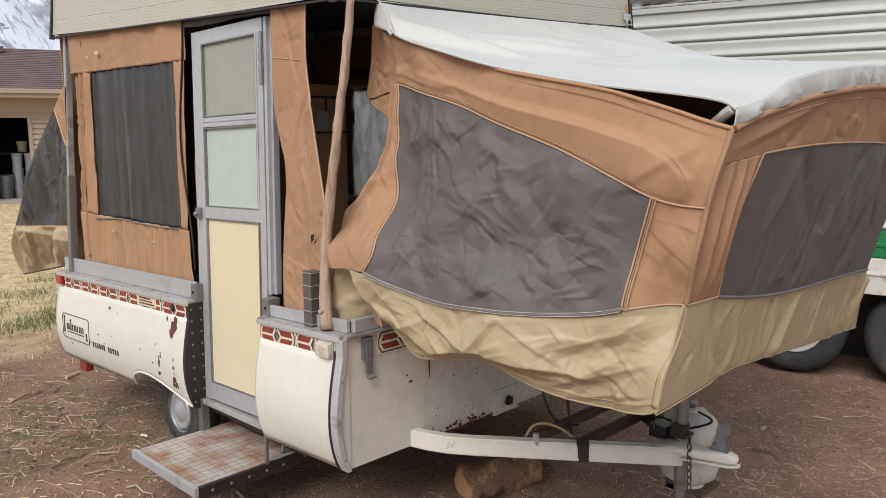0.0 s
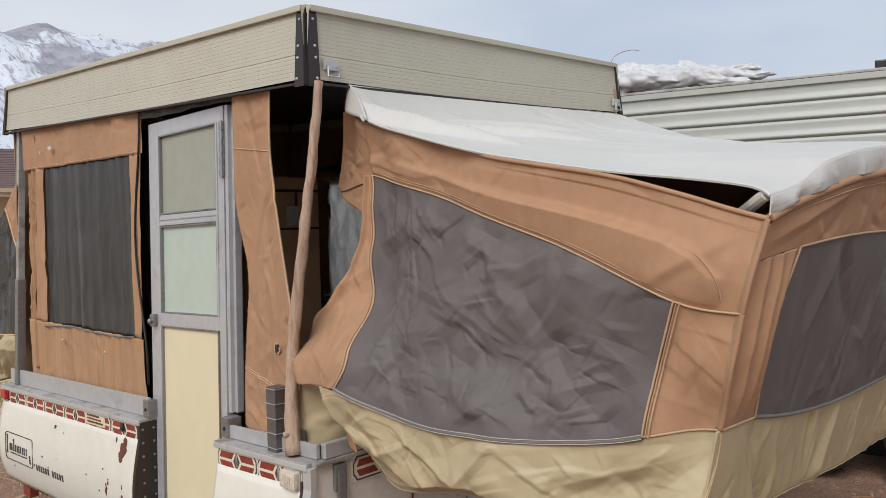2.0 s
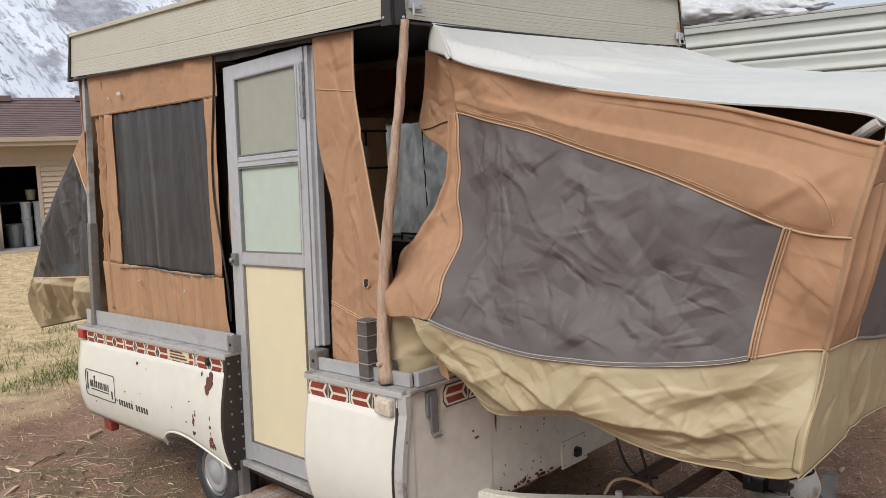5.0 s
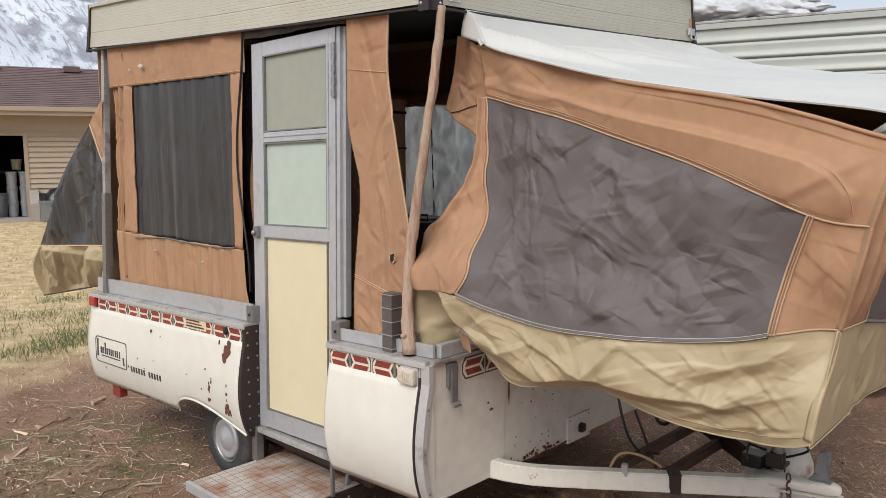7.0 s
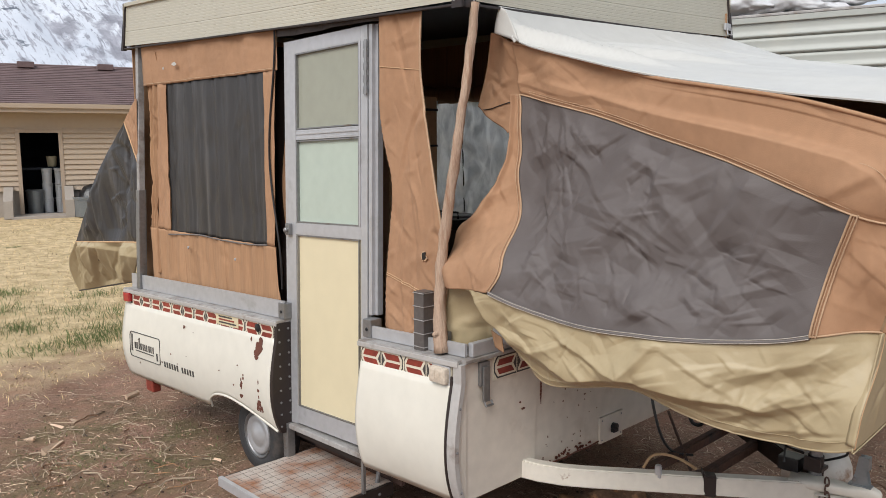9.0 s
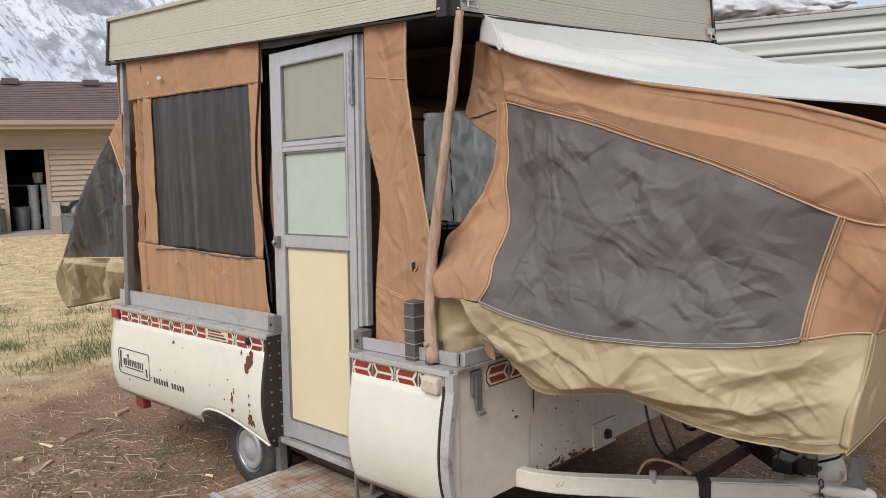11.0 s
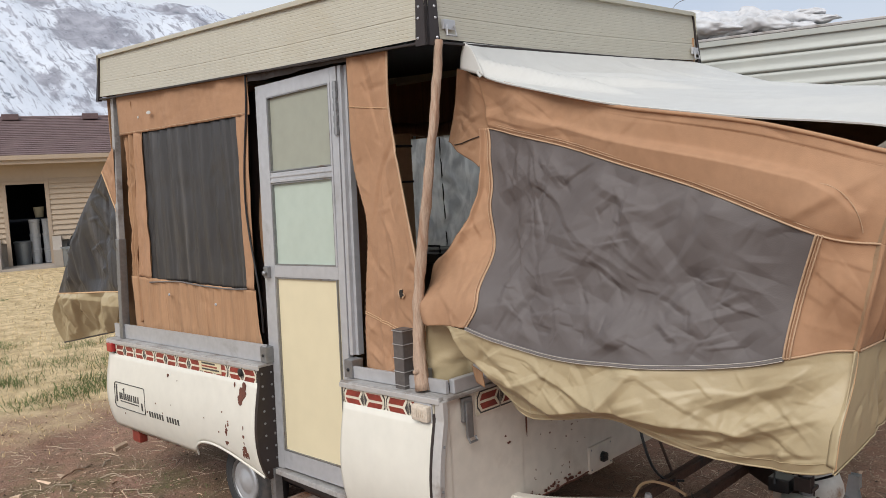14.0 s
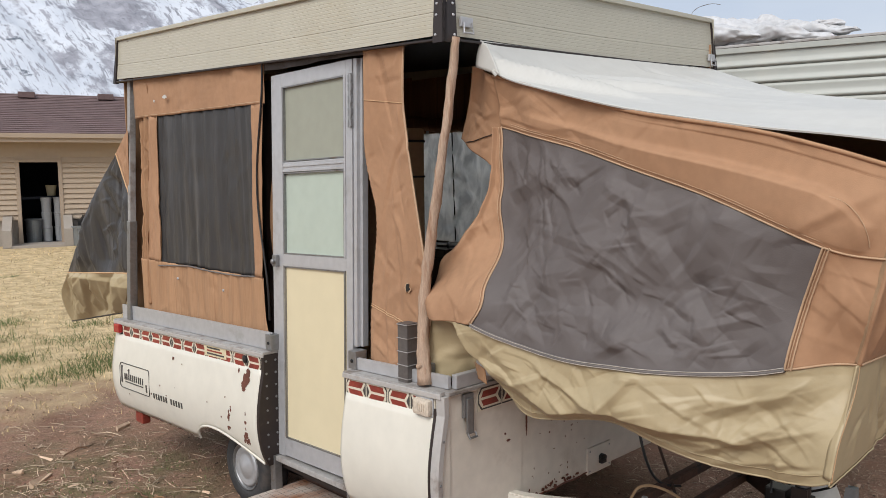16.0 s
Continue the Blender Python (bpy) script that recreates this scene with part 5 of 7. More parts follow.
def screen_relief(Y, Z, U, V):
    h = creases(Y, Z, 5, 44, (0.10, 0.28), (0.06, 0.13), 0.17, (35, 60, 120, 150))
    h += creases(Y, Z, 6, 130, (0.05, 0.14), (0.025, 0.055), 0.25, (30, 55, 115, 140, 165))
    h += creases(Y, Z, 7, 60, (0.02, 0.06), (0.010, 0.02), 0.32, (20, 60, 110, 150), (-1.15, -0.3, 1.26, 1.5))
    h += creases(Y, Z, 8, 70, (0.02, 0.07), (0.010, 0.02), 0.26, (20, 60, 110, 150))
    h += creases(Y, Z, 9, 12, (0.10, 0.28), (0.02, 0.035), 0.26, (85, 95, 75), (-0.35, -0.05, 1.35, 1.9))
    return 0.95 * h * away(U, V, 9)


def band_relief(Y, Z, U, V):
    zc = np.interp(-Y, RIDGE_Y, RIDGE_Z)
    dz = Z - zc
    k = np.clip((-Y - 0.06) / 0.9, 0.12, 1) * np.clip((1.41 + Y) / 0.035, 0, 1)
    crest = np.take_along_axis(V, np.argmin(np.abs(dz), 0)[None], 0)
    h = 0.030 * k * np.where(dz > 0, np.exp(-(dz / 0.014) ** 2), np.clip((1 - V) / (1 - np.minimum(crest, 0.95)), 0, 1) ** 0.8)
    h += 0.5 * creases(Y, Z, 15, 26, (0.10, 0.30), (0.02, 0.06), 0.22, (12, 16, 22, 165), (-0.8, -0.05, 1.9, 2.15))
    h += 0.5 * creases(Y, Z, 16, 22, (0.05, 0.14), (0.015, 0.04), 0.25, (15, 40, 120, 150))
    h += fold_lines(Y, Z, [(-1.25, 1.66, -1.47, 1.78, 0.05, 0.008), (-1.38, 1.62, -1.46, 1.76, 0.03, 0.008)])
    h += 0.004 * (np.clip((0.15 - V) / 0.02, 0, 1)) * np.clip((-Y - 0.6) / 0.4, 0, 1)
    return h * np.clip(16 * (1 - V), 0, 1) * np.clip(10 * (1 - U), 0, 1)


def patch_relief(Y, Z, U, V):
    return away(U, V, 6) * (0.4 * creases(Y, Z, 25, 26, (0.04, 0.13), (0.015, 0.04), 0.28, (30, 60, 80, 100, 150)))


def torn_relief(Y, Z, U, V):
    return np.clip(8 * (1 - U), 0.2, 1) * (creases(Y, Z, 35, 40, (0.05, 0.16), (0.014, 0.04), 0.30, (40, 60, 80, 110, 150)) + 0.018 * np.exp(-((U - 0.15) / 0.12) ** 2))


SKIRT_FOLDS = [(-.68, 1.10, -.96, 1.083, .10, .040), (-.95, 1.088, -1.12, 1.075, .06, .022), (-1.10, 1.078, -1.22, 1.15, .05, .014), (-.72, 1.10, -.82, 1.21, .05, .014),
               (-.24, 1.13, -.50, 1.035, .11, .034), (-.50, 1.035, -.71, 1.09, .08, .036), (-1.0, 1.03, -1.33, 1.16, .05, .014), (-.45, 1.17, -.64, 1.11, .04, .012),
               (-1.02, 1.15, -1.34, 1.27, .07, .014), (-1.05, .995, -1.31, 1.06, .04, .010), (-.10, 1.20, -.26, 1.10, .05, .014)]


def skirt_relief(Y, Z, U, V):
    h = fold_lines(Y, Z, SKIRT_FOLDS)
    h += creases(Y, Z, 45, 70, (0.05, 0.16), (0.015, 0.045), 0.26, (25, 40, 150, 165, 100)) + creases(Y, Z, 46, 90, (0.02, 0.07), (0.008, 0.02), 0.30, (20, 45, 120, 155))
    h += 0.5 * creases(Y, Z, 47, 30, (0.05, 0.12), (0.012, 0.03), 0.4, (130, 140, 150), (-1.34, -0.95, 0.98, 1.2))
    return h * np.clip(9 * V, 0.05, 1) * np.clip(10 * (1 - U), 0, 1) * np.clip(0.35 + 6 * (1 - V), 0, 1) * np.clip(0.2 + 8 * U, 0, 1) - 0.07 * V ** 2 * np.clip(8 * (1 - U), 0, 1) - 0.11 * np.clip((Y - np.interp(Z, [1.0, 1.1, 1.2, 1.28], [-0.30, -0.20, -0.12, -0.06])) / 0.10, 0, 1) * np.clip(5 * V, 0, 1) + 0.0025 * np.clip((V - 0.88) / 0.02, 0, 1)


def tent_patch(name, top, bottom, left, right, nu, nv, material, label, relief, push=0.0):
    q = coons(top, bottom, left, right, nu, nv)
    U, V = uv_of(q)
    Y, Z = q[..., 0], q[..., 1]
    P = np.stack([tent_x(Y, Z) - relief(Y, Z, U, V) + push, Y, Z], -1)
    return part(name, sheet(P), material, tent, label, smooth=True, solid=0.003), P


_, PB = tent_patch("upper_band", E_A, E_B + E_B2[1:], [E_A[0], E_B[0]], E_F1, 240, 80, TAN, "tan canvas upper band", band_relief)
_, PS = tent_patch("window_screen", E_B, E_D, E_C, E_E, 340, 210, SCREEN, "big wrinkled grey screen window", screen_relief, -0.002)
_, PP = tent_patch("corner_patch", E_B2, E_G, E_E, E_F2, 50, 90, TAN, "stitched tan canvas corner patch", patch_relief)
_, PH = tent_patch("torn_edge", [E_H[0], E_C[0]], [E_H[-1], E_C[-1]], E_H, E_C, 50, 130, TAN, "torn loose tan canvas edge", torn_relief)
_, PK = tent_patch("skirt", [E_H[-1]] + E_D + E_G[1:], E_I, [E_H[-1], E_I[0]], E_J, 340, 90, OLIVE, "drooping khaki vinyl skirt", skirt_relief)


tk = coons([(-0.005, 0.13, 1.32), (0.05, -0.05, 1.28), (0.06, -0.22, 1.09), (0.04, -0.36, 1.0)], [(0.02, 0.13, 1.03), (0.08, 0.02, 1.03), (0.17, -0.01, 1.06), (0.16, -0.36, 0.99)], [(-0.005, 0.13, 1.32), (0.01, 0.14, 1.18), (0.02, 0.13, 1.03)], [(0.04, -0.36, 1.0), (0.16, -0.36, 0.99)], 50, 24)
tk[..., 0] += creases(tk[..., 1], tk[..., 2], 19, 24, (0.06, 0.16), (0.02, 0.05), 0.35, (140, 150, 160, 120))
part("skirt_end", sheet(tk), OLIVE, tent, "slack khaki end of the skirt tucked under the bunk", smooth=True, solid=0.003)
tb = coons([(0.06, -0.08, 1.115), (0.05, -0.14, 1.10)], [(0.06, -0.10, 1.055), (0.05, -0.15, 1.045)], [(0.06, -0.08, 1.115), (0.06, -0.10, 1.055)], [(0.05, -0.14, 1.10), (0.05, -0.15, 1.045)], 8, 10)
part("snap_tab", sheet(tb), TANDARK, tent, "tan snap tab", smooth=True, solid=0.003)


def seam(line, off=0.004, r=0.0025, material=None, gap=0.0):
    part("seam", tube([(p[0] - off, p[1], p[2] + gap) for p in line], r, 8), material or STITCH, tent, smooth=True)


seam(PS[0], 0.004, 0.0025), seam(PS[0], 0.004, 0.0009, STITCH, 0.012), seam(PS[0], 0.004, 0.0009, STITCH, 0.019)
seam(PS[-1], 0.004, 0.007, STITCHG), seam(PS[-1], 0.010, 0.0012, THREAD, 0.006), seam(PS[-1], 0.010, 0.0012, THREAD, -0.004)
seam(PS[:, 0], 0.005, 0.003), seam(PS[:, -1], 0.005, 0.003)
seam([(p[0], p[1] - 0.016, p[2]) for p in PS[:, -1]], 0.006, 0.002)
seam(PP[0], 0.005, 0.0028), seam(PP[-1], 0.005, 0.0028), seam(PK[-1], 0.001, 0.003, OLIVE)
seam(PB[12, 140:], 0.001, 0.0012, TAN), seam(PK[-9], 0.0025, 0.0010, OLIVE)
seam(PS[:, -1], 0.006, 0.0012, STITCH), seam([(p[0], p[1] - 0.008, p[2]) for p in PS[:, -1]], 0.006, 0.0011), seam([(p[0], p[1] + 0.012, p[2]) for p in PS[:, 0]], 0.006, 0.0012)
arc = np.linspace(0, 1, 16)
ay, az_ = -1.30 - 0.10 * np.sin(arc * 1.57), 1.742 - 0.122 * (1 - np.cos(arc * 1.57))
part("seam", tube(np.stack([tent_x(ay, az_) - 0.014 * (1 - arc) - 0.008, ay, az_], -1), 0.0012, 5), STITCH, tent)
for web, m_ in ((np.concatenate([PB[:, -1], PP[1:, -1]]), WEBBING), (PK[:, -1], OLIVE)):
    part("corner_webbing", sheet([[(p[0] - 0.006 + 0.5 * d, p[1] + 0.003 + d, p[2]) for d in (-0.004, 0.004, 0.012, 0.020)] for p in web[::3]]), m_, tent, "webbing sewn over the corner seam", smooth=True, solid=0.002)
seam(PB[0], 0.003, 0.006, TAN), seam(PB[:, -1], 0.003, 0.006, TAN), seam(PP[:, -1], 0.003, 0.006, TAN), seam(PK[:, -1], 0.002, 0.003, CARD)
# corner flap that hangs loose beside the opening
CF = coons([(0.205, 0.06, 2.20), (0.215, -0.01, 2.175), (0.20, -0.049, 2.154)], [(0.278, 0.205, 1.936), (0.25, 0.10, 1.89), (0.207, -0.016, 1.828)], [(0.205, 0.06, 2.20), (0.235, 0.11, 2.09), (0.26, 0.16, 2.01), (0.278, 0.205, 1.936)], [(0.20, -0.049, 2.154), (0.235, -0.072, 2.05), (0.245, -0.06, 1.95), (0.207, -0.016, 1.828)], 30, 50)
CF[..., 0] += 0.014 * np.sin(np.linspace(0, 1, 30)[None, :] * 7 + np.linspace(0, 1, 50)[:, None] * 1.5) + away(*uv_of(CF), 5, 0.1) * creases(CF[..., 1], CF[..., 2], 55, 30, (0.04, 0.12), (0.012, 0.03), 0.45, (30, 60, 100, 150))
part("corner_flap", sheet(CF), TAN, tent, "loose tan canvas corner flap", smooth=True, solid=0.003)
part("seam", tube([tuple(CF[int(47 - 19 * ((j - 8) / 21) ** 1.3), j] - np.array((0.006, 0, 0))) for j in range(8, 30, 3)], 0.0018, 6), BROWN, tent, smooth=True)
part("tie_cord", tube([(0.185, -0.07, 2.175), (0.17, -0.075, 2.165), (0.175, -0.085, 2.15)], 0.006, 6), WHITEVINYL, tent)


# front face of the tent
def front_y(x, z):
    return -1.36 - 0.24 * (z - 1.3) - 0.04 * math.sin(math.pi * min(max(x / 1.7, 0), 1))


F_TOP = [(0.077, 1.797), (0.179, 1.830), (0.321, 1.857), (0.477, 1.887), (0.628, 1.902), (0.854, 1.922), (1.10, 1.930), (1.40, 1.922), (1.70, 1.885), (1.90, 1.84)]
F_SEAM = [(0.062, 1.591), (0.066, 1.705), (0.271, 1.729), (0.433, 1.741), (0.624, 1.749), (0.861, 1.750), (1.331, 1.740), (1.80, 1.70)]
F_SL = [(0.271, 1.729), (0.245, 1.641), (0.218, 1.564), (0.222, 1.450), (0.245, 1.321)]
F_SB = [(0.245, 1.321), (0.476, 1.282), (0.783, 1.257), (1.058, 1.246), (1.434, 1.223), (1.754, 1.193)]
F_SK = [(-0.01, 1.025), (0.229, 1.028), (0.336, 1.037), (0.467, 1.047), (0.672, 1.035), (0.984, 1.002), (1.423, 0.953), (1.90, 0.90)]


def front_patch(name, top, bottom, left, right, nu, nv, material, label, relief):
    q = coons(top, bottom, left, right, nu, nv)
    U, V = uv_of(q)
    X, Z = q[..., 0], q[..., 1]
    Yf = -1.36 - 0.24 * (Z - 1.3) - 0.04 * np.sin(np.pi * np.clip(X / 1.7, 0, 1))
    if name == "skirt":
        Yf = Yf - 0.05 * V * np.clip(1 - 4 * U, 0, 1)
    P = np.stack([X, Yf - relief(X, Z, U, V) * np.clip(0.1 + 9 * U, 0, 1), Z], -1)
    part(name, sheet(P), material, tent, label, smooth=True, solid=0.003)
    return P


def front_band_relief(X, Z, U, V):
    return np.clip(8 * np.minimum(V, 1 - V), 0, 1) * (creases(X, Z, 61, 40, (0.04, 0.14), (0.015, 0.05), 0.26, (20, 60, 120, 160)) + fold_lines(X, Z, [(0.09, 1.74, 0.5, 1.86, 0.06, 0.012)]))


def pleat_relief(X, Z, U, V):
    return np.clip(5 * (1 - V), 0, 1) * 0.013 * (1 - np.abs(np.sin(U * 11 + 0.9 * np.sin(V * 3)))) * np.clip(0.4 + 2 * V, 0, 1) + 0.02 * np.sin(U * 3.14) * np.sin(V * 3.14) + np.clip(5 * (1 - V), 0, 1) * 0.4 * creases(X, Z, 62, 20, (0.05, 0.2), (0.01, 0.03), 0.4, (82, 95, 100))


def front_screen_relief(X, Z, U, V):
    h = creases(X, Z, 63, 46, (0.10, 0.40), (0.015, 0.07), 0.30, (80, 95, 105, 75)) + creases(X, Z, 64, 60, (0.03, 0.10), (0.01, 0.03), 0.28, (60, 100, 130))
    return h * away(U, V, 8)


def front_skirt_relief(X, Z, U, V):
    h = creases(X, Z, 65, 44, (0.12, 0.30), (0.02, 0.06), 0.38, (78, 90, 100, 108)) + creases(X, Z, 66, 60, (0.03, 0.09), (0.01, 0.03), 0.28, (50, 80, 120))
    return h * np.clip(6 * V, 0, 1) * np.clip(0.3 + 5 * (1 - V), 0, 1)


f_band = front_patch("front_band", F_TOP, F_SEAM[1:], [F_TOP[0], (0.07, 1.75), F_SEAM[1]], [F_TOP[-1], F_SEAM[-1]], 180, 34, TAN, "tan canvas band over the front window", front_band_relief)
f_strip = front_patch("front_strip", F_SEAM[1:3], [(0.090, 1.320), (0.245, 1.321)], [F_SEAM[1], (0.062, 1.591), (0.074, 1.467), (0.090, 1.320)], F_SL, 60, 70, TAN, "pleated tan canvas corner strip", pleat_relief)
f_scr = front_patch("window_screen", F_SEAM[2:], F_SB, F_SL, [F_SEAM[-1], (1.773, 1.421), F_SB[-1]], 200, 90, SCREEN, "grey screen window with hanging folds", front_screen_relief)
f_skirt = front_patch("skirt", [(0.070, 1.320)] + F_SB, F_SK, [(0.070, 1.320), (0.03, 1.17), F_SK[0]], [F_SB[-1], F_SK[-1]], 240, 50, OLIVE, "khaki vinyl skirt in hanging folds", front_skirt_relief)
for line, r, m_ in ((f_scr[-1], 0.005, STITCHG), (f_scr[0], 0.003, STITCH), (f_scr[:, 0], 0.003, STITCH), (f_band[0], 0.011, TAN), (f_band[6], 0.0014, STITCH), (f_skirt[-1], 0.0018, OLIVE), (f_strip[-1], 0.003, STITCH)):
    part("seam", tube([(p[0], p[1] - 0.004, p[2]) for p in line], r, 8), m_, tent, smooth=True)
# far side of the tent
back = coons([(1.95, 0.0, 2.25), (1.82, -0.7, 2.05), (1.60, -1.40, 1.84)], [(1.1, 0.0, 1.05), (1.1, -0.7, 1.0), (1.35, -1.25, 1.0)], [(1.95, 0.0, 2.25), (1.1, 0.0, 1.05)], [(1.60, -1.40, 1.84), (1.5, -1.36, 1.70), (1.42, -1.3, 1.193), (1.35, -1.25, 1.0)], 24, 20)
part("far_side", sheet(back), TAN, tent, solid=0.003)

# white roof sheet of the tent
W_L = [(0.185, 0.0, 2.285), (0.19, -0.06, 2.165), (0.17, -0.16, 2.126), (0.145, -0.303, 2.088), (0.09, -0.656, 1.997), (0.055, -0.934, 1.948), (0.05, -1.13, 1.914), (0.065, -1.30, 1.893), (0.075, -1.46, 1.868), (0.06, -1.497, 1.845)]
W_R = [(1.97, 0.01, 2.33), (1.96, -0.4, 2.17), (1.95, -0.9, 2.04), (1.93, -1.3, 1.93), (1.90, -1.49, 1.85)]
W_T = [(0.185, 0.0, 2.285), (0.9, 0.01, 2.305), (1.97, 0.01, 2.33)]
W_F = [(x, front_y(x, z) - 0.012, z + 0.006) for x, z in F_TOP]
W_F[0] = W_L[-1]
NW, KW = 150, 128
Wp = coons(W_T, W_F, W_L, W_R, NW, KW)
U_, V_ = uv_of(Wp[:KW])
X_, Y_ = Wp[:KW, :, 0].copy(), Wp[:KW, :, 1].copy()
lift = 0.06 * np.clip(7 * U_[0], 0, 1)
rise = 0.92 - 0.35 * np.clip(5 * U_, 0, 1)
hold = np.clip(12 * (1 - V_), 0, 1) * np.clip(10 * V_, 0, 1) * np.clip(6 * (1 - U_), 0, 1)
Wp[:KW, :, 2] += hold * np.clip(5 * U_, 0, 1) * (creases(X_, Y_, 71, 60, (0.08, 0.35), (0.03, 0.10), 0.13, (100, 115, 130, 60)) + creases(X_, Y_, 72, 60, (0.04, 0.10), (0.012, 0.03), 0.16, (20, 60, 100, 140)))
Wp[:KW, :, 2] += hold * fold_lines(Y_, X_, [(-0.02, 0.20, -0.50, 0.34, 0.05, 0.045), (-0.02, 0.22, -0.62, 0.60, 0.06, 0.035), (-0.05, 0.26, -0.40, 0.85, 0.07, 0.025), (-0.02, 0.19, -0.30, 0.27, 0.03, 0.025)])
front = Wp[KW - 1].copy()
Wp[:KW, :, 2] += lift[None] * np.clip((V_ - rise) / (1 - rise), 0, 1) ** 1.5
Wp = Wp[:KW]
val = np.repeat(Wp[-1:].copy(), 18, 0)
tv_ = np.linspace(0, 1, 18)[:, None]
val[..., 2] += (np.interp(front[:, 0], [p[0] for p in F_TOP], [p[1] for p in F_TOP])[None] + 0.006 - Wp[-1][None, :, 2]) * tv_
val[..., 1] -= 0.004 * np.sin(np.pi * tv_) + tv_ * (0.005 * np.sin(front[:, 0] * 40 + 3 * np.sin(front[:, 0] * 7)))[None] + tv_ * creases(val[..., 0], 0.07 * tv_ + 0 * val[..., 0], 73, 60, (0.03, 0.08), (0.008, 0.02), 0.7, (70, 100, 120, 45), (0, 1.9, 0, 0.07))
part("roof_valance", sheet(val), WHITEVINYL, tent, "gathered white vinyl valance over the hoop", smooth=True, solid=0.003)
white = part("tent_roof", sheet(Wp), WHITEVINYL, tent, "white vinyl tent roof sheet", smooth=True, solid=0.003)
part("hem", tube([tuple(p) for p in Wp[:, 0]], 0.004, 5), WHITEVINYL, tent)
tip = coons([(0.185, 0.0, 2.285), (0.183, -0.03, 2.27)], [(0.175, 0.015, 2.19), (0.178, -0.10, 2.15)], [(0.185, 0.0, 2.285), (0.178, 0.012, 2.24), (0.175, 0.015, 2.19)], [(0.183, -0.03, 2.27), (0.18, -0.07, 2.21), (0.178, -0.10, 2.15)], 10, 10)
part("roof_tip", sheet(tip), WHITEVINYL, tent, "white vinyl corner tip", smooth=True, solid=0.003)
hoop = [(0.15, -1.36, 1.785), (0.12, -1.42, 1.815), (0.085, -1.465, 1.84), (0.075, -1.483, 1.848)]
part("hoop_pole", tube(smooth_line(hoop, 12), 0.014, 10), TANKWHITE, tent, "pale bunk hoop end")
part("hoop_pole", tube(smooth_line([(x, front_y(x, z) + 0.02, z - 0.012) for x, z in F_TOP], 40), 0.012, 8), STEEL, tent)

# ---------------- collapsed rear bunk tent ----------------
rear_tent = tagged(new("rear_bunk_tent"), "collapsed dark canvas tent over the rear bunk")
rear_tent.parent = trailer


def rear_patch(top, bottom, left, right, material, label, nu=90, nv=80, seed=81, amp=1.0):
    q = coons(top, bottom, left, right, nu, nv)
    Y, Z = q[..., 0], q[..., 1]
    h = creases(Y, Z, seed, 40, (0.10, 0.35), (0.03, 0.09), 0.33, (60, 75, 110, 40)) + creases(Y, Z, seed + 1, 80, (0.03, 0.12), (0.012, 0.04), 0.34, (30, 70, 120, 150))
    U, V = uv_of(q)
    e = amp * away(U, V, 7, 0.1)
    tuck = 0.6 * np.maximum(0, 1.10 - Z)
    X = 0.005 + tuck + e * (0.03 * np.sin(Y * 9 + Z * 4) - h)
    P = np.stack([X, Y + 2.1 * tuck, Z - 0.4 * tuck], -1)
    ob = part("rear_canvas", sheet(P), material, rear_tent, label, smooth=True, solid=0.003)
    # the khaki hem is near-black to put the skirt's shaded underside into colour
    part("hem", tube([tuple(p) for p in P[-1]], 0.006, 5), CARD if material is not OLIVE else BROWN, ob)
    return P


rear_patch([(2.70, 2.06), (2.72, 2.055)], [(2.72, 1.68), (2.892, 1.928)], [(2.70, 2.06), (2.72, 1.68)], [(2.72, 2.055), (2.892, 1.928)], TAN, "tan canvas corner", 40, 50, 81, 0.25)
rear_patch([(2.72, 1.68), (2.892, 1.928)], [(2.74, 1.20), (3.823, 1.111)], [(2.72, 1.68), (2.74, 1.20)], [(2.892, 1.928), (3.344, 1.618), (3.483, 1.458), (3.823, 1.111)], SCREEN2, "dark wrinkled screen", 100, 90, 83)
rear_patch([(2.74, 1.20), (3.823, 1.111)], [(2.88, 0.945), (2.941, 0.932), (3.965, 0.74)], [(2.74, 1.20), (2.88, 0.945)], [(3.823, 1.111), (4.097, 0.948), (4.049, 0.798), (3.965, 0.74)], OLIVE, "khaki vinyl skirt", 100, 60, 85)
rb = coons([(0.05, 2.85, 1.95), (1.95, 2.85, 1.95)], [(0.05, 3.55, 1.0), (1.9, 3.55, 1.0)], [(0.05, 2.85, 1.95), (0.05, 3.2, 1.5), (0.05, 3.55, 1.0)], [(1.95, 2.85, 1.95), (1.93, 3.2, 1.5), (1.9, 3.55, 1.0)], 20, 16)
part("rear_canvas", sheet(rb), SCREEN2, rear_tent, solid=0.003)
part("bunk_board", box(0.3, 1.95, 2.83, 3.4, 0.97, 1.0), COUNTER, rear_tent)

# ---------------- inside ----------------
for a in ((0.0, 1.42, 1.0, 2.45), (2.32, 2.8, 1.0, 2.48), (1.42, 2.32, 1.0, 1.30), (1.42, 2.32, 2.07, 2.46)):
    part("far_canvas", box(1.95, 1.956, *a), TANDARK, trailer, "tan canvas wall on the far side")
vy = part("vinyl_window", sheet([[(1.945 - 0.4 * stiff(y, z, 23.0) - 0.7 * crumple(y, z, 25.0), y, z) for y in np.linspace(1.40, 2.34, 60)] for z in np.linspace(1.28, 2.09, 50)]), VINYL, trailer, "creased clear vinyl window", smooth=True)
for y in (1.90,):
    part("window_strap", tube([(1.944, y, 2.07), (1.943, y - 0.03, 1.3)], 0.005, 6), BLACK, vy)
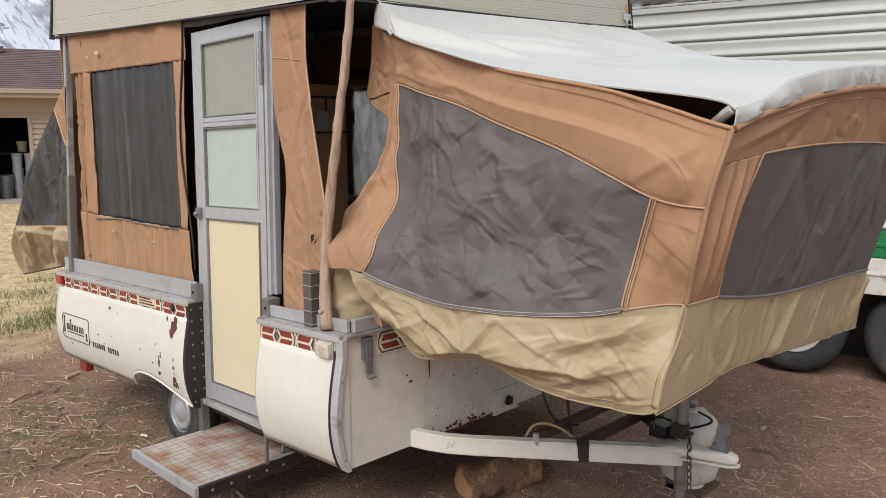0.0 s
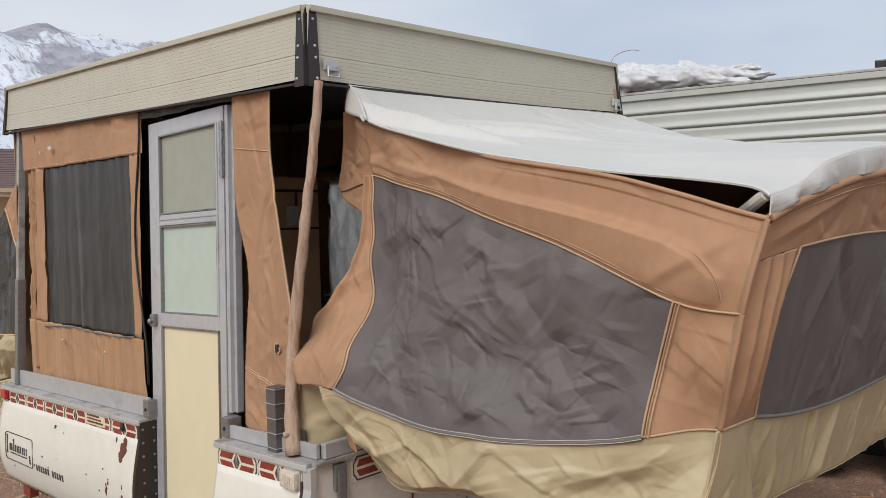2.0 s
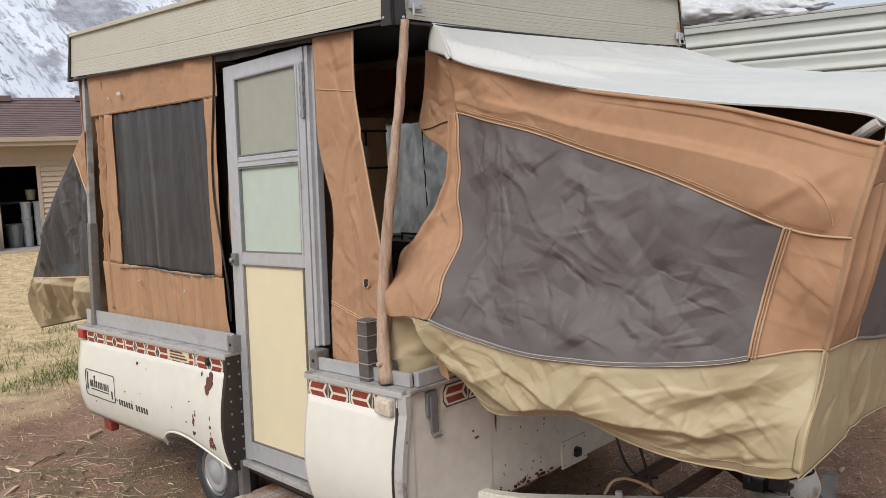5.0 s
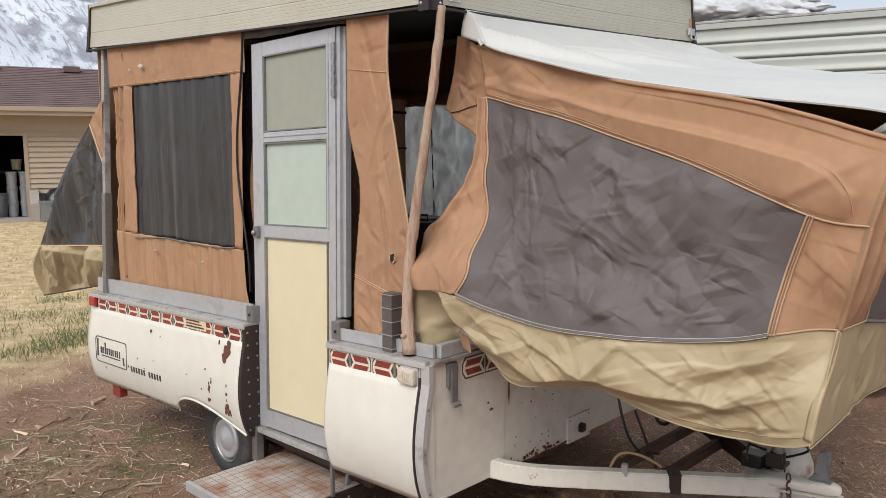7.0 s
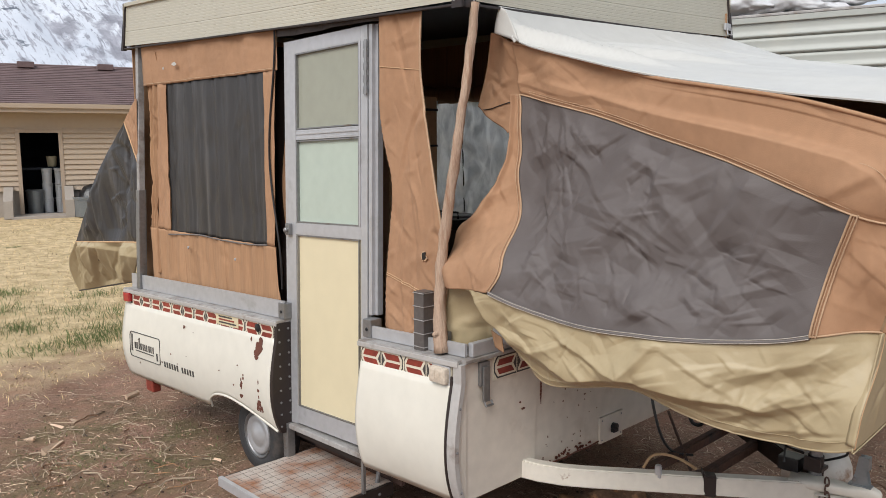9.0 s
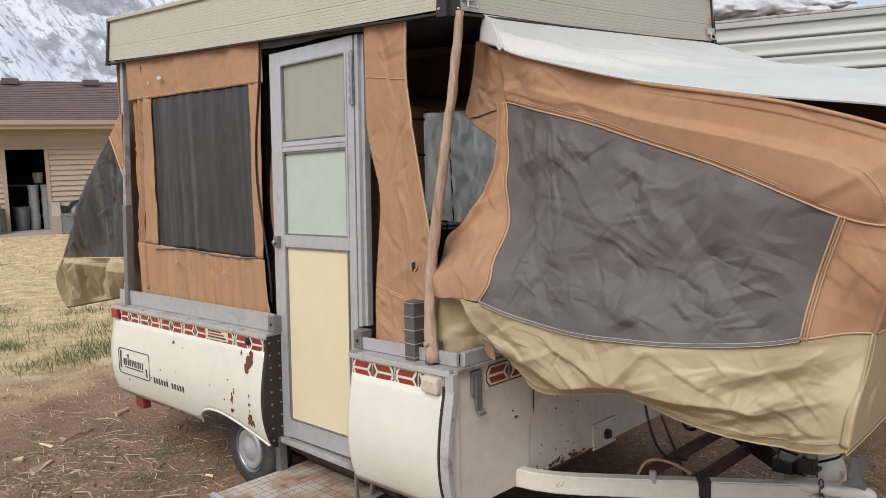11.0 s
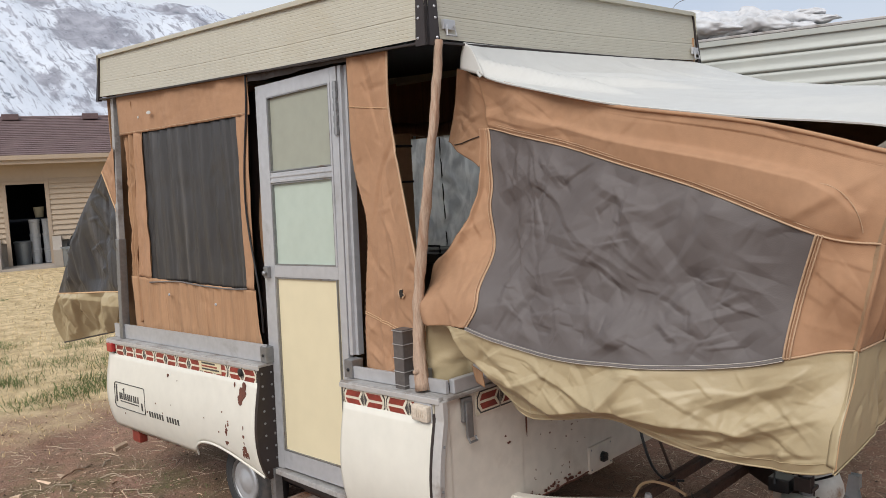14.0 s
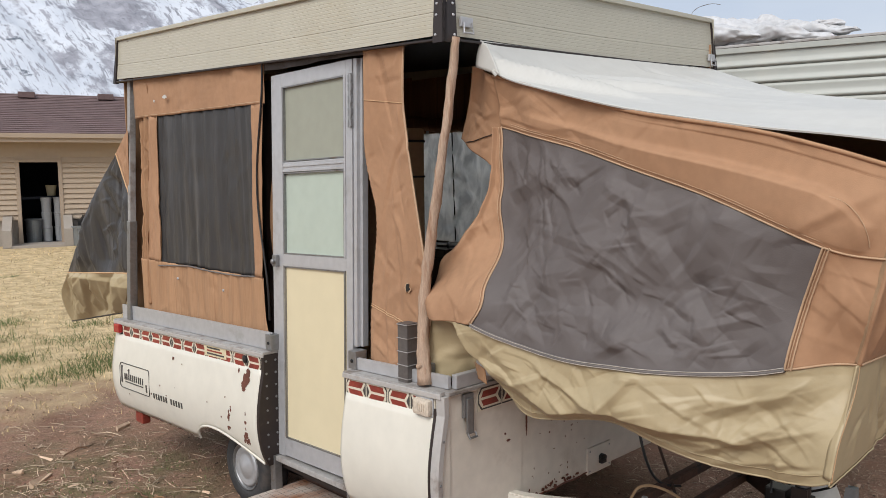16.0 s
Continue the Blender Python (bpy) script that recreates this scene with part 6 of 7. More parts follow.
part("rear_canvas_wall", box(0.03, 1.95, 2.78, 2.786, 0.97, 2.48), TANDARK, trailer, "tan canvas wall at the rear")
part("cabinet", box(1.40, 1.93, 1.2, 2.6, 0.5, 1.26, 0.01), COUNTER, trailer, "dark built-in cabinet under the far window")
stove = thing("camp_stove", (1.62, 1.75, 1.26), "black two-burner camp stove on the cabinet", "stove")
sb_ = part("body", box(1.42, 1.85, 1.45, 2.05, 1.26, 1.32, 0.008), BLACK, stove)
for y in (1.6, 1.9):
    part("burner", lathe([(0.09, 0.0), (0.09, 0.012), (0.07, 0.016), (0.03, 0.012), (0.0001, 0.012)], (1.62, y, 1.32), "z", 20), STEEL, stove)
part("handle", tube([(1.5, 1.50, 1.32), (1.5, 1.50, 1.36), (1.5, 1.66, 1.36), (1.5, 1.66, 1.32)], 0.007, 6), BLACK, stove)
part("knob", lathe([(0.018, 0.0), (0.018, 0.04), (0.026, 0.045), (0.0001, 0.05)], (1.5, 1.86, 1.32), "z", 14), STEEL, stove)
carton = thing("cardboard_box", (0.6, 1.06, 0.5), "tall brown cardboard box with a white label, in the dark interior", "box")
cb_ = part("carton", box(0.42, 0.74, 0.90, 1.24, 0.5, 2.02, 0.01), CARD, carton)
part("carton_label", box(0.545, 0.615, 0.894, 0.898, 1.795, 1.885), WHITEVINYL, cb_)
part("carton_tape", box(0.42, 0.74, 0.895, 0.8985, 1.95, 1.962), BROWN, cb_)
part("carton_tape", box(0.60, 0.612, 0.8955, 0.899, 1.885, 1.95), BROWN, cb_)
part("carton_tape", box(0.42, 0.74, 0.895, 0.8985, 1.775, 1.785), BROWN, cb_)
part("rolled_curtain", tube([(1.90, y, 2.13 + 0.015 * math.sin(y * 6)) for y in np.linspace(1.35, 2.4, 20)], [0.05 + 0.008 * math.sin(k * 1.3) for k in range(20)], 10), TANDARK, trailer, "rolled tan curtain above the far window", smooth=True)

# ---------------- prop stick, tank, log ----------------
prop = solo("prop_stick", tube(smooth_line([(0.04, -0.018, 2.28), (0.028, 0.0, 2.10), (0.012, 0.024, 1.90), (-0.003, 0.055, 1.68), (-0.01, 0.085, 1.49), (-0.018, 0.108, 1.30), (-0.03, 0.10, 1.12), (-0.036, 0.082, 1.018)], 44), [0.0155 + 0.007 * k / 43 + (0.003 if k > 38 else 0) for k in range(44)], 14, wob=0.35), WOOD, "peeled crooked branch propping up the roof corner", "stick", smooth=True, origin=(-0.03, 0.09, 1.018))
part("knot", lathe([(0.012, 0), (0.009, -0.014), (0.0001, -0.018)], (-0.052, 0.092, 1.09), "x", 10), WOOD, prop)
tank = thing("propane_tank", (1.215, -0.835, 0.257), "small white propane tank with rust stains behind the tow arm", "gas tank")
part("shell", lathe([(0.0001, 0.0), (0.07, 0.004), (0.115, 0.035), (0.132, 0.09), (0.135, 0.165), (0.130, 0.23), (0.11, 0.285), (0.065, 0.32), (0.0001, 0.33)], (1.215, -0.835, 0.262), "z", 28), TANKWHITE, tank, smooth=True)
part("collar", tube([(1.215 + 0.055 * math.cos(t), -0.835 + 0.055 * math.sin(t), 0.60) for t in np.linspace(0, 4.8, 16)], 0.012, 6), TANKWHITE, tank)
part("valve", join(box(1.20, 1.23, -0.85, -0.82, 0.555, 0.615, 0.004), lathe([(0.024, 0), (0.024, 0.015), (0.0001, 0.018)], (1.215, -0.835, 0.605), "z", 12)), STEEL, tank)
part("foot_ring", lathe([(0.07, -0.01), (0.075, 0.03)], (1.215, -0.835, 0.257), "z", 24), TANKWHITE, tank)
part("tank_tray", join(box(1.15, 1.32, -0.93, -0.77, 0.232, 0.252), box(1.15, 1.165, -0.80, -0.76, 0.23, 0.50)), RUSTBEAM, trailer, "rusty tank tray")
log = solo("split_log", tube([(0.74 + 0.38 * k / 15, 0.06 - 0.11 * k / 15, GZ + 0.06 + 0.008 * math.sin(k)) for k in range(16)], [0.082 + 0.006 * math.sin(k * 1.7) for k in range(16)], 26, wob=0.4), BARK, "rough split firewood log lying under the tow arm", "log", smooth=True, origin=(0.95, 0.0, GZ))
part("cut_face", lathe([(0.07, 0.0), (0.06, -0.008), (0.0001, -0.012)], (0.738, 0.062, GZ + 0.06), "x", 14), LOGWOOD, log)

# ---------------- house ----------------
HA = radians(19.0)
H_O = Vector((-2.04 + 22 * math.sin(HA), -2.02 + 22 * math.cos(HA), GZ))
HM = Matrix.Translation(H_O) @ Matrix.Rotation(-HA, 4, "Z")
house = thing("house", H_O, "low yellow-beige sided house with purple-brown shingle roof", "house")


def hpart(name, bm, material, parent, label="", smooth=False):
    bmesh.ops.transform(bm, matrix=HM, verts=bm.verts)
    return part(name, bm, material, parent, label, smooth)


DX0, DX1 = -0.91, -0.06          # doorway
wall = hpart("wall", join(box(-12, DX0, 0.02, 0.2, 0.62, 2.75), box(DX1, 12, 0.02, 0.2, 0.62, 2.75), box(DX0, DX1, 0.02, 0.2, 2.04, 2.75)), HSIDING, house, "yellow-beige house wall")
hpart("foundation", join(box(-12, DX0 - 0.05, 0.05, 0.22, -0.1, 0.62), box(DX1 + 0.05, 12, 0.05, 0.22, -0.1, 0.62)), CONCRETE, house, "grey concrete foundation")
boards = []
for k in range(12):
    z = 0.62 + k * 0.128
    for x0, x1 in ((-12, DX0 - 0.09), (DX1 + 0.09, 12)):
        b = bmesh.new()
        vs = [b.verts.new(p) for p in ((x0, -0.026, z), (x1, -0.026, z), (x1, 0.014, z + 0.128), (x0, 0.014, z + 0.128), (x0, 0.02, z), (x1, 0.02, z))]
        b.faces.new((vs[0], vs[1], vs[2], vs[3])), b.faces.new((vs[0], vs[4], vs[5], vs[1]))
        boards.append(b)
for b in boards:
    hpart("siding_board", b, HSIDING, wall)
dr = hpart("doorway_trim", join(box(DX0 - 0.09, DX0, -0.03, 0.1, 0.05, 2.12), box(DX1, DX1 + 0.09, -0.03, 0.1, 0.05, 2.12), box(DX0, DX1, -0.03, 0.1, 2.03, 2.12)), HTRIM, house, "beige doorway trim")
# room shell, its darkness given by colour on every side
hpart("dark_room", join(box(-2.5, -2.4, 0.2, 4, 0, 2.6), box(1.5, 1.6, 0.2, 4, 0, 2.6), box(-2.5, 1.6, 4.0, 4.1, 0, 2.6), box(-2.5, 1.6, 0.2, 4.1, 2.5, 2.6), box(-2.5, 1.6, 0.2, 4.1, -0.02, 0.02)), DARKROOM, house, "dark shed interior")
hpart("door_step", join(box(-1.15, 0.18, -0.75, 0.2, -0.05, 0.045, 0.01)), CONCRETE, house, "pale concrete doorstep")
for x in (-1.32, 0.0):
    b = prism([(-0.75, 0.0), (-0.75, 0.42), (-0.1, 0.72), (0.02, 0.72), (0.02, 0.0)], lambda u, v: Vector((x, u, v)), lambda u, v: Vector((x + 0.2, u, v)))
    hpart("stub_wall", b, CONCRETE, house, "pale sloped concrete stub wall")
hpart("soffit", box(-12.3, 12.3, -0.55, 0.1, 2.62, 2.66), HTRIM, house)
hpart("gutter", join(box(-12.3, 12.3, -0.64, -0.55, 2.60, 2.71, 0.01), box(-12.3, 12.3, -0.58, -0.55, 2.50, 2.61)), HTRIM, house, "beige gutter and fascia")
b = bmesh.new()
vs = [b.verts.new(p) for p in ((-12.3, -0.62, 2.71), (12.3, -0.62, 2.71), (12.3, 3.9, 4.02), (-12.3, 3.9, 4.02), (12.3, 8.4, 2.71), (-12.3, 8.4, 2.71))]
b.faces.new((vs[0], vs[1], vs[2], vs[3])), b.faces.new((vs[3], vs[2], vs[4], vs[5]))
roof_h = hpart("roof", b, SHINGLE, house, "purple-brown asphalt shingle roof")
rows_h = []
for k in range(22):
    t0 = k / 22
    y, z = -0.62 + 4.52 * t0, 2.71 + 1.31 * t0
    rows_h.append(box(-12.3, 12.3, y, y + 0.20, z + 0.006, z + 0.016, m=None))
for q_ in rows_h:
    hpart("shingle_course", q_, SHINGLE, roof_h)
for x in (1.07, -0.97):
    hpart("roof_vent", box(x, x + 0.42, 3.2, 3.6, 3.86, 4.02, 0.01), SHINGLE, roof_h, "low metal roof vent")
hpart("rear_wall", join(box(-12, 12, 7.6, 7.8, 0, 2.75), box(-12.1, -12, 0.1, 7.8, 0, 2.75), box(12, 12.1, 0.1, 7.8, 0, 2.75)), HSIDING, house)
hpart("gable", join(prism([(-0.6, 2.7), (8.3, 2.7), (3.9, 3.98)], lambda u, v: Vector((-12.0, u, v)), lambda u, v: Vector((-12.1, u, v))), prism([(-0.6, 2.7), (8.3, 2.7), (3.9, 3.98)], lambda u, v: Vector((12.0, u, v)), lambda u, v: Vector((12.1, u, v)))), HSIDING, house)


def at_house(x, y, z):
    return HM @ Vector((x, y, z))


for x, r in ((-0.38, 0.125), (-0.10, 0.115)):
    for k in range(3):
        c = at_house(x, 0.75 + 0.1 * (x > -0.2), 0.02 + k * 0.375)
        pail = solo("white_pail", lathe([(0.0001, 0), (r * 0.88, 0.0), (r * 0.98, 0.33), (r * 1.05, 0.335), (r * 1.05, 0.372), (r * 0.9, 0.374), (0.0001, 0.368)], c, "z", 24), PVC, "lidded white plastic pail, stacked three high in the doorway", "pail", "stacked pails in the doorway", smooth=False, origin=c)
        part("rim_ring", lathe([(r * 0.97, 0.285), (r * 1.03, 0.29), (r * 1.03, 0.30), (r * 0.97, 0.305)], c, "z", 24), PVC, pail)
c = at_house(-0.68, 0.6, 0.02)
bin_ = solo("trash_can", lathe([(0.17, 0), (0.20, 0.55), (0.215, 0.56), (0.215, 0.58), (0.19, 0.6)], c, "z", 24), GALV, "ribbed galvanised trash can in the doorway", "trash can", origin=c)
c = at_house(-0.25, 1.1, 1.18)
solo("yellow_bucket", lathe([(0.10, 0), (0.13, 0.26), (0.14, 0.27)], c, "z", 18), CREAM, "pale yellow bucket on a shelf in the dark", "bucket", origin=c)
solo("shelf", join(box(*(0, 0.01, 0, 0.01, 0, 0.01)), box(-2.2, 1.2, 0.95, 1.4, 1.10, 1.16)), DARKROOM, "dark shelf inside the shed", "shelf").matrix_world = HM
bag = lathe([(0.0001, 0), (0.32, 0.02), (0.36, 0.25), (0.3, 0.55), (0.18, 0.72), (0.0001, 0.78)], (0, 0, 0), "z", 22)
for v in bag.verts:
    v.co += Vector((0.09, 0.07, 0.05)) * noise.noise(v.co * 5)
c = at_house(0.62, -0.35, 0)
bmesh.ops.translate(bag, verts=bag.verts, vec=c)
solo("grill_cover", bag, BLACK, "black covered grill against the house wall", "grill", smooth=True, origin=c)
c = at_house(0.42, -0.75, 0)
solo("storage_bin", join(box(c.x - 0.2, c.x + 0.25, c.y - 0.2, c.y + 0.2, GZ, GZ + 0.42, 0.02), box(c.x - 0.22, c.x + 0.27, c.y - 0.22, c.y + 0.22, GZ + 0.42, GZ + 0.47, 0.01)), GALV, "dark grey lidded storage bin beside the doorstep", "bin", origin=c)

# ---------------- the larger trailer alongside ----------------
RD = Vector((-0.2149, 0.9766, 0)).normalized()
RM = Matrix.Translation((3.80, -0.41, GZ)) @ Matrix.Rotation(math.atan2(RD.y, RD.x) - math.pi / 2, 4, "Z")
# local: y runs along the side, x points away from the tent trailer
rv = thing("travel_trailer", (3.80, -0.41, GZ), "tall ribbed white travel trailer with green stripe", "travel trailer")


def rpart(name, bm, material, parent, label="", smooth=False):
    bmesh.ops.transform(bm, matrix=RM, verts=bm.verts)
    return part(name, bm, material, parent, label, smooth)


prof = []
z = 1.069
while z < 2.56:
    prof += [(z, -0.010), (z + 0.004, -0.010), (z + 0.006, 0.006), (z + 0.013, 0.013), (z + 0.022, 0.014), (z + 0.031, 0.009), (z + 0.040, 0.003), (z + 0.06, 0.0), (z + 0.09, 0.001), (z + 0.113, 0.004)]
    z += 0.116
rows = [[(-0.06 - d, y, zz) for y in (-5.0, -2.0, 0.0, 1.5, 3.6)] for zz, d in prof]
rside = rpart("siding", sheet(rows), RVSIDE, rv, "ribbed greenish-white aluminium siding", True)
rpart("shell", box(-0.045, 2.35, -5.0, 3.6, 0.66, 2.615, 0.03), RVSIDE, rv)
rpart("top_rail", box(-0.078, -0.04, -5.0, 3.6, 2.565, 2.607, 0.006), RVSIDE, rv)
rpart("roof_seam", box(-0.082, 0.02, -5.0, 3.6, 2.607, 2.625, 0.004), LEDGE, rv)
rpart("green_stripe", box(-0.068, -0.04, -5.0, 3.6, 0.884, 1.066, 0.01), RVGREEN, rv, "green painted stripe")
rpart("stripe_rib", box(-0.076, -0.04, -5.0, 3.6, 0.955, 0.985, 0.006), RVGREEN, rv)
rpart("skirt_lip", box(-0.086, -0.04, -5.0, 3.6, 0.765, 0.785, 0.005), TANKWHITE, rv)
rpart("white_skirt", box(-0.075, -0.04, -5.0, 3.6, 0.635, 0.88, 0.008), TANKWHITE, rv, "white lower skirt rail")
# added black plate behind the wheels, standing for the deep shade underneath
rpart("underbody_shade", box(0.7, 0.75, -4.0, 3.0, 0.0, 0.66), BLACK, rv)
rpart("underframe", box(0.3, 2.2, -5.0, 3.6, 0.50, 0.66), RUSTBEAM, rv)
for y in (0.11, -0.675):
    prof_w = [(0.19, 0.04), (0.215, 0.012), (0.30, 0.0), (0.335, 0.03), (0.345, 0.06), (0.345, 0.16), (0.33, 0.2), (0.2, 0.2)]
    wh = rpart("wheel", lathe(prof_w, (0.0, y, 0.345), "x", 40), RUBBER, rv, "large dusty trailer tyre", True)
    for k in range(8):
        a_ = k * math.pi / 4 + 0.2
        rpart("rim_slot", lathe([(0.019, 0.0), (0.017, -0.004), (0.0001, -0.005)], (0.052, y + 0.135 * math.cos(a_), 0.345 + 0.135 * math.sin(a_)), "x", 12), BLACK, wh)
    for k in range(5):
        a_ = k * math.pi * 0.4
        rpart("wheel_nut", lathe([(0.011, 0.0), (0.009, -0.018), (0.0001, -0.02)], (0.028, y + 0.075 * math.cos(a_), 0.345 + 0.075 * math.sin(a_)), "x", 6), STEEL, wh)
    rpart("rim", lathe([(0.20, 0.03), (0.195, 0.012), (0.18, 0.03), (0.16, 0.06), (0.11, 0.05), (0.09, 0.03), (0.06, 0.025), (0.055, -0.01), (0.0001, -0.015)], (0.0, y, 0.345), "x", 36), RIM, wh, "rusty white spoked steel rim", True)
    rpart("rim_groove", lathe([(0.161, 0.056), (0.159, 0.050), (0.151, 0.050), (0.149, 0.056)], (0.0, y, 0.345), "x", 36), RUST, wh, "rusted groove in the rim")
    for k in range(5):
        t = k * 2 * math.pi / 5
        rpart("rim_slot", lathe([(0.03, 0), (0.03, -0.004), (0.0001, -0.005)], (0.048, y + 0.135 * math.cos(t), 0.345 + 0.135 * math.sin(t)), "x", 10), BLACK, wh)
rpart("roof_vent", box(-0.04, 0.6, -1.6, -0.3, 2.625, 2.68, 0.01), BLACK, rv, "dark roof vent lid")
# plastic sheeting bundled on its roof
tarp = thing("plastic_tarp", RM @ Vector((0.1, 0.7, 2.6)), "bundled milky plastic sheeting on the trailer roof", "tarp")
for k, (y0, y1, x, zz, r) in enumerate(((0.80, 1.9, 0.05, 2.725, 0.095), (0.70, 1.8, 0.2, 2.755, 0.10), (0.45, 1.3, 0.0, 2.675, 0.055), (0.90, 2.0, -0.02, 2.70, 0.08), (0.38, 1.1, 0.12, 2.745, 0.06), (0.30, 0.95, 0.04, 2.70, 0.05))):
    tb = tube([(x + 0.03 * math.sin(t * 7 + k), y0 + (y1 - y0) * t, zz + 0.02 * math.sin(t * 9 + k * 2)) for t in np.linspace(0, 1, 70)], [r * (0.75 + 0.4 * math.sin(math.pi * (0.15 + 0.75 * t)) + 0.10 * math.sin(t * 23 + k)) for t in np.linspace(0, 1, 70)], 34)
    for v in tb.verts:
        q = v.co.copy()
        near_end = max(0, 1 - (q.y - y0) / 0.35)
        d1 = noise.voronoi(Vector((q.x * 11, q.y * 6, q.z * 11 + k)))[0]
        d2 = noise.voronoi(Vector((q.x * 24, q.y * 13, q.z * 24 + k)))[0]
        out = Vector((q.x - x, 0, q.z - zz)).normalized()
        v.co += out * (0.05 * (d1[1] - d1[0]) + 0.022 * (d2[1] - d2[0]) - 0.02) + Vector((0.03, 0.04, 0.02)) * noise.noise(q * 6)
        v.co.z = zz + (v.co.z - zz) * (1 - 0.65 * near_end) - 0.02 * near_end
    bmesh.ops.transform(tb, matrix=RM, verts=tb.verts)
    part("sheet_fold", tb, TARP, tarp, smooth=True)
cord = tube([RM @ Vector((0.07 + 0.14 * math.cos(t), 1.62, 2.715 + 0.11 * math.sin(t))) for t in np.linspace(0, 2 * math.pi, 18)], 0.006, 5, cap=False)
part("tie_cord", cord, STEEL, tarp)
loose = tube(smooth_line([RM @ Vector(p) for p in ((0.05, 1.30, 2.80), (0.05, 1.42, 2.84), (0.05, 1.40, 2.93), (0.05, 1.27, 2.96), (0.05, 1.20, 2.94))], 20), 0.0025, 5)
part("loose_cord", loose, STEEL, tarp)

# ---------------- litter and grass ----------------
rg = random.Random(11)
sv, sf = [], []


def blade(x, y, ln, w, ang, tilt, bend):
    z = ground_z(x, y) + 0.002
    dx, dy = math.cos(ang), math.sin(ang)
    k = len(sv)
    for t in (0, 0.5, 1):
        px, py = x + dx * ln * t * math.cos(tilt) - dy * bend * t * t, y + dy * ln * t * math.cos(tilt) + dx * bend * t * t
        pz = z + ln * t * math.sin(tilt) + 0.003 * (t == 0.5)
        ww = w * (1 - 0.7 * t)
        sv.append((px - dy * ww, py + dx * ww, pz)), sv.append((px + dy * ww, py - dx * ww, pz + w * 0.6))
    sf.extend([(k, k + 1, k + 3, k + 2), (k + 2, k + 3, k + 5, k + 4)])


def flush(name, material, label, category):
    me = bpy.data.meshes.new(name)
    me.from_pydata(list(sv), [], list(sf))
    me.materials.append(material)
    sv.clear(), sf.clear()
    return tagged(new(name, me), label, category, kind="stuff")


for _ in range(7000):
    x, y = rg.uniform(-3.5, 5.5), rg.uniform(-3.0, 5.2)
    if rg.random() < 0.35:
        x, y = rg.gauss(-0.6, 0.8), rg.gauss(2.2, 1.0)
    elif rg.random() < 0.25:
        x, y = rg.gauss(2.3, 0.7), rg.gauss(-0.9, 0.7)
    if noise.noise(Vector((x * 1.3, y * 1.3, 4))) + 0.10 * (y - x * 0.3) - 0.1 < rg.uniform(-0.5, 0.6):
        continue
    blade(x, y, rg.uniform(0.02, 0.15) * (2.6 if rg.random() < 0.06 else 1), rg.uniform(0.0009, 0.0026), rg.uniform(0, 6.283), rg.uniform(0, 0.12), rg.uniform(-0.03, 0.03))
for _ in range(5000):
    x, y = (rg.gauss(2.5, 0.9), rg.gauss(-0.8, 0.8)) if rg.random() < 0.55 else (rg.uniform(-2.5, 5), rg.uniform(-2.5, 4))
    blade(x, y, rg.uniform(0.006, 0.05), rg.uniform(0.0006, 0.0014), rg.uniform(0, 6.283), rg.uniform(0, 0.2), rg.uniform(-0.004, 0.004))
for _ in range(1500):
    x, y = rg.uniform(0.1, 2.3), rg.uniform(-1.1, 0.8)
    blade(x, y, rg.uniform(0.01, 0.09), rg.uniform(0.0008, 0.002), rg.uniform(0, 6.283), rg.uniform(0, 0.2), rg.uniform(-0.01, 0.01))
rs = random.Random(23)
for _ in range(3500):
    x, y = rs.gauss(2.5, 0.7), rs.gauss(-0.7, 0.7)
    blade(x, y, rs.uniform(0.006, 0.06), rs.uniform(0.0008, 0.0019), rs.uniform(0, 6.283), rs.uniform(0, 0.2), rs.uniform(-0.006, 0.006))
flush("straw", STRAW, "scattered dry straw and weed stalks on the dirt", "straw")
for _ in range(260):
    x, y = rg.uniform(-3.0, 5.5), rg.uniform(-2.5, 5.2)
    blade(x, y, rg.uniform(0.03, 0.12), rg.uniform(0.006, 0.014), rg.uniform(0, 6.283), rg.uniform(0, 0.15), rg.uniform(-0.01, 0.01))
for _ in range(1300):
    x, y = rg.gauss(-0.75, 0.55), rg.gauss(2.0, 0.75)
    if noise.noise(Vector((x * 2.2, y * 2.2, 14))) + rg.uniform(-0.3, 0.3) > 0:
        blade(x, y, rg.uniform(0.010, 0.035), rg.uniform(0.002, 0.005), rg.uniform(0, 6.283), rg.uniform(0, 0.3), rg.uniform(-0.006, 0.006))
flush("wood_chips", CHIP, "pale bark and wood chips on the dirt", "wood chips")


for _ in range(9000):
    x, y = rg.uniform(-3.2, 5.0), rg.uniform(-2.2, 4.8)
    if rg.random() < 0.4:
        x, y = rg.gauss(-0.9, 0.7), rg.gauss(1.8, 1.1)
    r = 0.003 + 0.012 * rg.random() ** 3
    z, k, a = ground_z(x, y), len(sv), rg.uniform(0, 6.28)
    for i in range(4):
        t_ = a + i * 1.5708 + rg.uniform(-0.3, 0.3)
        sv.append((x + r * math.cos(t_), y + r * math.sin(t_), z - 0.002))
    sv.append((x + rg.uniform(-0.3, 0.3) * r, y + rg.uniform(-0.3, 0.3) * r, z + r * rg.uniform(0.5, 1.0)))
    sf.extend([(k + i, k + (i + 1) % 4, k + 4) for i in range(4)])
flush("dirt_clods", CLOD, "small dirt clods and gravel crumbs", "dirt clods")


def grass_at(x, y):
    return y + 3.2 * (0.5 + 0.5 * noise.noise(Vector((x * 0.9, y * 0.9, 0)))) - 5.9


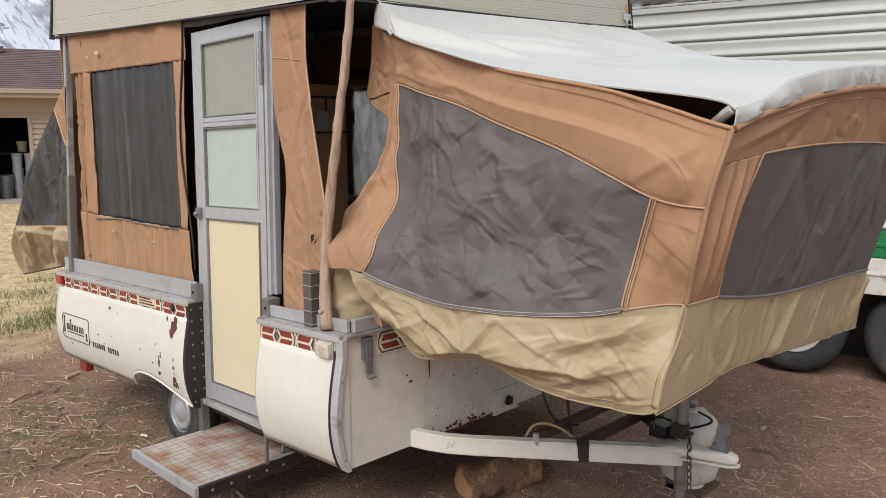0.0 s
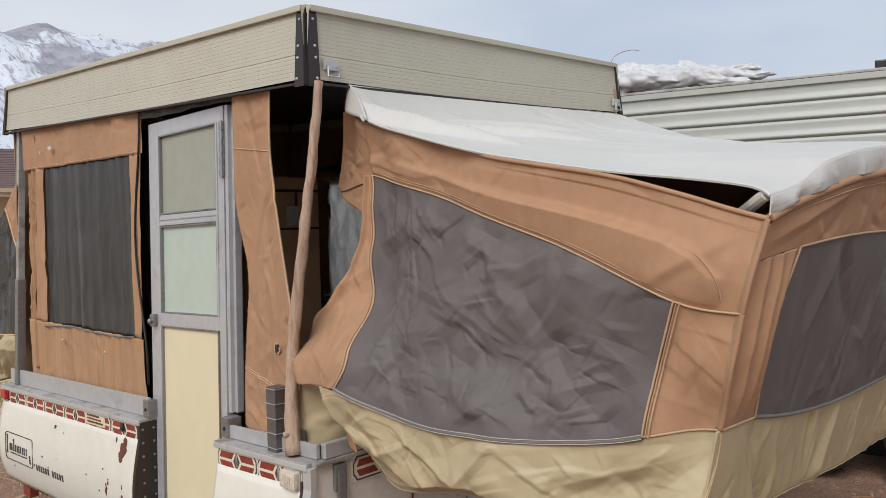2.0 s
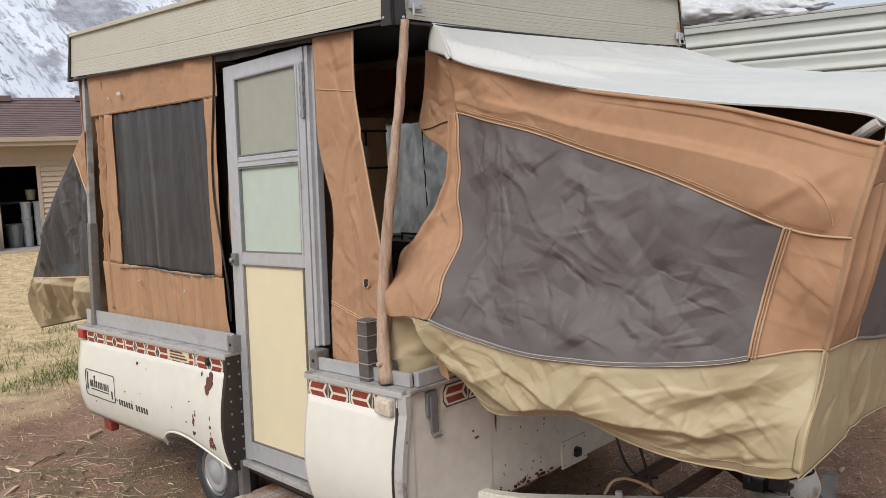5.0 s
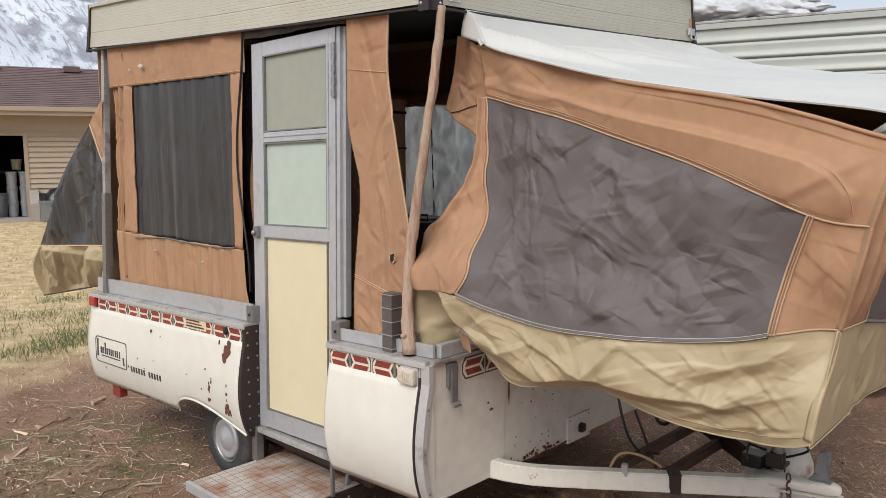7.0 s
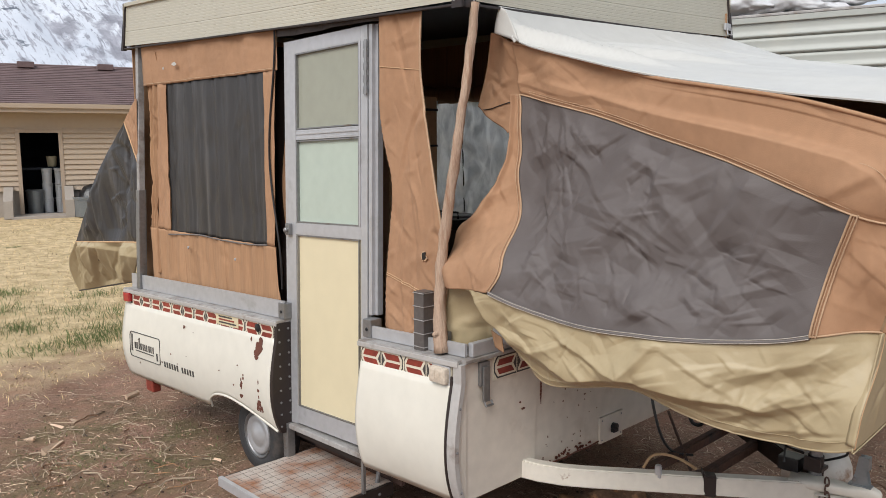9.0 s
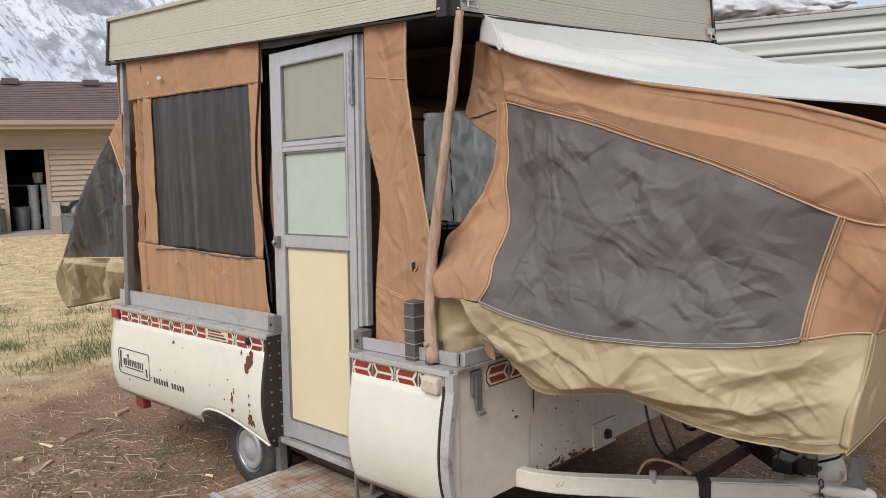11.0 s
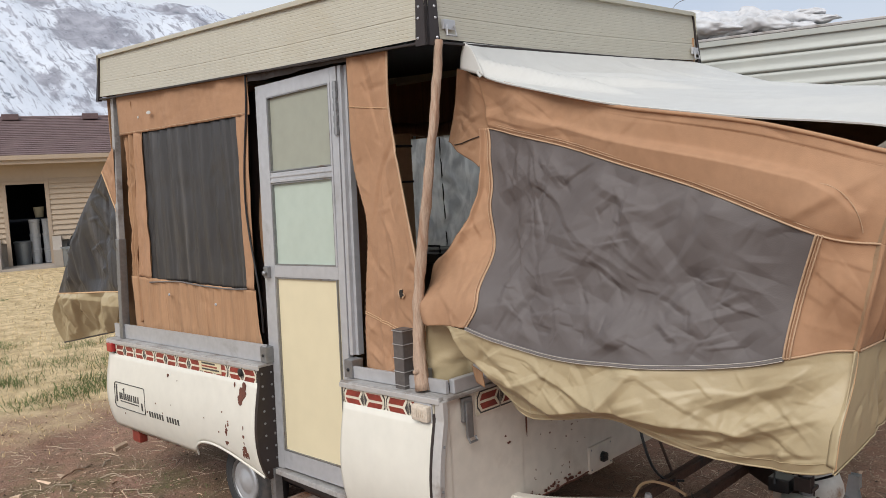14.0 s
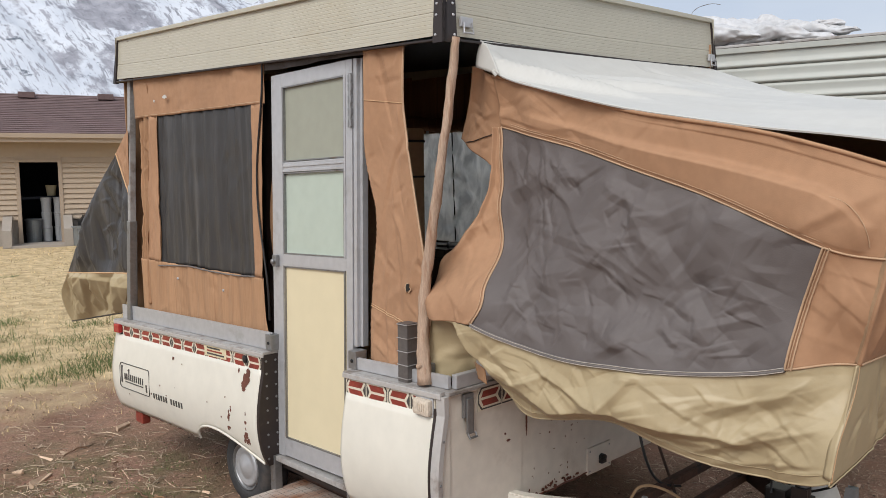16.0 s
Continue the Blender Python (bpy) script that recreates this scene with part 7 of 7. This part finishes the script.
for _ in range(26000):
    y = 3.6 + 14 * rg.random() ** 1.7
    x = rg.uniform(-3.5 + 0.1 * y, 1.5 + 0.42 * y)
    if grass_at(x, y) + rg.gauss(0, 0.5) > 0:
        blade(x, y, rg.uniform(0.02, 0.06), 0.0015 + 0.0002 * y, rg.uniform(0, 6.283), rg.uniform(0.2, 1.2), rg.uniform(-0.02, 0.02))
flush("dry_grass", DEADGRASS, "short dead yellow winter grass", "grass")
tufts = [(rg.uniform(-1.5, 3.5), rg.uniform(4.2, 10)) for _ in range(20)] + [(0.64, 5.28), (0.75, 5.3), (0.50, 5.2), (0.28, 6.1), (0.2, 6.2), (0.13, 5.15), (0.9, 5.6), (1.2, 6.2), (1.5, 7.4)]
for cx, cy in tufts:
    for _ in range(190):
        x, y = rg.gauss(cx, 0.18), rg.gauss(cy, 0.15)
        blade(x, y, rg.uniform(0.03, 0.10), 0.0028, rg.uniform(0, 6.283), rg.uniform(0.5, 1.3), rg.uniform(-0.02, 0.02))
for _ in range(900):
    x, y = rg.gauss(-0.35, 0.35), rg.gauss(2.4, 0.55)
    blade(x, y, rg.uniform(0.01, 0.03), 0.0018, rg.uniform(0, 6.283), rg.uniform(0.2, 1.0), rg.uniform(-0.01, 0.01))
flush("green_grass", GREENGRASS, "tufts of short green grass", "grass")
spots_ = [(rg.gauss(-0.6, 0.4), rg.gauss(2.2, 0.65)) for _ in range(46)] + [(rg.gauss(2.2, 0.5), rg.gauss(-0.9, 0.5)) for _ in range(12)] + [(rg.uniform(0.2, 1.6), rg.uniform(-0.9, -0.1)) for _ in range(6)]
for k, (x, y) in enumerate(spots_):
    a, ln, cv_ = rg.uniform(0, 6.28), rg.uniform(0.10, 0.46), rg.uniform(-2.2, 2.2)
    pts, px, py = [], x, y
    for i in range(9):
        pts.append((px, py, ground_z(px, py) + 0.007 + 0.010 * math.sin(i * 0.7)))
        t_ = a + cv_ * i / 8 + 0.5 * math.sin(i * 1.9 + k)
        px, py = px + ln / 8 * math.cos(t_), py + ln / 8 * math.sin(t_)
    solo("twig", tube(pts, [(0.0062 - 0.0005 * i) * (0.45 + 0.55 * ((k * 7) % 5) / 4) for i in range(9)], 6), STRAW if k % 3 else BARK, "dry fallen twig lying on the dirt", "twig", "twigs on the dirt", origin=pts[0])

for x, y, ln, a in ((-0.66, 2.98, 0.10, 0.2), (-0.56, 2.80, 0.19, 0.7), (0.17, 3.40, 0.13, 0.5), (-0.62, 3.02, 0.09, 1.9), (2.6, -0.6, 0.09, 0.1)):
    bk = box(-ln / 2, ln / 2, -ln * 0.2, ln * 0.2, 0.0, 0.022, 0.005)
    for v in bk.verts:
        v.co.y *= 1 - 1.3 * abs(v.co.x / ln)
        v.co.z += 0.03 * noise.noise(v.co * 30) + 0.012 * math.cos(v.co.x / ln * 3)
    bmesh.ops.transform(bk, matrix=Matrix.Translation((x, y, ground_z(x, y))) @ Matrix.Rotation(a, 4, "Z"), verts=bk.verts)
    solo("bark_piece", bk, CHIP, "loose pale piece of bark lying on the dirt", "bark", "bark pieces on the dirt", origin=(x, y, ground_z(x, y)))
